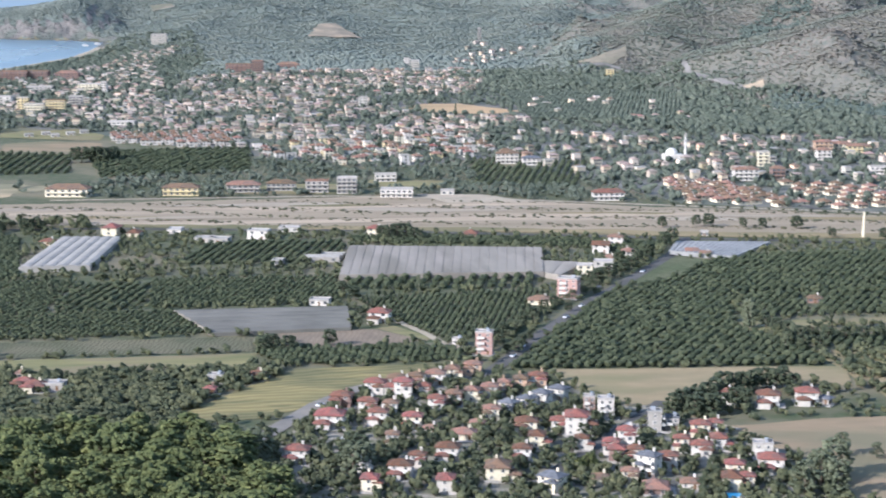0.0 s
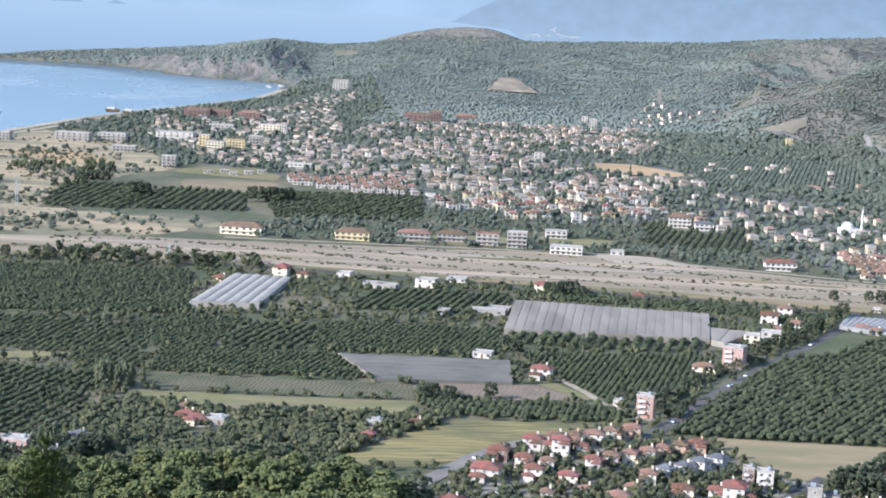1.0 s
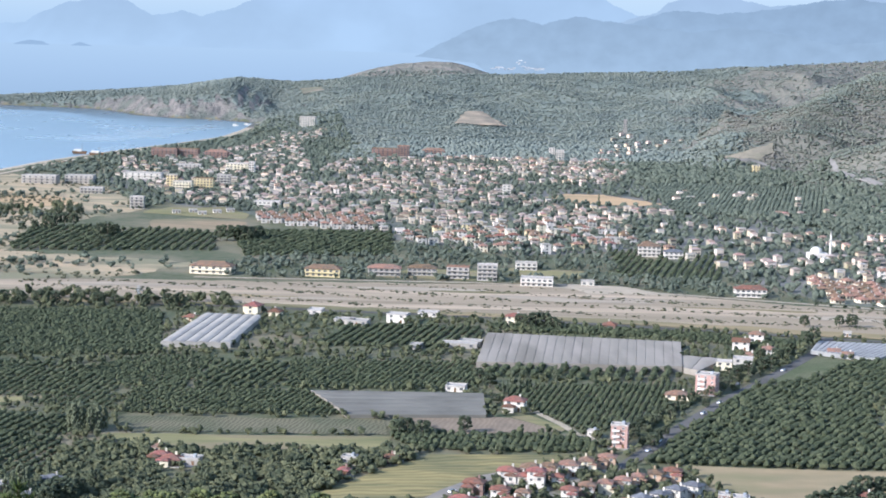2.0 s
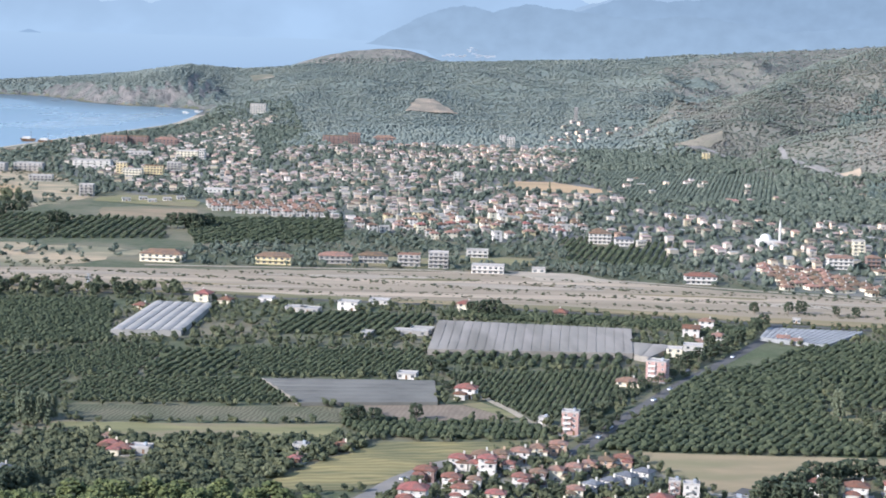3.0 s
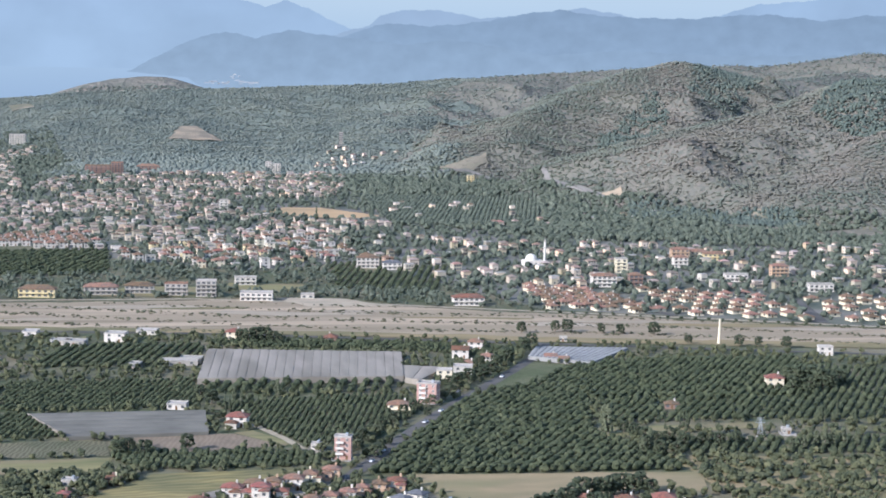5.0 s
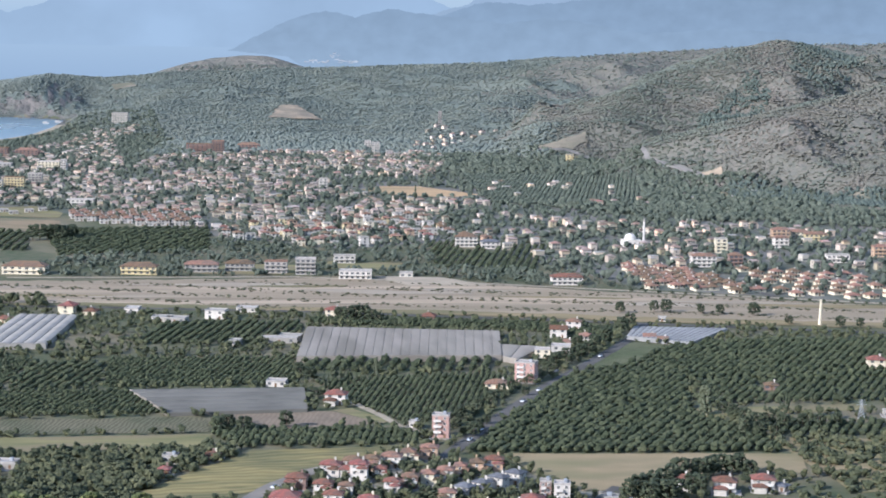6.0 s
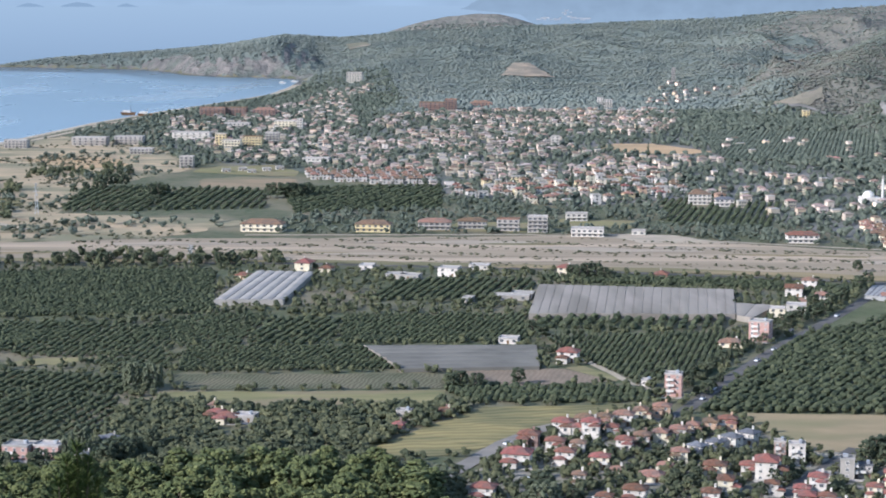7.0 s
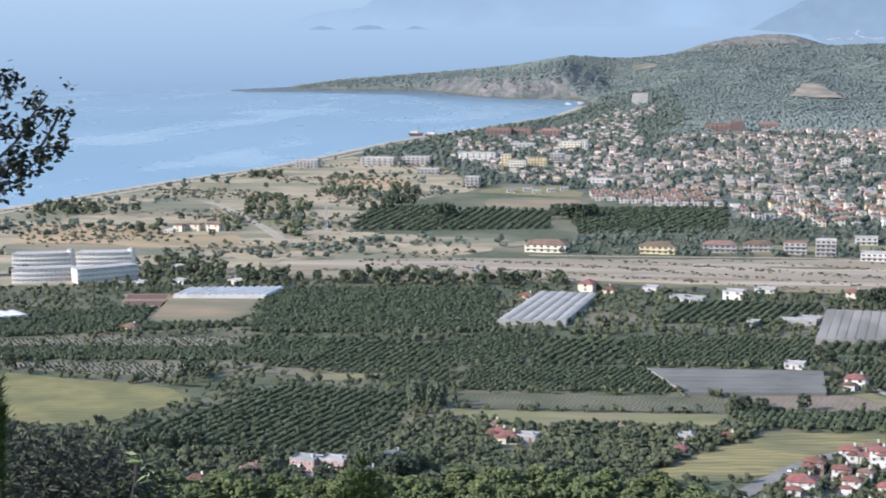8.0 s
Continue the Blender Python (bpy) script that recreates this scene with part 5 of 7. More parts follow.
house(331, 887, -11, 5, 5, 1, "grey_wall", "flat_roof", "flat", "grey single-storey cottage with a flat roof")
house(-345, 1046, -11, 9, 7, 1, "yellow_wall", "brown_roof", "hip", "yellow single-storey cottage with a brown tiled hip roof", fine=False)
house(-370, 1229, -15, 10, 8, 1, "white_wall", "flat_roof", "flat", "white single-storey cottage with a flat roof", fine=False)
house(-394, 1218, -10, 8, 6, 1, "white_wall", "flat_roof", "flat", "white single-storey cottage with a flat roof", fine=False)
house(-78, 1222, 78, 10, 8, 1, "cream_wall", "red_roof", "hip", "cream-coloured single-storey cottage with a red tiled hip roof", fine=False)
house(-393, 1296, -12, 11, 9, 1, "white_wall", "flat_roof", "flat", "white single-storey cottage with a flat roof", fine=False)
house(-331, 1233, -14, 10, 8, 1, "cream_wall", "flat_roof", "flat", "cream-coloured single-storey cottage with a flat roof", fine=False)
house(-456, 1520, 79, 10, 8, 2, "cream_wall", "brown_roof", "flat", "cream-coloured two-storey villa with a brown tiled flat roof", fine=False)
house(-445, 1526, -10, 12, 10, 2, "cream_wall", "brown_roof", "flat", "cream-coloured two-storey villa with a brown tiled flat roof", fine=False)
house(-428, 1527, -12, 12, 10, 2, "cream_wall", "brown_roof", "flat", "cream-coloured two-storey villa with a brown tiled flat roof", fine=False)
house(-461, 1507, -9, 8, 6, 1, "cream_wall", "flat_roof", "flat", "cream-coloured single-storey cottage with a flat roof", fine=False)
house(69, 767, 81, 6, 5, 2, "white_wall", "red_roof", "hip", "white two-storey villa with a red tiled hip roof")
house(55, 767, 76, 6, 5, 2, "white_wall", "red_roof", "hip", "white two-storey villa with a red tiled hip roof")
house(53, 739, -11, 6, 5, 2, "white_wall", "brown_roof", "hip", "white two-storey villa with a brown tiled hip roof")
house(66, 707, -10, 6, 5, 1, "white_wall", "brown_roof", "hip", "white single-storey cottage with a brown tiled hip roof")
house(85, 714, -14, 6, 5, 1, "cream_wall", "brown_roof", "hip", "cream-coloured single-storey cottage with a brown tiled hip roof")
house(137, 661, -12, 6, 5, 2, "white_wall", "red_roof", "hip", "white two-storey villa with a red tiled hip roof")
house(157, 674, -14, 6, 5, 2, "cream_wall", "red_roof", "hip", "cream-coloured two-storey villa with a red tiled hip roof", wing=True)
house(175, 696, -15, 6, 5, 2, "white_wall", "red_roof", "hip", "white two-storey villa with a red tiled hip roof", wing=True)
house(168, 622, -10, 6, 5, 2, "cream_wall", "red_roof", "hip", "cream-coloured two-storey villa with a red tiled hip roof")
house(120, 678, 80, 5, 5, 2, "white_wall", "red_roof", "hip", "white two-storey villa with a red tiled hip roof", wing=True)
house(57, 660, -14, 6, 5, 2, "white_wall", "red_roof", "hip", "white two-storey villa with a red tiled hip roof")
house(129, 632, -12, 6, 5, 2, "cream_wall", "brown_roof", "hip", "cream-coloured two-storey villa with a brown tiled hip roof")
block(-139, 1424, -8, 32, 14, 2, "cream_wall", "brown_roof", "school building, long cream two-storey", "hip")
block(-55, 1423, -8, 27, 12, 2, "yellow_wall", "brown_roof", "school building, long yellow two-storey", "hip")
block(-9, 1436, -2, 25, 11, 2, "grey_wall", "brown_roof", "riverside guesthouse, pale grey with a brown hipped roof", "hip")
block(20, 1442, -4, 22, 10, 2, "grey_wall", "brown_roof", "riverside guesthouse, pale grey with a brown hipped roof", "hip")
block(47, 1428, -6, 17, 8, 3, "grey_wall", "brown_roof", "grey-white apartment block with banded balconies", "flat")
block(69, 1421, -4, 15, 8, 4, "grey_wall", "flat_roof", "grey concrete block with open storeys", "flat")
block(103, 1490, -2, 17, 8, 2, "white_wall", "flat_roof", "white house with flat roof terraces", "flat")
block(105, 1397, -7, 24, 11, 2, "white_wall", "flat_roof", "white riverside hotel with stepped terraces", "flat")
block(144, 1408, -5, 10, 8, 1, "white_wall", "flat_roof", "small white riverside building among trees in the town", "flat")
block(259, 1366, -2, 23, 10, 2, "white_wall", "red_roof", "long white hall with a red roof", "hip")
block(216, 1606, -5, 19, 9, 3, "white_wall", "brown_roof", "white villas with brown roofs", "hip")
block(235, 1593, -2, 16, 8, 2, "white_wall", "dark_roof", "white villas with dark roofs", "hip")
block(-165, 3403, -6, 28, 13, 6, "white_wall", "flat_roof", "tall off-white hotel tower at the beach", "flat")
block(-20, 2790, -3, 40, 16, 4, "brick_wall", "brown_roof", "long red-brick hotel among trees in the town", "flat")
block(6, 2764, -2, 17, 12, 6, "brick_wall", "brown_roof", "red-brick hotel wing among trees in the town", "flat")
block(52, 2877, -3, 34, 15, 2, "brick_wall", "brown_roof", "red-brick annexe among trees in the town", "hip")
block(-328, 2660, -2, 36, 16, 4, "brick_wall", "brown_roof", "red-brick beach hotel among trees in the town", "flat")
block(-296, 2664, -6, 30, 14, 4, "brick_wall", "brown_roof", "red-brick beach hotel among trees in the town", "flat")
block(-256, 2664, -5, 32, 14, 3, "brick_wall", "brown_roof", "red-brick beach hotel among trees in the town", "hip")
block(-304, 2258, -5, 45, 16, 3, "white_wall", "flat_roof", "long white hotel among trees in the town", "flat")
block(-271, 2451, -3, 32, 14, 2, "grey_wall", "flat_roof", "long grey hotel among trees in the town", "flat")
block(-258, 2161, -4, 12, 8, 5, "yellow_wall", "flat_roof", "tall yellow hotel wing among trees in the town", "flat")
block(-244, 2147, -8, 22, 10, 3, "cream_wall", "flat_roof", "cream hotel among trees in the town", "flat")
block(-222, 2162, -6, 22, 10, 4, "yellow_wall", "brown_roof", "yellow hotel with balconies among trees in the town", "flat")
block(-204, 2214, -3, 16, 8, 4, "grey_wall", "flat_roof", "grey hotel among trees in the town", "flat")
block(-208, 2450, -8, 28, 13, 3, "cream_wall", "flat_roof", "cream hotel among trees in the town", "flat")
block(-186, 2401, -6, 7, 8, 5, "white_wall", "flat_roof", "white tower block among trees in the town", "flat")
block(-411, 2180, -6, 40, 16, 3, "grey_wall", "flat_roof", "long grey beach hotel among trees in the town", "flat")
block(-368, 2194, -4, 33, 15, 3, "grey_wall", "flat_roof", "long grey beach hotel among trees in the town", "flat")
block(-334, 2069, -2, 25, 11, 2, "grey_wall", "flat_roof", "grey holiday block among trees in the town", "flat")
block(-487, 2140, -5, 26, 12, 3, "grey_wall", "flat_roof", "grey beach hotel among trees in the town", "flat")
block(-263, 1910, -3, 14, 8, 4, "grey_wall", "flat_roof", "unfinished grey concrete building among trees in the town", "flat")
block(-135, 1960, -8, 27, 12, 2, "white_wall", "flat_roof", "white apartment row among trees in the town", "flat")
block(125, 2176, -4, 10, 8, 4, "white_wall", "flat_roof", "white apartment block among trees in the town", "flat")
block(373, 3130, -8, 6, 8, 8, "grey_wall", "flat_roof", "slim grey tower among trees in the town", "flat")
block(239, 2809, -5, 12, 8, 5, "white_wall", "flat_roof", "white apartment block among trees in the town", "flat")
block(232, 2873, -2, 9, 8, 4, "white_wall", "flat_roof", "white apartment block among trees in the town", "flat")
block(499, 2633, -3, 10, 8, 4, "yellow_wall", "flat_roof", "yellow apartment block among trees in the town", "flat")
block(430, 1567, -5, 10, 8, 4, "cream_wall", "flat_roof", "cream apartment block among trees in the town", "flat")
block(390, 1472, -4, 20, 9, 3, "white_wall", "brown_roof", "white apartment block among trees in the town", "hip")
block(418, 1478, -4, 11, 8, 3, "brick_wall", "brown_roof", "reddish apartment block among trees in the town", "hip")
block(495, 1607, -3, 13, 8, 3, "white_wall", "brown_roof", "white apartment block among trees in the town", "hip")
block(512, 1504, -5, 19, 9, 2, "white_wall", "flat_roof", "white school building among trees in the town", "flat")
block(560, 1436, -5, 20, 9, 2, "white_wall", "flat_roof", "white hall with a pale roof", "flat")
block(563, 1541, -2, 15, 8, 3, "orange_wall", "brown_roof", "orange apartment block among trees in the town", "hip")
block(515, 1674, -3, 17, 8, 3, "orange_wall", "brown_roof", "orange apartment row among trees in the town", "hip")
block(545, 1664, -7, 21, 9, 2, "yellow_wall", "brown_roof", "yellow apartment row among trees in the town", "hip")
block(534, 1683, -7, 21, 9, 2, "cream_wall", "brown_roof", "cream apartment row among trees in the town", "hip")


# ---------------------------------------------------------------- landmarks
def mosque(x, y):
    root = empty("mosque", pose(x, y, 0), "white mosque with a dome and a slim minaret", "mosque")
    bm = bmesh.new()
    box(bm, 0, 0, 0, 16, 14, 6)
    part("hall", bm, M["white_wall"], root)
    bm = bmesh.new()
    bmesh.ops.create_uvsphere(bm, u_segments=16, v_segments=8, radius=5.4, matrix=Matrix.Translation((-1, 0, 6)))
    part("dome", bm, M["trim_white"], root, "pale grey dome")
    minaret = bmesh.new()
    box(minaret, 10, -5, 0, 3, 3, 5)
    tube(minaret, (10, -5, 5), (10, -5, 17), 1.1, 1.0, 10)
    tube(minaret, (10, -5, 17), (10, -5, 18), 1.0, 1.8, 10)
    tube(minaret, (10, -5, 18), (10, -5, 22), 0.9, 0.8, 10)
    part("minaret", minaret, M["trim_white"], root)
    bm = bmesh.new()
    tube(bm, (10, -5, 22), (10, -5, 26), 1.0, 0.05, 10)
    part("spire", bm, M["grey_wall"], root, "grey pointed cap")
    for k in range(4):
        place("window", pane_mesh(1.4, 2.4), root, -6 + k * 4, -7.02, 1.6)
    SPOTS.append((x, y, 12))


mosque(362, 1612)


def curved_hotel(x, y, turn, radius, arc, floors, label, turret=False):
    """A white hotel block on a curved plan with continuous balcony bands."""
    root = empty("hotel", pose(x, y, 0, 0, 0, turn), label, "hotel", "white hotel blocks")
    n = 14
    def ring(r, k):
        a = radians(-arc / 2 + arc * k / n)
        return r * math.sin(a), radius - r * math.cos(a)
    def slab(r0, r1, z0, z1):
        bm = bmesh.new()
        cols = []
        for k in range(n + 1):
            (xa, ya), (xb, yb) = ring(r0, k), ring(r1, k)
            cols.append([bm.verts.new(p) for p in ((xa, ya, z0), (xb, yb, z0), (xb, yb, z1), (xa, ya, z1))])
        for p, q in zip(cols, cols[1:]):
            for i in range(4):
                bm.faces.new((p[i], p[(i + 1) % 4], q[(i + 1) % 4], q[i]))
        bm.faces.new(cols[0][::-1])
        bm.faces.new(cols[-1])
        bmesh.ops.recalc_face_normals(bm, faces=bm.faces[:])
        return bm
    part("wall", slab(radius - 14, radius - 1.2, -0.3, floors * 3.1), M["white_wall"], root)
    part("roof", slab(radius - 14.3, radius - 0.2, floors * 3.1, floors * 3.1 + 0.7), M["flat_roof"], root)
    for f in range(floors):
        part("balcony", slab(radius - 1.2, radius, f * 3.1 - 0.2, f * 3.1 + 1.1), M["trim_white"], root)
        for k in range(n):
            a = radians(-arc / 2 + arc * (k + 0.5) / n)
            place("window", pane_mesh(0.8, 0.8), root, (radius - 1.15) * math.sin(a), radius - (radius - 1.15) * math.cos(a), f * 3.1 + 0.7, math.degrees(a))
    if turret:
        px, py = ring(radius - 3, n)
        bm = bmesh.new()
        tube(bm, (px, py, 0), (px, py, floors * 3.1 + 2.2), 2.6, 2.6, 16)
        part("turret", bm, M["white_wall"], root)
        bm = bmesh.new()
        bmesh.ops.create_uvsphere(bm, u_segments=16, v_segments=8, radius=2.5, matrix=Matrix.Translation((px, py, floors * 3.1 + 2.2)) @ Matrix.Diagonal((1, 1, 0.6, 1)))
        part("turret_roof", bm, M["plastic_blue"], root, "pale blue glazed dome")
    SPOTS.append((x, y + 6, 22))


curved_hotel(-463, 1221, 20, 90, 28, 3, "white curved hotel wing with rows of balconies and a stepped front")
curved_hotel(-484, 1272, 17, 105, 23, 4, "tall white curved hotel wing with a glazed turret", True)
curved_hotel(-421, 1233, 43, 260, 10, 3, "white hotel wing with its long front in shade")
curved_hotel(-442, 1284, 15, 105, 22, 4, "tall white curved hotel wing with a glazed turret", True)
curved_hotel(-530, 1232, 20, 90, 24, 4, "white curved hotel wing behind dark trees")


def chimney_stack(x, y):
    root = empty("chimney_stack", pose(x, y, 0, 0, 1.5, 0), "slender yellowish brick chimney stack beside the river road", "chimney")
    bm = bmesh.new()
    tube(bm, (0, 0, 0), (0, 0, 16), 1.0, 0.65, 10)
    part("shaft", bm, M["cream_wall"], root)
    bm = bmesh.new()
    tube(bm, (0, 0, 16), (0, 0, 16.8), 0.85, 0.85, 10)
    part("cap", bm, M["cream_wall"], root)
    SPOTS.append((x, y, 2))


chimney_stack(389, 1172)


def pole(x, y, h, label="grey lattice power pylon beside an orchard"):
    root = empty("power_pylon", pose(x, y, 0), label, "pylon", "power pylons")
    for sx, sy in ((-1, -1), (1, -1), (1, 1), (-1, 1)):
        bm = bmesh.new()
        tube(bm, (sx * 1.3, sy * 1.3, 0), (sx * 0.25, sy * 0.25, h), 0.13, 0.1, 4)
        part("leg", bm, M["steel"], root)
    for k, z in enumerate((h * 0.72, h * 0.84, h * 0.95)):
        bm = bmesh.new()
        box(bm, 0, 0, z, 5.0 - k * 0.8, 0.25, 0.25)
        part("cross_arm", bm, M["steel"], root)
    bm = bmesh.new()
    n = 6
    for k in range(n):
        z0, z1 = h * k / n, h * (k + 1) / n
        r0, r1 = 1.3 - 1.05 * k / n, 1.3 - 1.05 * (k + 1) / n
        for s in (-1, 1):
            tube(bm, (-r0, s * r0, z0), (r1, s * r1, z1), 0.07, 0.07, 4)
            tube(bm, (s * r0, r0, z0), (s * r1, -r1, z1), 0.07, 0.07, 4)
    part("bracing", bm, M["steel"], root)


def ship(x, y, s, label):
    root = empty("excursion_boat", pose(x, y, -1.0, 0, 0, 5), label, "boat", "boats in the bay")
    bm = bmesh.new()
    vs = box(bm, 0, 0, -0.4, 9 * s, 3 * s, 1.9 * s)
    for v in vs:
        if v.co.z < 0:
            v.co.x *= 0.8
            v.co.y *= 0.6
        elif v.co.x > 0:
            v.co.y *= 0.3
    part("hull", bm, M["wood_door"] if s > 1.5 else M["trim_white"], root)
    bm = bmesh.new()
    box(bm, -1 * s, 0, 1.5 * s, 4.5 * s, 2.2 * s, 1.3 * s, bevel=0.1)
    part("cabin", bm, M["trim_white"], root)
    bm = bmesh.new()
    tube(bm, (1.5 * s, 0, 1.5 * s), (1.5 * s, 0, 6 * s), 0.12 * s, 0.08 * s, 5)
    part("mast", bm, M["wood_door"], root)


ship(*polar(9.55, 2730), 2.4, "wooden excursion boat moored off the beach")
ship(*polar(9.05, 2700), 2.4, "wooden excursion boat moored off the beach")
ship(*polar(4.95, 3560), 1.4, "small white boat in the bay")
ship(*polar(4.6, 3600), 1.4, "small white boat in the bay")


def pier(x, y, turn, n):
    root = empty("pier", pose(x, y, -1, 0, 0, turn), "low wooden pier reaching into the sea", "pier")
    bm = bmesh.new()
    box(bm, 0, 0, 1.2, n, 5, 0.4)
    part("deck", bm, M["wood_door"], root)
    for k in range(6):
        bm = bmesh.new()
        tube(bm, (n * (k / 5 - 0.5) * 0.95, 0, -3), (n * (k / 5 - 0.5) * 0.95, 0, 1.2), 0.4, 0.4, 6)
        part("pile", bm, M["wood_door"], root)


pier(*polar(9.9, 2560), 10, 46)


def pool(x, y, turn):
    root = empty("swimming_pool", pose(x, y, 0, 0, 0, turn), "small blue swimming pool in a garden", "pool")
    bm = bmesh.new()
    for px, py, w, d in ((0, 3.4, 14, 1), (0, -3.4, 14, 1), (6.5, 0, 1, 5.8), (-6.5, 0, 1, 5.8)):
        box(bm, px, py, 0, w, d, 0.5)
    part("rim", bm, M["trim_white"], root)
    bm = bmesh.new()
    box(bm, 0, 0, 0, 12, 5.8, 0.4)
    part("water", bm, M["pool"], root)
    SPOTS.append((x, y, 12))


# ---------------------------------------------------------------- the town across the river
WALLS = ["white_wall", "white_wall", "cream_wall", "white_wall", "yellow_wall", "orange_wall"]
ROOFS = ["brown_roof", "brown_roof", "red_roof", "brown_roof", "flat_roof"]
TOWN_LABEL = {"white_wall": "white", "cream_wall": "cream", "yellow_wall": "yellow", "orange_wall": "orange"}
trng = random.Random(11)


def clear_spot(x, y, r):
    return all((x - a) ** 2 + (y - b) ** 2 > (r + c * 0.75) ** 2 for a, b, c in SPOTS)


def fill_points(poly, turn, step, drop, rng, wob=6.0):
    """Places on a loose street grid inside an outline."""
    xs, ys = [p[0] for p in poly], [p[1] for p in poly]
    cx, cy = sum(xs) / len(xs), sum(ys) / len(ys)
    reach = max(max(xs) - min(xs), max(ys) - min(ys))
    c, s = math.cos(radians(turn)), math.sin(radians(turn))
    pts = []
    n = int(reach / step[0]) + 1
    m = int(reach / step[1]) + 1
    for i in range(-n, n + 1):
        for j in range(-m, m + 1):
            u, v = i * step[0] + rng.uniform(-wob, wob), j * step[1] + rng.uniform(-wob, wob)
            if rng.random() > drop:
                pts.append((cx + u * c - v * s, cy + u * s + v * c))
    a = np.array(pts)
    return [tuple(p) for p in a[inside(a, poly)]]


TERRACE = [(311, 1345), (398, 1312), (372, 1450), (325, 1470)]
TERRACE_B = [(412, 1302), (490, 1272), (505, 1420), (400, 1450)]
TERRACE_C = [(508, 1262), (640, 1215), (700, 1380), (530, 1400)]
ESTATES = [(TERRACE, 18, (9.4, 19), 0.06), (TERRACE_B, 14, (16, 22), 0.2), (TERRACE_C, 12, (16, 26), 0.3)]
row_house = None
for poly, turn, step, drop in ESTATES:
    for x, y in fill_points(poly, turn, step, drop, trng, 1.0):
        if not clear_spot(x, y, 4):
            continue
        if row_house is None:
            row_house = house(x, y, turn, 8, 9, 1, "cream_wall", "brown_roof", "hip", "cream terraced estate house with a reddish tiled hip roof", group="estate houses by the river", fine=False, category="house")
        else:
            copy_thing(row_house, pose(x, y, 0, 0, 0, turn + trng.choice((0, 0, 90))))
            SPOTS.append((x, y, 6))

edge_villa = None
for x, y in ((-219, 1872), (-204, 1885), (-193, 1866), (-180, 1884), (-168, 1898)):
    if edge_villa is None:
        edge_villa = house(x, y, 12, 8, 7, 1, "white_wall", "flat_roof", "flat", "small white villa in a meadow at the edge of the town", group="villas at the edge of the town", fine=False, category="house")
    else:
        copy_thing(edge_villa, pose(x, y, 0, 0, 0, 12))
        SPOTS.append((x, y, 6))

# nearer town houses, each its own thing
KINDS = {}


def town_house(x, y, turn, rng):
    key = (rng.choice(WALLS), rng.choice(ROOFS), rng.choice((7, 8, 10)), rng.choice((2, 2, 2, 3)))
    if key not in KINDS:
        wall, roof, w, fl = key
        KINDS[key] = house(x, y, turn, w, 7, fl, wall, roof, "flat" if roof == "flat_roof" else "hip",
                           f"{TOWN_LABEL[wall]} town house with a {'flat' if roof == 'flat_roof' else roof.split('_')[0] + ' tiled'} roof among garden trees", group="town houses", fine=False)
    else:
        copy_thing(KINDS[key], pose(x, y, 0, 0, 0, turn))
        SPOTS.append((x, y, key[2] * 0.6))


TOWN_NEAR = [(5, 1640), (113, 1590), (206, 1665), (250, 1540), (340, 1465), (420, 1470), (640, 1430), (760, 1480), (760, 1760), (422, 1800), (338, 1850), (234, 1880), (5, 1730)]
TOWN_MID = [(5, 1730), (234, 1890), (300, 2000), (170, 2060), (120, 2350), (40, 2500), (-100, 2300), (-165, 2172), (-140, 1966), (-140, 1890), (-30, 1880), (-28, 1750)]
TOWN_ROWS = [(-141, 1870), (-20, 1870), (-10, 1765), (-60, 1760), (-134, 1795)]
TOWN_FAR = [(120, 2360), (40, 2500), (-105, 2440), (-80, 2640), (60, 2790), (300, 2800), (330, 2700), (310, 2560), (260, 2330)]
TOWN_BEACH = [(-377, 2574), (-231, 2900), (-200, 3300), (-130, 3350), (-150, 2900), (-104, 2334), (-140, 1990), (-233, 1998), (-336, 2250)]
TOWN_VALLEY = [(300, 2850), (315, 2930), (357, 3120), (459, 3060), (440, 2952), (381, 2902), (360, 2830)]
TOWN_EDGE = [(330, 2300), (640, 2250), (700, 2060), (420, 1960), (300, 2000)]
count = 0
for x, y in fill_points(TOWN_NEAR, 10, (17, 21), 0.30, trng):
    if clear_spot(x, y, 7) and count < 70:
        town_house(x, y, trng.choice((10, 12, -78, 5)), trng)
        count += 1
row_villa = None
for x, y in fill_points(TOWN_ROWS, 8, (11, 24), 0.12, trng, 1.5):
    if clear_spot(x, y, 5):
        if row_villa is None:
            row_villa = house(x, y, 8, 8, 8, 2, "white_wall", "brown_roof", "hip", "white terraced house with a brown tiled hip roof", group="terraced houses", fine=False)
        else:
            copy_thing(row_villa, pose(x, y, 0, 0, 0, 8))
            SPOTS.append((x, y, 5))


def far_houses(name, spots, label):
    """Many far houses in one mesh: walls, hip roofs and window boxes."""
    bw = np.array([(-1, -1, 0), (1, -1, 0), (1, 1, 0), (-1, 1, 0), (-1, -1, 1), (1, -1, 1), (1, 1, 1), (-1, 1, 1)], float)
    bt = np.array([(0, 1, 5), (0, 5, 4), (1, 2, 6), (1, 6, 5), (2, 3, 7), (2, 7, 6), (3, 0, 4), (3, 4, 7), (4, 5, 6), (4, 6, 7)])
    rv = np.array([(-1, -1, 0), (1, -1, 0), (1, 1, 0), (-1, 1, 0), (-0.3, 0, 1), (0.3, 0, 1)], float)
    rt = np.array([(0, 1, 5), (0, 5, 4), (1, 2, 5), (2, 3, 4), (2, 4, 5), (3, 0, 4), (0, 3, 2), (0, 2, 1)])
    vs, ts, ms, k = [], [], [], 0
    rng = np.random.default_rng(5)
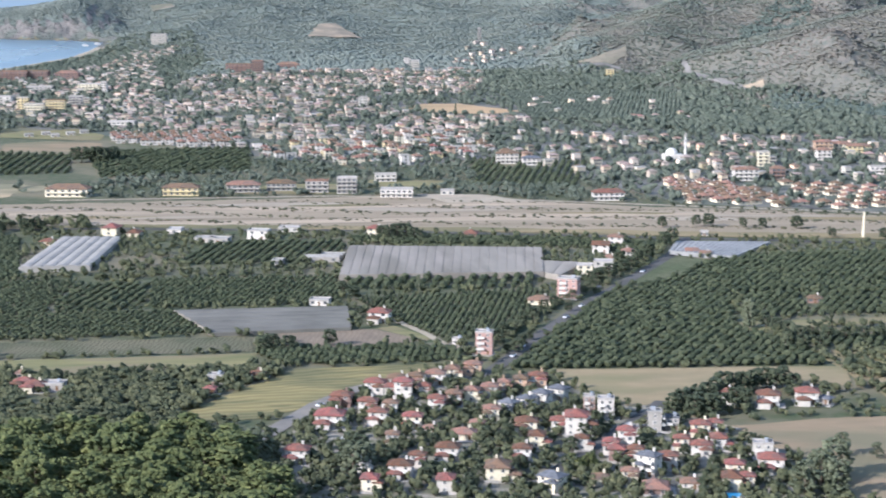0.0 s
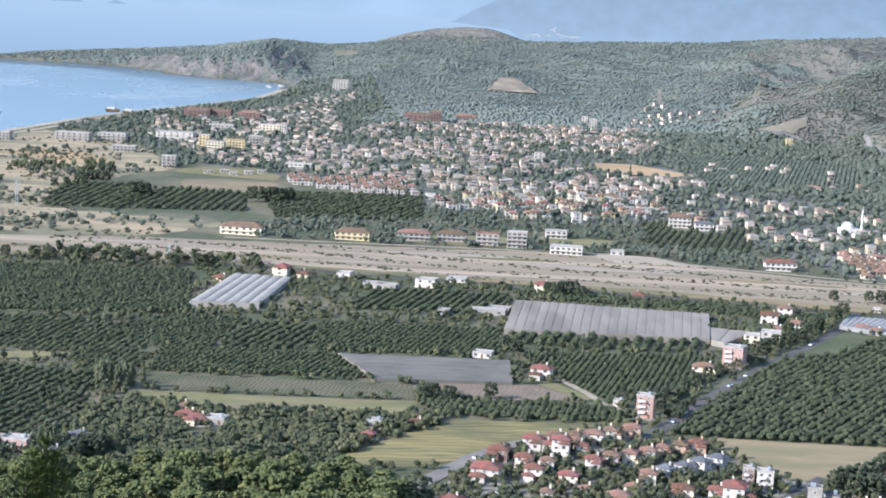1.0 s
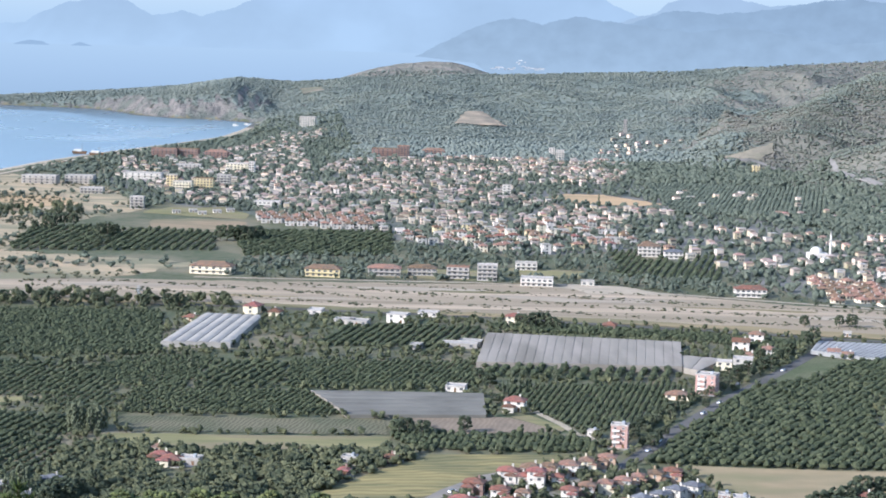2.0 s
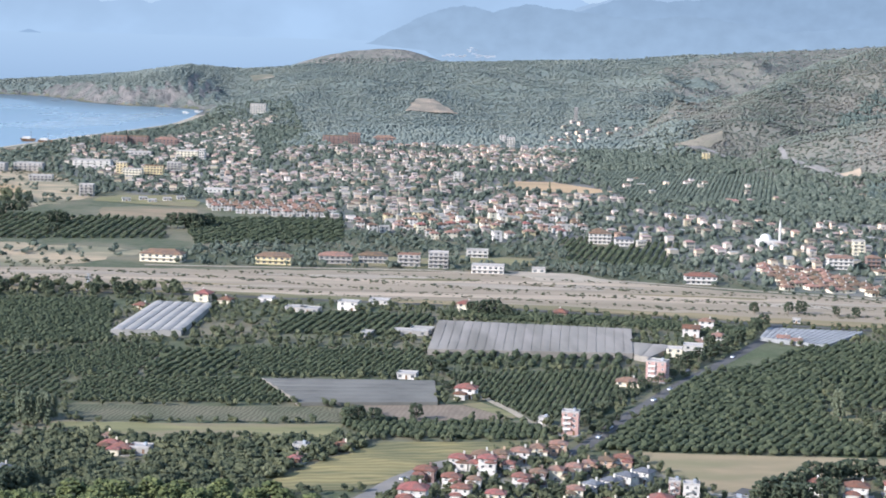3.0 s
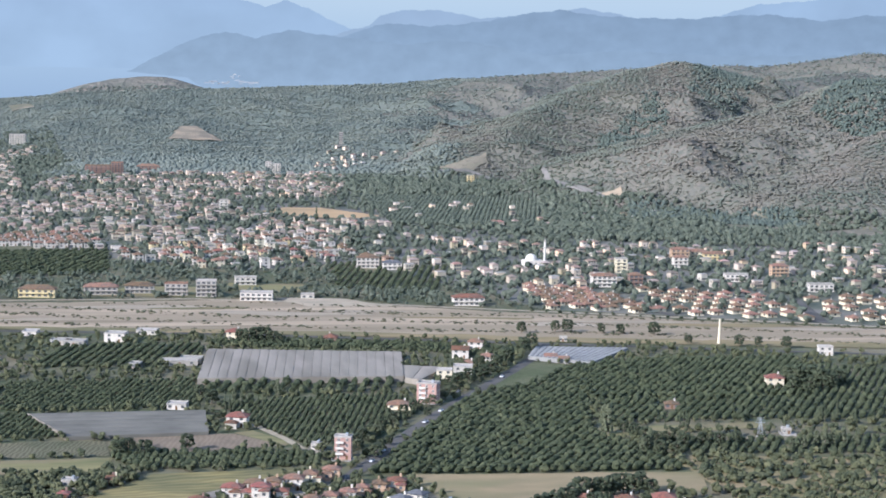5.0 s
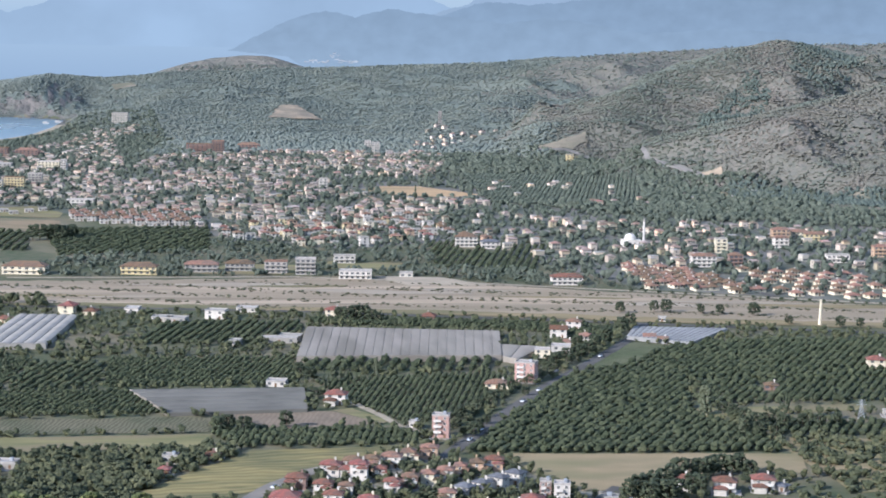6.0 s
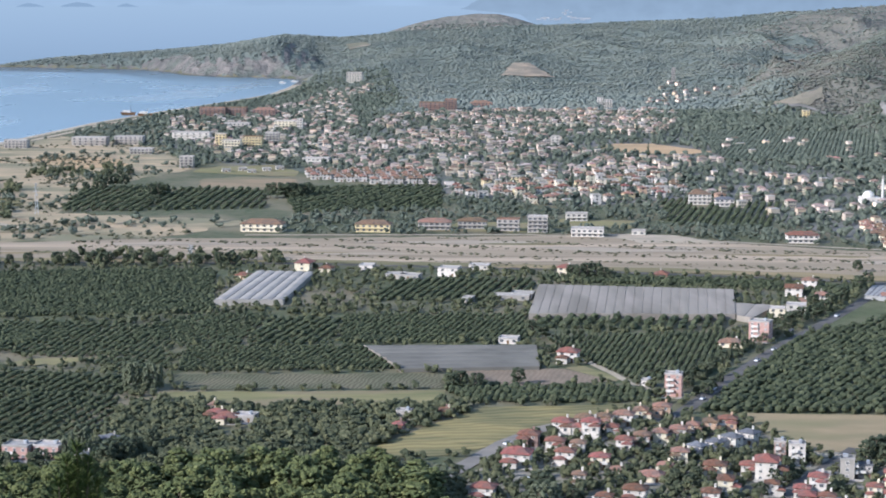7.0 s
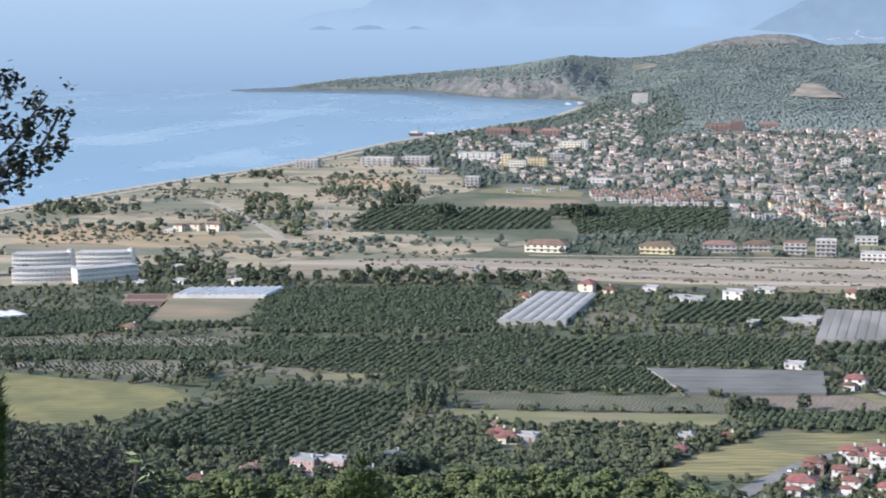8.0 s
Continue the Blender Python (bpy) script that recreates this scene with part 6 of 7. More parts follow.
    for x, y, turn, z0 in spots:
        w, d, h = rng.uniform(2.6, 4.4), rng.uniform(2.4, 3.4), rng.choice([2.8, 5.0, 5.0, 5.4, 5.8])
        c, s = math.cos(radians(turn)), math.sin(radians(turn))
        flat = rng.random() < 0.25
        items = [(bw * (w, d, h), bt, 0), ((bw * (w * 1.03, d * 1.03, 0.5) + (0, 0, h)) if flat else (rv * (w * 1.16, d * 1.2, d * 0.48) + (0, 0, h - 0.05)), bt if flat else rt, 3 if flat else 1)]
        for f in range(int(h // 2.8)):
            for px in (-0.55, 0.0, 0.55):
                items.append((bw * (0.75, 0.06, 1.4) + (px * w, -d - 0.03, f * 2.8 + 0.9), bt, 2))
            items.append((bw * (0.06, 0.7, 1.4) + (-w - 0.03, 0, f * 2.8 + 0.9), bt, 2))
        for v, t, m in items:
            p = np.stack([v[:, 0] * c - v[:, 1] * s + x, v[:, 0] * s + v[:, 1] * c + y, v[:, 2] + z0], -1)
            vs.append(p)
            ts.append(t + k)
            ms.append(np.full(len(t), m))
            k += len(v)
        SPOTS.append((x, y, w * 1.1))
    v = np.concatenate(vs)
    return tagged(new(name, raw_mesh(name, v, np.concatenate(ts), [M["far_wall"], M["far_roof"], M["glass"], M["flat_roof"]], np.concatenate(ms))), label, "houses", kind="stuff")


spots = []
for poly, turn, step, drop in ((TOWN_MID, 8, (13, 16), 0.28), (TOWN_FAR, 12, (13, 17), 0.26), (TOWN_BEACH, -5, (17, 22), 0.36), (TOWN_VALLEY, 25, (18, 34), 0.5), (TOWN_EDGE, 12, (30, 38), 0.6), (TOWN_NEAR, 10, (17, 22), 0.5)):
    for x, y in fill_points(poly, turn, step, drop, trng):
        gap = math.sin(x * 0.031 + 1.7 * math.sin(y * 0.017)) + math.sin(y * 0.027 + x * 0.013)
        if gap < -0.9 and poly is not TOWN_BEACH and poly is not TOWN_VALLEY:
            continue
        ok = clear_spot(x, y, 7) and not any(inside(np.array([(x, y)]), q)[0] for q in TAKEN)
        if ok:
            spots.append((x, y, turn + trng.choice((0, 0, 90, 4))))
            SPOTS.append((x, y, 6))
zs = height(np.array([s[0] for s in spots]), np.array([s[1] for s in spots]))
far_houses("distant_houses", [(*s, z) for s, z in zip(spots, zs) if -0.5 < z < 26], "dense white and cream houses with brown roofs")
sheet("town_ground", [(-350, 2240), (-230, 1960), (-150, 1880), (-20, 1700), (113, 1580), (206, 1650), (250, 1530), (311, 1340), (520, 1250), (700, 1190), (800, 1700), (640, 2250), (420, 2700), (300, 2740), (100, 2780), (-60, 2900), (-200, 3300), (-300, 2950)],
      0.06, "town_soil", "paved yards and gardens of the town", "town ground", take=False)


# ---------------------------------------------------------------- trees and shrubs
def free(pts, margin=1.0, taken=True):
    """Keeps the places that lie in no field, road or building."""
    keep = np.ones(len(pts), bool)
    if taken:
        for q in TAKEN:
            keep &= ~inside(pts, q)
    for x, y, r in SPOTS:
        keep &= (pts[:, 0] - x) ** 2 + (pts[:, 1] - y) ** 2 > (r * margin) ** 2
    return pts[keep]


def leafy(name, pts, radius, tall, material, label, sub=1, extra=3, spread=0.25, lift=0.35, kind="stuff", category="trees", trunk=False):
    """Many crowns of uneven clumps standing on the ground, as one stuff: extra says how many small clumps break up each crown."""
    n = len(pts)
    if not n:
        return None
    z = height(pts[:, 0], pts[:, 1])
    size = RNG.uniform(1 - spread, 1 + spread, n)
    r, h = radius * size, tall * size * RNG.uniform(0.8, 1.25, n)
    c = np.stack([pts[:, 0], pts[:, 1], z + h * (0.48 + lift * 0.2)], -1)
    core = 0.78 if extra > 2 else 0.95
    out = [lumps(c, np.stack([r * core, r * core, h * 0.5 * core], -1), sub, 0.28)]
    for _ in range(extra):
        a, f = RNG.uniform(0, 6.283, n), RNG.uniform(0.45, 0.85, n)
        off = np.stack([np.cos(a) * r * f, np.sin(a) * r * f, RNG.uniform(-0.25, 0.45, n) * h], -1)
        q = r * RNG.uniform(0.28, 0.52, n)
        out.append(lumps(c + off, np.stack([q, q, q * 0.85], -1), 1, 0.35))
    v, t = joined(out)
    mats = [M[material]]
    idx = None
    if trunk:
        bw = np.array([(math.cos(k * 2.09), math.sin(k * 2.09), 0) for k in range(3)] + [(0.5 * math.cos(k * 2.09), 0.5 * math.sin(k * 2.09), 1) for k in range(3)])
        bt = np.array([(0, 1, 4), (0, 4, 3), (1, 2, 5), (1, 5, 4), (2, 0, 3), (2, 3, 5)])
        p = bw[None] * np.stack([r * 0.1, r * 0.1, h * 0.5], -1)[:, None] + np.stack([pts[:, 0], pts[:, 1], z], -1)[:, None]
        tt = bt[None] + (np.arange(n) * 6)[:, None, None] + len(v)
        idx = np.concatenate([np.zeros(len(t), int), np.ones(n * 6, int)])
        v, t = np.concatenate([v, p.reshape(-1, 3)]), np.concatenate([t, tt.reshape(-1, 3)])
        mats.append(M["bark"])
    return tagged(new(name, raw_mesh(name, v, t, mats, idx, extra == 0)), label, category, kind=kind)


def orchard(poly, turn, rows, along, radius, tall, label, gap=0.04, sub=1, extra=1, material="orchard_leaf"):
    """Citrus trees in straight rows. turn: the rows' direction, clockwise from +y."""
    xs, ys = [p[0] for p in poly], [p[1] for p in poly]
    cx, cy = sum(xs) / len(xs), sum(ys) / len(ys)
    n = int(max(max(xs) - min(xs), max(ys) - min(ys)) / min(rows, along)) + 2
    i, j = np.meshgrid(np.arange(-n, n), np.arange(-n, n), indexing="ij")
    u, v = i.ravel() * rows, j.ravel() * along
    u, v = u + RNG.normal(0, 0.2, u.shape), v + RNG.normal(0, 0.35, u.shape)
    c, s = math.cos(radians(turn)), math.sin(radians(turn))
    pts = np.stack([cx + u * c + v * s, cy - u * s + v * c], -1)
    pts = pts[inside(pts, poly) & (RNG.random(len(pts)) > gap)]
    TAKEN_BLOCKS.append(list(poly))
    return leafy("orchard_trees", free(pts), radius, tall, material, label, sub, extra, 0.16, 0.1)


TAKEN_BLOCKS = []
CITRUS = "dark green citrus trees in straight rows"
orchard([(-262, 792), (-232, 862), (-151, 840), (-138, 807), (-135, 757), (-200, 745), (-255, 758)], 12, 5.0, 2.6, 1.5, 2.3, CITRUS)
orchard([(-240, 872), (-212, 898), (-152, 884), (-146, 845), (-188, 840), (-232, 866)], 12, 5.0, 2.6, 1.5, 2.3, CITRUS)
orchard([(-271, 1032), (-171, 1024), (-146, 985), (-134, 905), (-155, 900), (-200, 935), (-243, 950)], 7, 4.2, 3.4, 1.52, 2.2, CITRUS, 0.08)
orchard([(-303, 1208), (-152, 1224), (-132, 1062), (-275, 1047)], 7, 3.4, 3.0, 1.50, 2.6, CITRUS)
orchard([(-455, 1078), (-323, 1140), (-280, 1066), (-413, 1012)], 12, 3.3, 3.0, 1.50, 2.6, CITRUS)
orchard([(-415, 978), (-212, 1000), (-217, 966), (-400, 946)], 100, 3.3, 2.4, 1.44, 2.5, CITRUS)
orchard([(-105, 987), (-98, 1046), (-60, 1041), (-59, 971), (-102, 963)], 13, 5.2, 3.0, 1.73, 2.6, CITRUS)
orchard([(-45, 1107), (-30, 1190), (57, 1185), (46, 1107)], 13, 5.2, 3.0, 1.73, 2.6, CITRUS)
orchard([(-134, 960), (-44, 965), (-25, 906), (-130, 899)], 13, 3.4, 2.7, 1.25, 2.1, CITRUS)
orchard([(-172, 1008), (-141, 1055), (-100, 1055), (-108, 960), (-134, 962)], 13, 3.4, 2.7, 1.32, 2.2, CITRUS, 0.06)
orchard([(-58, 1055), (44, 1060), (44, 978), (-55, 972)], 13, 3.3, 2.7, 1.32, 2.2, CITRUS)
orchard([(46, 1062), (157, 1060), (150, 1012), (50, 1015)], 13, 6.3, 5.3, 2.30, 3.7, "large dark green round trees in rows", 0.06)
orchard([(52, 985), (150, 1010), (165, 975), (128, 899), (88, 880), (70, 930)], 13, 3.2, 2.6, 1.32, 2.2, CITRUS)
orchard([(0, 892), (11, 867), (95, 862), (92, 833), (15, 832), (0, 850)], 100, 3.8, 3.2, 1.75, 2.9, "dark green fruit trees in rows beside a field")
orchard([(112, 815), (153, 915), (187, 989), (225, 1028), (236, 1038), (275, 1098), (293, 1108), (421, 1114), (376, 991), (254, 983), (234, 894), (254, 852), (255, 810), (134, 813)], 28, 4.3, 3.1, 1.9, 3.0, CITRUS, 0.04)
orchard([(256, 875), (420, 872), (400, 835), (264, 845)], 28, 4.4, 3.3, 1.75, 2.9, CITRUS, 0.05)
orchard([(385, 1100), (470, 1060), (440, 920), (332, 925), (245, 918), (260, 980), (376, 989)], 28, 4.4, 3.4, 1.75, 2.8, CITRUS, 0.12)
orchard([(60, 1180), (170, 1160), (240, 1130), (262, 1160), (180, 1190), (62, 1205)], 28, 3.4, 3.0, 1.44, 2.5, CITRUS, 0.1)
for poly in ([(-409, 1007), (-268, 1033), (-276, 1003), (-401, 987)], [(-382, 941), (-267, 949), (-280, 911), (-376, 924)]):
    TAKEN.remove(poly)
    orchard(poly, 60, 4.6, 2.4, 0.8, 1.1, "small young vines in rows on bare soil", 0.05, 1, 0)
    TAKEN.append(poly)
FAR_CITRUS = "orchard trees in rows beyond the river"
orchard([(-351, 1715), (-267, 1735), (-244, 1545), (-313, 1540)], 3, 7.6, 5.1, 2.30, 3.0, FAR_CITRUS, 0.03, 1, 2)
orchard([(-263, 1715), (-167, 1715), (-151, 1568), (-240, 1549)], 3, 7.6, 5.1, 2.30, 3.0, FAR_CITRUS, 0.03, 1, 2)
orchard([(-152, 1725), (-5, 1745), (-4, 1560), (-123, 1530)], 13, 6.8, 5.1, 2.23, 3.0, FAR_CITRUS, 0.03, 1, 2)
orchard([(185, 1640), (290, 1600), (246, 1440), (175, 1465)], 13, 6.0, 5.1, 2.09, 2.7, FAR_CITRUS, 0.05, 1, 2)
orchard([(310, 2400), (540, 2379), (460, 1985), (300, 2010)], 13, 5.2, 4.6, 2.6, 3.2, FAR_CITRUS, 0.12, 1, 1, "hazed_leaf")


def scatter(poly, count):
    xs, ys = [p[0] for p in poly], [p[1] for p in poly]
    pts = np.stack([RNG.uniform(min(xs), max(xs), count * 3), RNG.uniform(min(ys), max(ys), count * 3)], -1)
    return pts[inside(pts, poly)][:count]


def outside_blocks(pts):
    keep = np.ones(len(pts), bool)
    for q in TAKEN_BLOCKS:
        keep &= ~inside(pts, q)
    return pts[keep]


PLAIN = [(-470, 900), (-300, 740), (-140, 690), (60, 560), (320, 600), (480, 850), (480, 1130), (300, 1180), (160, 1215), (-330, 1262), (-480, 1190)]
leafy("mixed_trees", outside_blocks(free(scatter(PLAIN, 12500), 0.8)), 1.7, 3.0, "tree_leaf", "mixed trees and hedges between plots", 1, 3, 0.45, trunk=True)
VILLAGE = [(40, 770), (100, 805), (170, 745), (185, 700), (240, 640), (230, 590), (20, 590), (-5, 680)]
leafy("village_trees", free(scatter(VILLAGE, 1700), 0.8), 1.5, 3.4, "tree_leaf", "garden trees and hedges between villas", 1, 5, 0.5, trunk=True)
WILD = [(-141, 828), (-78, 822), (-5, 828), (12, 815), (-34, 743), (-12, 712), (0, 690), (-70, 690), (-140, 690), (-145, 765)]
leafy("thicket", free(scatter(WILD, 1800), 0.95), 2.0, 2.8, "tree_leaf", "dense thicket of round bushes and small trees", 1, 5, 0.4)
HILLFOOT = [(-260, 755), (-140, 755), (-140, 700), (-240, 660), (-330, 690), (-400, 800), (-330, 800)]
leafy("slope_thicket", free(scatter(HILLFOOT, 1300), 0.95), 2.2, 3.6, "tree_leaf", "dense bushes at the foot of the slope", 1, 3, 0.4)
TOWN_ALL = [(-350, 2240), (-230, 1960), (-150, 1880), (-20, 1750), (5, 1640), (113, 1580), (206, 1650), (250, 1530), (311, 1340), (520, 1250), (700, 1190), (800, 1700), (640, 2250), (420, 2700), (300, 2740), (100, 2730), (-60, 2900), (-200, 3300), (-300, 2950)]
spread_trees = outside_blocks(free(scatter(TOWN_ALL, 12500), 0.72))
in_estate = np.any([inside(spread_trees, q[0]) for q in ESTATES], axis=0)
leafy("town_trees", spread_trees[~in_estate | (RNG.random(len(spread_trees)) < 0.15)], 2.3, 4.2, "hazed_leaf", "garden trees among the houses", 1, 1, 0.5)
BANK = [(-150, 1400), (60, 1404), (200, 1365), (311, 1335), (250, 1540), (206, 1650), (113, 1580), (0, 1640), (0, 1560), (-120, 1520)]
leafy("bank_trees", outside_blocks(free(scatter(BANK, 1500), 0.8)), 1.9, 3.6, "hazed_leaf", "trees and gardens on the far river bank", 1, 3, 0.6)
WOOD_EDGE = [(290, 2760), (470, 2760), (560, 2640), (560, 2350), (720, 2080), (900, 1900), (800, 1650), (640, 1780), (470, 1840), (350, 1960), (320, 2200), (310, 2500)]
leafy("wood_edge", outside_blocks(free(scatter(WOOD_EDGE, 6000), 0.8)), 2.8, 5.2, "hazed_leaf", "dark wood at the foot of the hill", 1, 2, 0.4)
FRINGE = [(-110, 2680), (60, 2790), (300, 2760), (480, 2700), (520, 2830), (330, 2990), (60, 3120), (-60, 3050)]
leafy("fringe_trees", outside_blocks(free(scatter(FRINGE, 5200), 0.8)), 2.8, 3.6, "hazed_pine", "pines and gardens between the town and the wooded ridge", 1, 0, 0.45)
BEACHWOOD = [(-350, 2240), (-230, 1960), (-340, 1780), (-420, 2100), (-470, 2400), (-400, 2700), (-330, 2950), (-270, 3200), (-250, 3600), (-120, 3600), (-60, 2950), (-100, 2500)]
leafy("beach_trees", outside_blocks(free(scatter(BEACHWOOD, 4200), 0.85)), 2.6, 4.0, "hazed_leaf", "pines and gardens round the beach hotels", 1, 1, 0.45)
SCRUB = [(-640, 1300), (-486, 1205), (-332, 1270), (-212, 1381), (-150, 1480), (-320, 1540), (-330, 1720), (-250, 1900), (-330, 2150), (-470, 2300), (-562, 1980), (-648, 1660), (-690, 1450)]
bush = scatter(SCRUB, 6500)
drift = np.sin(bush[:, 0] * 0.03 + 2 * np.sin(bush[:, 1] * 0.02)) + np.sin(bush[:, 1] * 0.035 + bush[:, 0] * 0.012)
leafy("scrub_bushes", bush[drift + RNG.normal(0, 0.5, len(bush)) > 0.6], 1.6, 1.4, "scrub_leaf", "low dry shrubs on sandy ground", 1, 3, 0.6)
bush = scatter(SCRUB, 1500)
drift = np.sin(bush[:, 0] * 0.021 + 1.5 * np.sin(bush[:, 1] * 0.016) + 2) + np.sin(bush[:, 1] * 0.03 - bush[:, 0] * 0.01)
leafy("scrub_trees", bush[drift + RNG.normal(0, 0.4, len(bush)) > 0.75], 2.6, 3.6, "hazed_leaf", "scattered dark shrubs and small trees", 1, 5, 0.5)
for outline, n in (([(-634, 1629), (-651, 1726), (-596, 1721), (-561, 1618)], 60), ([(-487, 1495), (-506, 1562), (-486, 1564), (-469, 1509)], 16), ([(-436, 1649), (-467, 1787), (-436, 1801), (-383, 1693), (-373, 1633), (-410, 1629)], 110),
                   ([(-422, 1514), (-442, 1595), (-422, 1597), (-402, 1516)], 20), ([(-361, 1490), (-379, 1576), (-365, 1569), (-347, 1491)], 22), ([(-394, 1219), (-422, 1314), (-411, 1340), (-359, 1306), (-339, 1225)], 95),
                   ([(-518, 1986), (-529, 2054), (-488, 2030), (-478, 1977)], 24), ([(-261, 1234), (-259, 1290), (-212, 1300), (-180, 1280), (-174, 1244)], 75), ([(-174, 1244), (-178, 1285), (-143, 1290), (-109, 1280), (-106, 1245)], 60),
                   ([(-406, 1793), (-406, 1872), (-335, 1867), (-324, 1801)], 70), ([(-333, 1226), (-345, 1287), (-307, 1280), (-293, 1223)], 55), ([(-336, 1838), (-352, 1925), (-318, 1898), (-306, 1813)], 34)):
    leafy("scrub_thicket", free(scatter(outline, n), 0.7, False), 2.4, 5.2, "tree_leaf", "dense grey-green thicket of trees on dry ground", 1, 5, 0.45)
RIVER = [(-330, 1271), (-80, 1262), (168, 1222), (480, 1155), (800, 1100), (620, 1215), (419, 1277), (205, 1359), (67, 1390), (-212, 1375)]
bush = scatter(RIVER, 9000)
drift = np.sin(bush[:, 1] * 0.16 + bush[:, 0] * 0.045 + 1.5 * np.sin(bush[:, 0] * 0.012))
leafy("river_bushes", bush[drift + RNG.normal(0, 0.4, len(bush)) > 0.7], 1.0, 0.7, "scrub_leaf", "small bushes along dry river channels", 1, 1, 0.6)
ROUGH = [(254, 845), (349, 828), (400, 800), (330, 742), (262, 735), (258, 800)]
leafy("rough_bushes", scatter(ROUGH, 420), 1.7, 2.2, "tree_leaf", "shrubs on rough dry ground", 1, 2, 0.5)


def slope_woods(a0, a1, r0, r1, n, radius, tall, material, label, patch=None):
    """Pines over a slope, none on cliffs; patch thins them out in drifts."""
    a = RNG.uniform(a0, a1, n)
    r = np.sqrt(RNG.uniform(r0 * r0, r1 * r1, n))
    pts = np.stack([-r * np.sin(np.radians(a)), r * np.cos(np.radians(a))], -1)
    z = height(pts[:, 0], pts[:, 1])
    dx = height(pts[:, 0] + 6, pts[:, 1]) - z
    dy = height(pts[:, 0], pts[:, 1] + 6) - z
    keep = (z > 0.7) & ((np.hypot(dx, dy) < 3.2) | (a < 2))
    keep &= ~((r > 4400) & (a < 1.5) & (a > -3))
    if patch is not None:
        w = np.sin(pts[:, 0] * 0.011 + 1.3 * np.sin(pts[:, 1] * 0.009)) + np.sin(pts[:, 1] * 0.017 + pts[:, 0] * 0.006)
        keep &= w + RNG.normal(0, 0.9, n) > patch
    return leafy("hill_woods", free(pts[keep]), radius, tall, material, label, 0, 0, 0.45)


slope_woods(-10, 14, 2900, 4400, 62000, 2.9, 2.2, "hazed_pine", "pine woods on the far ridge")
slope_woods(-27, -9, 2050, 3400, 88000, 2.5, 2.0, "hazed_scrub", "pine scrub on the brown hillside", -3.2)
slope_woods(-27, -9, 3000, 4300, 22000, 2.8, 2.2, "hazed_pine", "pine woods on the plateau", -2.4)
DENSE = [polar(-17.2, 3080), polar(-18.4, 3000), polar(-19.6, 3250), polar(-19.8, 3520), polar(-17.6, 3380)], [polar(-14.5, 2780), polar(-15.8, 2740), polar(-16.7, 2980), polar(-16.2, 3060), polar(-14.6, 2960)], \
    [polar(-20.8, 2500), polar(-23.5, 2350), polar(-24, 2550), polar(-21.6, 2620)], [polar(-15.6, 2150), polar(-21, 2080), polar(-20.5, 2180), polar(-15.5, 2300)]
# extra pines in the folds; their darker leaf tone also paints in the shade there
for outline in DENSE:
    leafy("hill_woods", scatter(outline, 1700), 2.7, 4.6, "shaded_fold_pine", "dense pines in a fold of the hillside, toned dark for shade", 0, 0, 0.4)
leafy("levee_shrubs", np.array([(300 + 9.0 * k, 1329 - 3.75 * k) for k in range(46)]), 1.6, 2.0, "dark_leaf", "row of clipped shrubs along the far embankment", 1, 3, 0.15)


# ---------------------------------------------------------------- single trees
def crown_mesh(name, clumps, mat, sub=1, jitter=0.35):
    c = np.array([q[:3] for q in clumps])
    r = np.array([[q[3], q[3], q[3] * q[4]] for q in clumps])
    v, t = lumps(c, r, sub, jitter)
    return raw_mesh(name, v, t, [M[mat]])


def limbs_mesh(h, n, spread, mat, thick):
    bm = bmesh.new()
    tube(bm, (0, 0, -0.3), (0.1, 0.05, h * 0.5), thick, thick * 0.6, 7)
    tube(bm, (0.1, 0.05, h * 0.5), (0, 0, h * 0.85), thick * 0.6, thick * 0.15, 6)
    for k in range(n):
        a = k * 2.4 + 0.4
        z = h * (0.35 + 0.4 * k / n)
        tube(bm, (0.05, 0.03, z), (math.cos(a) * spread, math.sin(a) * spread, z + h * 0.16), thick * 0.35, thick * 0.1, 5)
    return bm_mesh("trunk", bm, M[mat])


def make_tree(kind, seed):
    """A model tree at the origin: trunk with limbs, and a crown of many clumps with gaps."""
    r = random.Random(seed)
    clumps = []
    if kind == "pine":
        h = 11
        for k in range(200):
            z = r.uniform(0.28, 1.0)
            reach = 5.0 * (1 - ((z - 0.42) / 0.62) ** 2) ** 0.5 if z > 0.42 else 3.0
            a, f = r.uniform(0, 6.283), r.uniform(0.25, 1.0) ** 0.6
            clumps.append((math.cos(a) * reach * f, math.sin(a) * reach * f, z * h, r.uniform(0.42, 0.9), 0.7))
        trunk, leaf, words = limbs_mesh(h, 6, 2.4, "bark", 0.3), "pine_leaf", "yellow-green pine with uneven crown"
    elif kind == "broad":
        h = 9
        for k in range(70):
            z = r.uniform(0.25, 0.98)
            reach = 3.6 * max(0.1, 1 - ((z - 0.55) / 0.5) ** 2) ** 0.5
            a, f = r.uniform(0, 6.283), r.uniform(0.3, 1.0) ** 0.5
            clumps.append((math.cos(a) * reach * f, math.sin(a) * reach * f, z * h, r.uniform(0.5, 1.05), 0.8))
        trunk, leaf, words = limbs_mesh(h, 5, 2.2, "bark", 0.28), "dark_leaf", "dark green leafy tree"
    elif kind == "grey":
        h = 11
        for k in range(110):
            z = r.uniform(0.22, 1.0)
            reach = 4.4 * max(0.1, 1 - ((z - 0.5) / 0.56) ** 2) ** 0.5
            a, f = r.uniform(0, 6.283), r.uniform(0.25, 1.0) ** 0.6
            clumps.append((math.cos(a) * reach * f, math.sin(a) * reach * f, z * h, r.uniform(0.4, 0.95), 0.8))
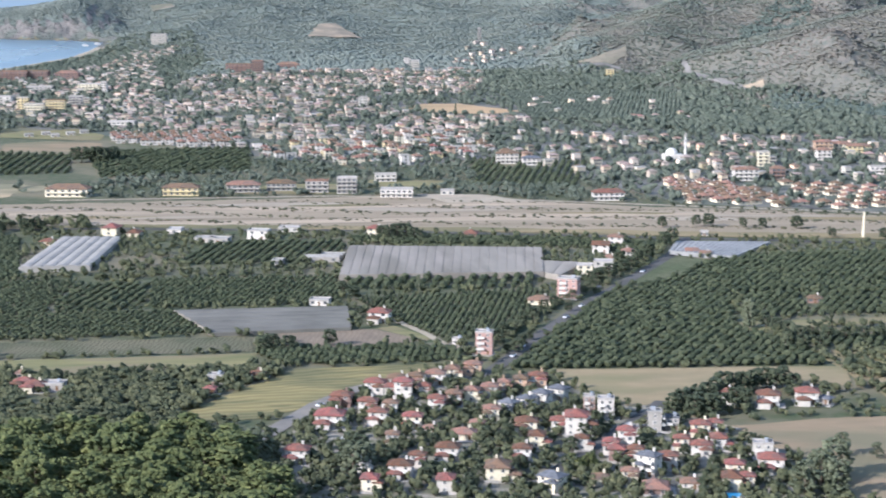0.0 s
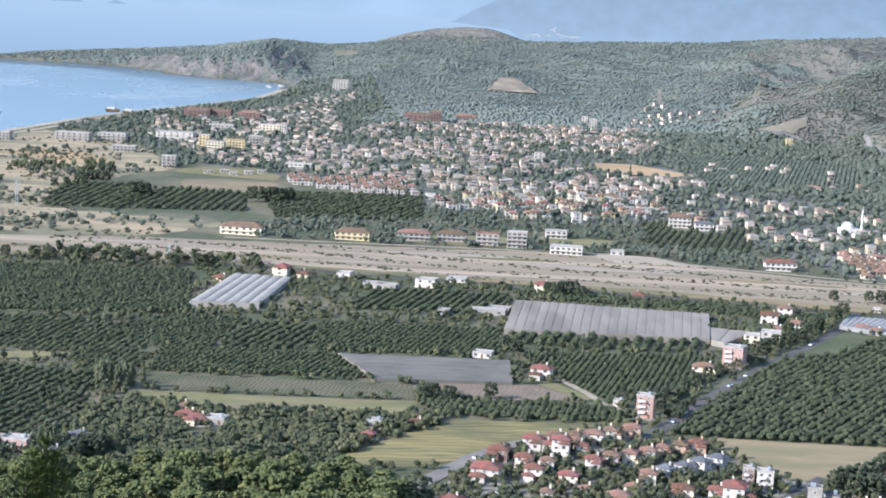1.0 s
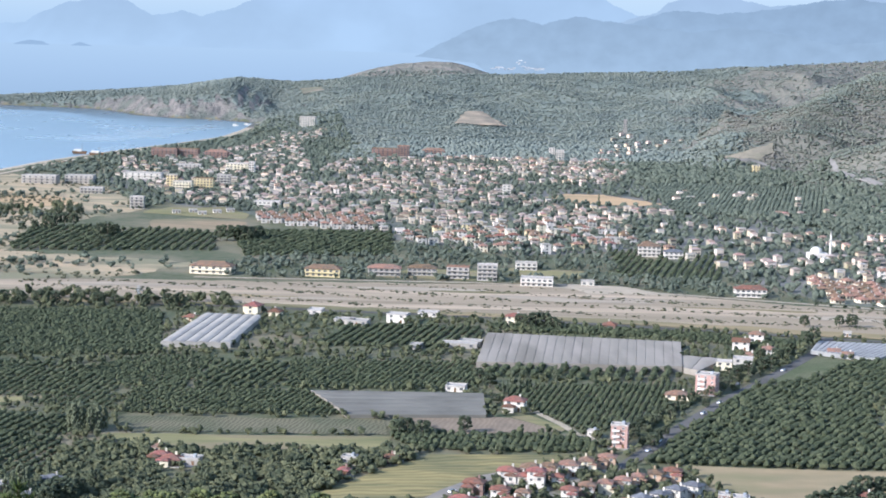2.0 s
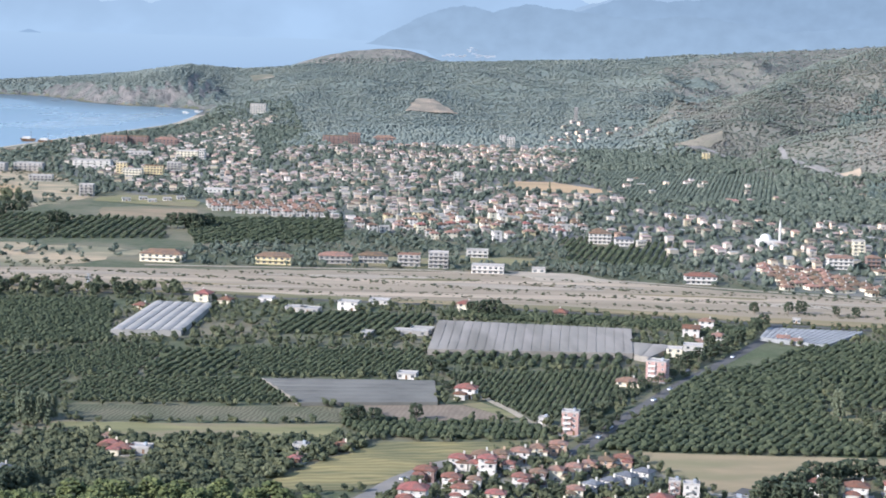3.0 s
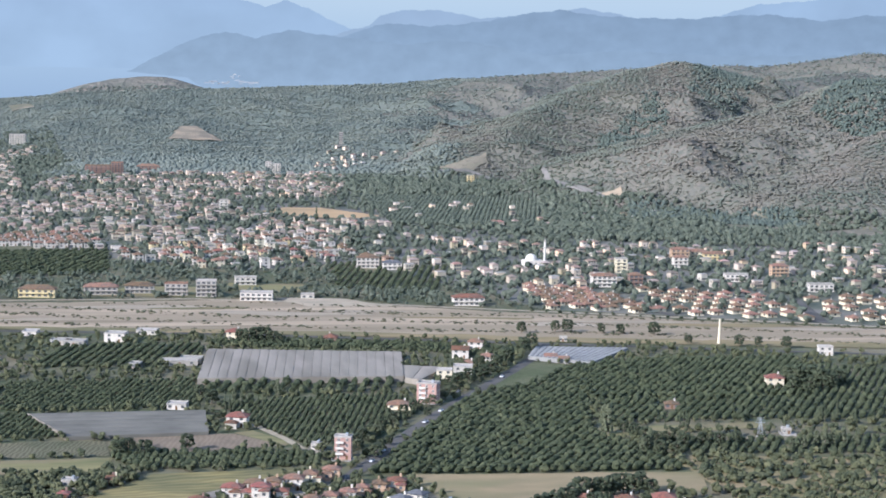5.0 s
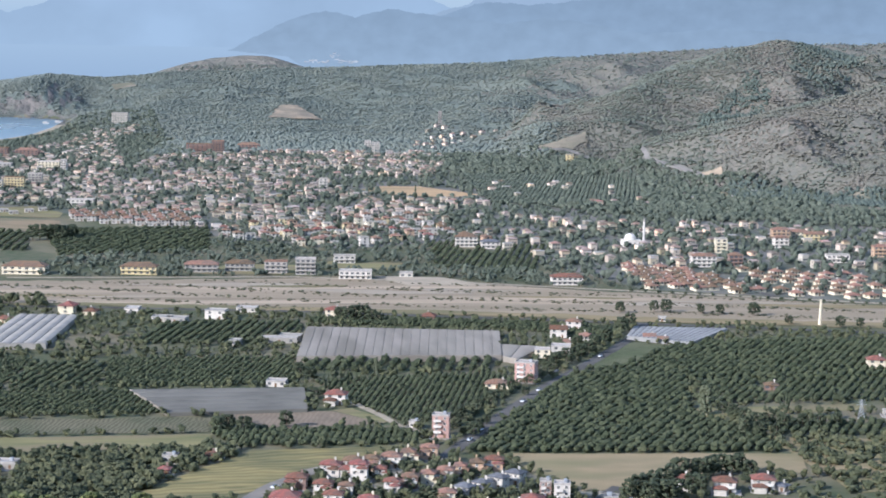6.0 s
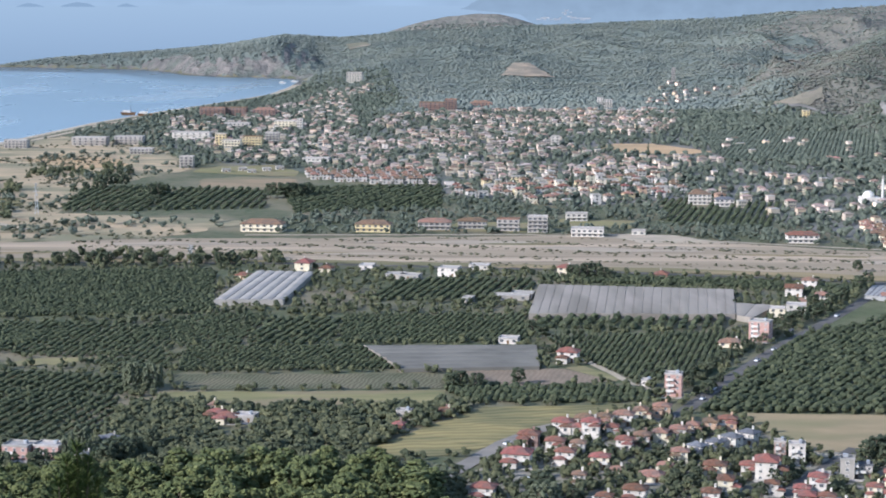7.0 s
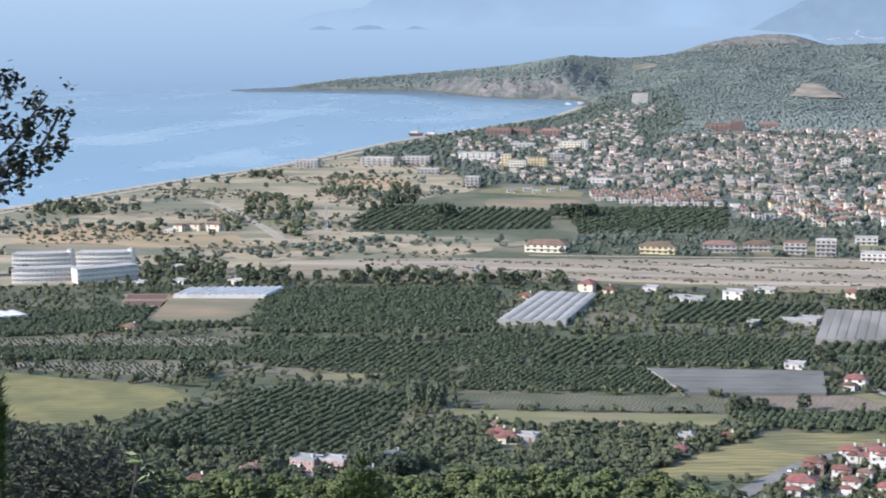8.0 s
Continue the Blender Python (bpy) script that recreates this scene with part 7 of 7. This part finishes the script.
        trunk, leaf, words = limbs_mesh(h, 6, 2.6, "bark", 0.28), "poplar_leaf", "grey-green spreading tree with an open crown"
    elif kind == "poplar":
        h = 13
        for k in range(64):
            z = r.uniform(0.12, 1.0)
            reach = 2.5 * (1 - abs(z - 0.45) / 0.75)
            a, f = r.uniform(0, 6.283), r.uniform(0.2, 1.0)
            clumps.append((math.cos(a) * reach * f, math.sin(a) * reach * f, z * h, r.uniform(0.45, 0.9), 1.25))
        trunk, leaf, words = limbs_mesh(h, 4, 0.9, "pale_bark", 0.24), "poplar_leaf", "tall grey-green poplar"
    else:
        h = 10
        for k in range(30):
            z = r.uniform(0.06, 1.0)
            reach = 0.85 * (1.05 - z)
            a = r.uniform(0, 6.283)
            clumps.append((math.cos(a) * reach * 0.6, math.sin(a) * reach * 0.6, z * h, r.uniform(0.3, 0.55) * (1.3 - z * 0.7), 1.8))
        trunk, leaf, words = limbs_mesh(h, 2, 0.3, "bark", 0.18), "dark_leaf", "slim dark cypress"
    return h, trunk, crown_mesh("crown", clumps, leaf), words


MODELS = {k: [make_tree(k, s) for s in range(n)] for k, n in (("pine", 6), ("broad", 5), ("grey", 3), ("poplar", 3), ("cypress", 3))}
NAMES = {"pine": "pine_tree", "broad": "broadleaf_tree", "grey": "spreading_tree", "poplar": "poplar_tree", "cypress": "cypress_tree"}
tree_rng = random.Random(21)


def tree(kind, x, y, h, where, group=""):
    base, trunk, crown, words = tree_rng.choice(MODELS[kind])
    s = h / base
    z = float(height(np.array([float(x)]), np.array([float(y)]))[0])
    root = empty(NAMES[kind], pose(x, y, z, 0, 0, tree_rng.uniform(0, 360)), words + " " + where, "tree", group or NAMES[kind] + "s")
    root.scale = (s * tree_rng.uniform(0.9, 1.15), s * tree_rng.uniform(0.9, 1.15), s)
    part("trunk", trunk, None, root)
    part("crown", crown, None, root)
    return root


PINES = [(-230, 660), (-190, 685), (-140, 698), (-90, 702), (-40, 704), (-20, 694), (-5, 665), (5, 635), (12, 590), (-70, 570), (-210, 620)]
pts = free(scatter(PINES, 2600), 0.9)
keep = []
for p in pts:
    if all((p[0] - q[0]) ** 2 + (p[1] - q[1]) ** 2 > 52 for q in keep):
        keep.append(p)
keep.sort(key=lambda q: q[0] ** 2 + q[1] ** 2)
NEAR_PINES = 240
for p in keep[:NEAR_PINES]:
    tree("pine", p[0], p[1], tree_rng.uniform(9, 15), "in the wood below the viewpoint", "pines of the near wood")
rest = np.array(keep[NEAR_PINES:])
if len(rest):
    leafy("wood_trees", rest, 3.0, 6.4, "pine_leaf", "pines of the near wood", 1, 12, 0.25, trunk=True)


def here(kind, group, where, *places):
    for x, y, h in places:
        tree(kind, x, y, h, where, group)


here("poplar", "poplars beside a field", "beside a grass field", (-148, 858, 13), (-145, 854, 14), (-142, 855, 13), (-138, 854, 12), (-135, 855, 13), (-132, 858, 11), (-144, 863, 13), (-138, 863, 12))
here("broad", "trees by the greenhouse plot", "beside a tilled plot", (34, 872, 8), (3, 860, 8), (7, 870, 7), (14, 860, 8))
here("broad", "trees on the river bank", "on the near river bank", (269, 1225, 8), (293, 1229, 8), (301, 1228, 9), (323, 1222, 7), (335, 1218, 7), (357, 1212, 9), (369, 1174, 6), (399, 1161, 8), (412, 1160, 7), (428, 1152, 8))
here("broad", "grove by the river road", "in a grove beside the river road", (80, 1201, 8), (85, 1196, 9), (90, 1196, 10), (96, 1196, 10), (100, 1192, 8), (104, 1187, 6))
here("broad", "avenue trees", "along the avenue", (113, 873, 7), (118, 888, 6), (124, 899, 6), (131, 915, 6), (138, 927, 6), (147, 947, 6), (154, 959, 6), (165, 987, 7), (170, 997, 7), (190, 1029, 8), (198, 1038, 9), (184, 1020, 8))
here("broad", "avenue trees", "along the avenue", (210, 1056, 8), (223, 1084, 9), (234, 1104, 10), (253, 1145, 10), (263, 1167, 9), (213, 1084, 9), (216, 1065, 8))
here("broad", "avenue trees", "along the avenue", (119, 848, 7), (124, 863, 6), (129, 875, 5), (159, 944, 5))
hedge_rng = random.Random(8)
for (ax, ay), (bx, by) in zip([(112, 850), (131, 893), (168, 968)], [(131, 893), (168, 968), (190, 1010)]):
    for k in range(7):
        f = (k + hedge_rng.uniform(0.2, 0.8)) / 7
        here("grey", "avenue shrubs", "along the avenue", (ax + (bx - ax) * f - hedge_rng.uniform(6, 9), ay + (by - ay) * f, hedge_rng.uniform(3.2, 6.0)))
here("cypress", "cypresses by the clearing", "beside a grassy clearing", (273, 902, 8), (279, 897, 9), (283, 904, 11), (281, 893, 12), (285, 901, 10), (370, 918, 11), (374, 903, 11), (364, 926, 8), (361, 912, 9))
here("poplar", "poplars by the clearing", "beside a grassy clearing", (241, 893, 15), (240, 896, 14), (251, 853, 11), (244, 841, 9))
here("broad", "trees by the clearing", "beside a grassy clearing", (249, 893, 7), (251, 881, 8), (254, 872, 8), (258, 865, 7), (266, 871, 8), (269, 857, 8), (280, 863, 7), (286, 856, 8), (296, 861, 7), (252, 840, 8), (260, 839, 7), (249, 853, 8))
here("broad", "trees by the lone house", "beside a cream house among orchards", (384, 1026, 11), (385, 1017, 12), (392, 1022, 12), (393, 1011, 13), (397, 1007, 12), (400, 1003, 10), (376, 1000, 9), (383, 994, 10), (410, 1015, 10))
here("poplar", "poplars in the orchard", "among citrus rows", (-169, 1003, 13), (-110, 1016, 10), (87, 1003, 10), (63, 987, 9))
here("cypress", "trees behind the red-roofed house", "behind a red-roofed house", (57, 968, 10), (59, 962, 9), (66, 974, 11), (70, 977, 10), (74, 968, 9), (77, 974, 8))
here("broad", "trees behind the red-roofed house", "behind a red-roofed house", (51, 987, 8), (46, 1000, 8), (52, 944, 5))
here("broad", "village trees", "between the villas", (34, 683, 7.9), (37, 677, 8.6), (35, 667, 8.6), (37, 661, 7.2), (32, 672, 7.2), (30, 660, 6.5), (65, 684, 5.8), (70, 705, 5), (61, 689, 5.8), (86, 691, 6.5), (91, 686, 6.5), (95, 698, 5.8))
here("broad", "village trees", "between the villas", (84, 734, 5.8), (87, 725, 5.8), (80, 726, 5), (66, 770, 5), (54, 756, 4.3), (61, 737, 5), (67, 731, 5), (89, 641, 5.8), (93, 651, 5.8), (110, 653, 5), (116, 676, 5.8), (124, 696, 5.8))
here("broad", "village trees", "between the villas", (129, 695, 5), (141, 674, 5.8), (145, 673, 5), (158, 680, 5.8), (156, 665, 5), (163, 649, 5), (160, 631, 5.8), (173, 633, 6.5), (185, 678, 5), (114, 732, 5), (119, 727, 5), (126, 736, 5))
here("broad", "village trees", "between the villas", (46, 667, 5.8), (47, 627, 4.3), (72, 628, 6.5), (77, 642, 5.8), (58, 640, 5.8))
here("broad", "hedge trees by the pale field", "behind villas beside a pale field", (166, 728, 9), (171, 734, 9), (175, 737, 9), (179, 741, 9), (184, 744, 9), (188, 748, 10), (194, 759, 10), (199, 761, 9), (203, 762, 9), (207, 764, 9), (211, 768, 9), (215, 769, 9))
here("broad", "hedge trees by the pale field", "behind villas beside a pale field", (219, 767, 9), (223, 771, 9), (226, 766, 7), (177, 727, 9), (180, 724, 9), (173, 722, 9), (194, 737, 9), (197, 734, 8), (185, 726, 9), (225, 761, 8))
here("grey", "spreading trees by the lane", "beside the village lane", (-1, 671, 13), (33, 648, 12), (37, 655, 11))
here("grey", "trees by the brown field", "beside a bare brown field", (203, 632, 14), (195, 623, 13), (214, 660, 9), (186, 612, 12), (197, 610, 13), (226, 656, 6))
here("broad", "trees by the yellow field", "beside a yellow meadow", (-370, 924, 8), (-355, 926, 7), (-273, 916, 9), (-266, 911, 9), (-259, 906, 8), (-245, 756, 9), (-238, 752, 9), (-235, 760, 9), (-251, 756, 8), (-228, 758, 8), (-224, 764, 8))
here("poplar", "poplars by the pink guesthouse", "near a pink guesthouse", (-182, 734, 10), (-139, 757, 9), (-147, 739, 12), (-143, 734, 12), (-148, 731, 11), (-150, 727, 10))
here("broad", "trees by the pink guesthouse", "near a pink guesthouse", (-191, 743, 9), (-197, 747, 8), (-131, 722, 10), (-128, 727, 10), (-132, 717, 9), (-125, 723, 9), (-123, 734, 8), (-119, 747, 8), (-157, 714, 8), (-151, 709, 8), (-167, 709, 8), (-180, 716, 8))
# broadleaf models stand in for dark cypresses and pines, for their darker tone
here("broad", "dark trees across the river", "beside an orchard beyond the river", (-154, 1643, 13), (-148, 1643, 14), (-142, 1643, 13), (-136, 1643, 14), (-130, 1643, 13), (-125, 1652, 12), (-258, 1643, 13), (-253, 1652, 13), (-247, 1652, 12), (-318, 1721, 12), (-311, 1730, 12), (-305, 1735, 12))
here("broad", "dark trees across the river", "beside an orchard beyond the river", (-296, 1730, 12), (-122, 1661, 12))
here("broad", "scrubland trees", "on dry scrubland behind the beach", (-608, 1604, 8), (-606, 1650, 9), (-592, 1633, 9), (-569, 1635, 8), (-550, 1627, 8), (-546, 1646, 9), (-538, 1656, 9), (-478, 1598, 7), (-614, 1586, 6), (-332, 1675, 8), (-324, 1690, 9), (-311, 1705, 9))
here("broad", "scrubland trees", "on dry scrubland behind the beach", (-324, 1807, 9), (-317, 1829, 9), (-308, 1841, 8), (-249, 1577, 9), (-244, 1594, 8), (-475, 1891, 6), (-405, 1897, 7), (-376, 1870, 6), (-484, 1502, 6), (-420, 1489, 6), (-432, 1656, 7), (-387, 1698, 6))
here("broad", "hotel trees", "beside the white hotels", (-402, 1263, 7), (-395, 1269, 8), (-386, 1259, 8), (-380, 1265, 7), (-372, 1272, 9), (-360, 1267, 8), (-354, 1274, 8), (-499, 1253, 6), (-491, 1259, 7), (-431, 1260, 6), (-413, 1320, 7), (-405, 1336, 7))
here("broad", "hotel trees", "beside the white hotels", (-390, 1328, 8), (-372, 1324, 7), (-331, 1249, 8), (-322, 1244, 8), (-310, 1246, 8), (-304, 1252, 9), (-291, 1248, 7), (-279, 1249, 8), (-259, 1246, 9), (-247, 1242, 9), (-236, 1248, 9), (-224, 1244, 9))
here("broad", "hotel trees", "beside the white hotels", (-212, 1245, 8), (-197, 1242, 9), (-185, 1243, 8), (-166, 1245, 8), (-151, 1247, 9), (-144, 1252, 9))
here("poplar", "slender poplars at the orchard edge", "at the orchard edge", (333, 851, 9), (337, 850, 10), (342, 852, 9), (348, 854, 10), (356, 856, 9), (325, 846, 8), (318, 844, 8))
# pine models stand in for bright green garden trees, for their leaf colour
here("pine", "yellow-green trees in the village", "between the villas", (112, 652, 6), (118, 650, 6.5), (114, 647, 5.5))
here("cypress", "slim trees in the town", "among town houses", (220, 2064, 16), (291, 1906, 12), (32, 2250, 10), (115, 1745, 12))


pole(-332, 1522, 26)
pole(-172, 1260, 12)
pole(315, 880, 10)


pool(80, 661, -12)
pool(164, 615, 20)


def car(x, y, turn, paint, label):
    root = empty("car", pose(x, y, 0.36, 0, 0, turn), label, "car", "parked cars")
    bm = bmesh.new()
    box(bm, 0, 0, 0.3, 1.75, 4.2, 0.6, bevel=0.12)
    part("body", bm, M[paint], root)
    bm = bmesh.new()
    for v in box(bm, 0, -0.2, 0.9, 1.6, 2.3, 0.55):
        if v.co.z > 1.2:
            v.co.x *= 0.82
            v.co.y = -0.2 + (v.co.y + 0.2) * 0.7
    part("cabin", bm, M["glass"], root)
    for sx in (-1, 1):
        for sy in (-1, 1):
            bm = bmesh.new()
            tube(bm, (sx * 0.72, sy * 1.3, 0.32), (sx * 0.92, sy * 1.3, 0.32), 0.32, 0.32, 10)
            part("wheel", bm, M["tyre"], root)


for k, (x, y) in enumerate([(124, 860), (139, 894), (155, 927), (168, 956), (193, 1000), (221, 1056), (25, 754), (113, 647), (33, 699), (37, 697), (36, 704), (148, 707), (116, 839), (187, 1009)]):
    white = k % 3 != 1
    car(x, y, (-26, -26, -26, -26, -26, -28, -35, -20, 80, 75, 70, -40, -26, -28)[k], "car_white" if white else "car_dark", "white car on the road" if white else "dark blue car on the road")


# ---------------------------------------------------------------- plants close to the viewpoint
# oak leaf colour darkened to stand for twigs seen against the light
M["backlit_leaf"] = surf("backlit_leaf", (0.016, 0.018, 0.011), (0.026, 0.027, 0.016), 8.0, vary="island", amount=0.4, rough=0.5)
M["bush_leaf"] = surf("bush_leaf", (0.040, 0.041, 0.026), (0.066, 0.066, 0.045), 8.0, vary="island", amount=0.5, rough=0.75)
M["near_bark"] = surf("near_bark", (0.04, 0.034, 0.028), (0.06, 0.05, 0.04), 12.0)
M["fresh_leaf"] = surf("fresh_leaf", (0.11, 0.14, 0.05), (0.17, 0.20, 0.085), 8.0, vary="island", amount=0.3, rough=0.5)
M["needle"] = surf("needle", (0.03, 0.05, 0.012), (0.06, 0.08, 0.02), 20.0, vary="island", amount=0.4, rough=0.6)


def leaves(centres, normals_up, length, width, rng):
    """Small folded leaves: four triangles each, turned at random."""
    n = len(centres)
    base = np.array([(0, -1, 0), (0.5, -0.1, 0.12), (0, 1, 0), (-0.5, -0.1, 0.12), (0, 0, -0.05)], float)
    tris = np.array([(0, 1, 4), (1, 2, 4), (2, 3, 4), (3, 0, 4)])
    a, b, c = rng.uniform(0, 6.283, n), rng.normal(0, normals_up, n), rng.normal(0, normals_up, n)
    s = rng.uniform(0.65, 1.25, n)
    v = base[None] * np.stack([width * s, length * s, length * s], -1)[:, None] * 0.5
    x, y, z = v[..., 0], v[..., 1], v[..., 2]
    cb, sb, cc, sc, ca, sa = np.cos(b)[:, None], np.sin(b)[:, None], np.cos(c)[:, None], np.sin(c)[:, None], np.cos(a)[:, None], np.sin(a)[:, None]
    y, z = y * cb - z * sb, y * sb + z * cb
    x, z = x * cc + z * sc, -x * sc + z * cc
    x, y = x * ca - y * sa, x * sa + y * ca
    return (np.stack([x, y, z], -1) + centres[:, None]).reshape(-1, 3), (tris[None] + (np.arange(n) * 5)[:, None, None]).reshape(-1, 3)


def at_view(yaw, up, r):
    x, y = polar(yaw, r)
    return Vector((x, y, 187 + r * math.tan(radians(up))))


def near_tree():
    """An evergreen oak beside the viewpoint whose twigs hang into the view."""
    rng = np.random.default_rng(3)
    r = 9.0
    foot = Vector((*polar(27.5, r), 0))
    foot.z = float(height(np.array([foot.x]), np.array([foot.y]))[0])
    root = empty("oak_tree", Matrix.Translation(foot), "evergreen oak beside the viewpoint with hanging twigs, leaves toned dark as backlit", "tree")
    fork = at_view(27, -6.5, r)
    bm = bmesh.new()
    tube(bm, Vector((0, 0, -0.2)), fork - foot, 0.14, 0.09, 8)
    tube(bm, fork - foot, at_view(27.5, 2, r) - foot, 0.09, 0.04, 8)
    part("trunk", bm, M["bark"], root)
    twigs = [[(27, -6.5), (24, -5.6), (22, -4.75), (20.9, -4.35), (20.2, -4.05)], [(22.6, -5.0), (21.5, -4.0), (20.9, -3.1), (20.5, -2.6)], [(20.9, -4.35), (20.4, -3.6), (20.1, -3.0)],
             [(27, -6.0), (24, -4.2), (22.4, -3.2), (21.8, -2.6), (21.5, -2.0)], [(24, -4.2), (22.6, -3.6), (21.6, -3.5)], [(22.6, -5.0), (21.9, -4.95), (21.3, -4.75), (20.9, -4.85)], [(23, -5.3), (22.2, -5.2), (21.7, -5.1)]]
    spots = []
    for line in twigs:
        p = [at_view(a, e, r + 0.12 * math.sin(a * 5)) for a, e in line]
        bm = bmesh.new()
        for k, (a, b) in enumerate(zip(p, p[1:])):
            tube(bm, a - foot, b - foot, 0.008 - 0.0014 * k, 0.0066 - 0.0014 * k, 5)
        part("branch", bm, M["near_bark"], root)
        for a, b in list(zip(p, p[1:]))[1 if len(p) > 3 else 0:]:
            for f in rng.uniform(0, 1, 6):
                tuft = a.lerp(b, f) + Vector(rng.normal(0, 0.036, 3))
                for _ in range(rng.integers(7, 15)):
                    spots.append(tuft + Vector(rng.normal(0, 0.021, 3)))
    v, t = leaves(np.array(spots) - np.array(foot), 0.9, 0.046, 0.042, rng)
    part("foliage", raw_mesh("foliage", v, t, [M["backlit_leaf"]]), None, root)


near_tree()


def near_bush():
    rng = np.random.default_rng(9)
    r = 14.0
    foot = Vector((*polar(21, r), 0))
    foot.z = float(height(np.array([foot.x]), np.array([foot.y]))[0])
    root = empty("shrub", Matrix.Translation(foot), "grey-green evergreen shrub on the slope below", "shrub")
    spots = []
    for yaw, up, rx, rz in ((22.6, -13.9, 0.62, 0.50), (21.2, -14.2, 0.60, 0.50), (19.9, -14.5, 0.55, 0.48), (18.9, -15.0, 0.45, 0.50), (18.1, -15.6, 0.35, 0.45), (24.2, -13.9, 0.6, 0.6), (21.8, -15.6, 0.7, 0.6), (19.8, -16.0, 0.7, 0.6)):
        c = at_view(yaw, up, r)
        d = rng.normal(0, 1, (900, 3))
        d /= np.linalg.norm(d, axis=1)[:, None]
        d *= rng.uniform(0.55, 1.06, (900, 1)) ** 0.7
        spots.append(np.array(c) + d * (rx, 0.5, rz))
    v, t = leaves(np.concatenate(spots) - np.array(foot), 0.8, 0.085, 0.05, rng)
    part("foliage", raw_mesh("foliage", v, t, [M["bush_leaf"]]), None, root)
    bm = bmesh.new()
    for yaw, up in ((22.6, -14.6), (21.2, -15.2), (19.9, -15.6), (18.8, -16.2), (17.8, -16.8)):
        tube(bm, (0, 0, -0.1), at_view(yaw, up, r) - foot, 0.03, 0.012, 5)
    part("stems", bm, M["bark"], root)
    sprig = empty("leafy_sprig", Matrix.Translation(foot), "sprig with large pale green leaves on the slope", "sprig")
    bm = bmesh.new()
    tip = at_view(18.15, -13.5, r - 0.8) - foot
    tube(bm, (0.2, -0.2, -0.1), tip, 0.02, 0.008, 5)
    part("stem", bm, M["near_bark"], sprig)
    pts = np.array([at_view(a, e, r - 0.85) - foot for a, e in ((18.35, -13.3), (18.2, -13.42), (18.05, -13.5), (18.28, -13.55), (18.12, -13.9), (18.05, -14.05), (17.85, -14.0), (17.9, -14.15), (18.25, -14.2), (17.75, -13.85), (18.0, -13.75))])
    v, t = leaves(pts, 0.7, 0.115, 0.075, rng)
    part("leaf_cluster", raw_mesh("leaf_cluster", v, t, [M["fresh_leaf"]]), None, sprig)


near_bush()


def young_pine(yaw, up, r, shoots, label):
    """The top of a young pine: upright shoots set with long needles."""
    rng = np.random.default_rng(int(yaw * 10))
    foot = Vector((*polar(yaw, r), 0))
    foot.z = float(height(np.array([foot.x]), np.array([foot.y]))[0])
    root = empty("young_pine", Matrix.Translation(foot), label, "tree", "young pines below the viewpoint")
    v, t, k = [], [], 0
    bm = bmesh.new()
    for da, top, low in shoots:
        a, b = at_view(yaw + da * 0.6, low, r) - foot, at_view(yaw + da, top, r) - foot
        tube(bm, (0, 0, 0), a, 0.025, 0.016, 5)
        tube(bm, a, b, 0.016, 0.006, 5)
        for f in np.linspace(0, 1, 70):
            p = np.array(a.lerp(b, f))
            for _ in range(9):
                d = rng.normal(0, 1, 3)
                d[2] = abs(d[2]) + 0.5
                d = d / np.linalg.norm(d) * rng.uniform(0.05, 0.11)
                s = np.cross(d, rng.normal(0, 1, 3))
                s = s / np.linalg.norm(s) * 0.0042
                v += [p - s, p + s, p + d]
                t.append((k, k + 1, k + 2))
                k += 3
    part("stem", bm, M["bark"], root)
    part("needles", raw_mesh("needles", v, t, [M["needle"]]), None, root)


young_pine(11.3, -14.4, 10.5, [(0, -13.75, -17), (0.32, -14.15, -17), (-0.32, -14.1, -17), (0.6, -14.7, -17.5), (-0.6, -14.75, -17.5), (0.15, -14.4, -17.5)], "dark green top of a young pine on the slope below")
young_pine(22.6, -12.0, 9.0, [(0.1, -10.6, -14), (-0.35, -10.9, -14), (0.6, -10.7, -14), (-0.45, -11.8, -14.5)], "dark pine shoots on the slope below")
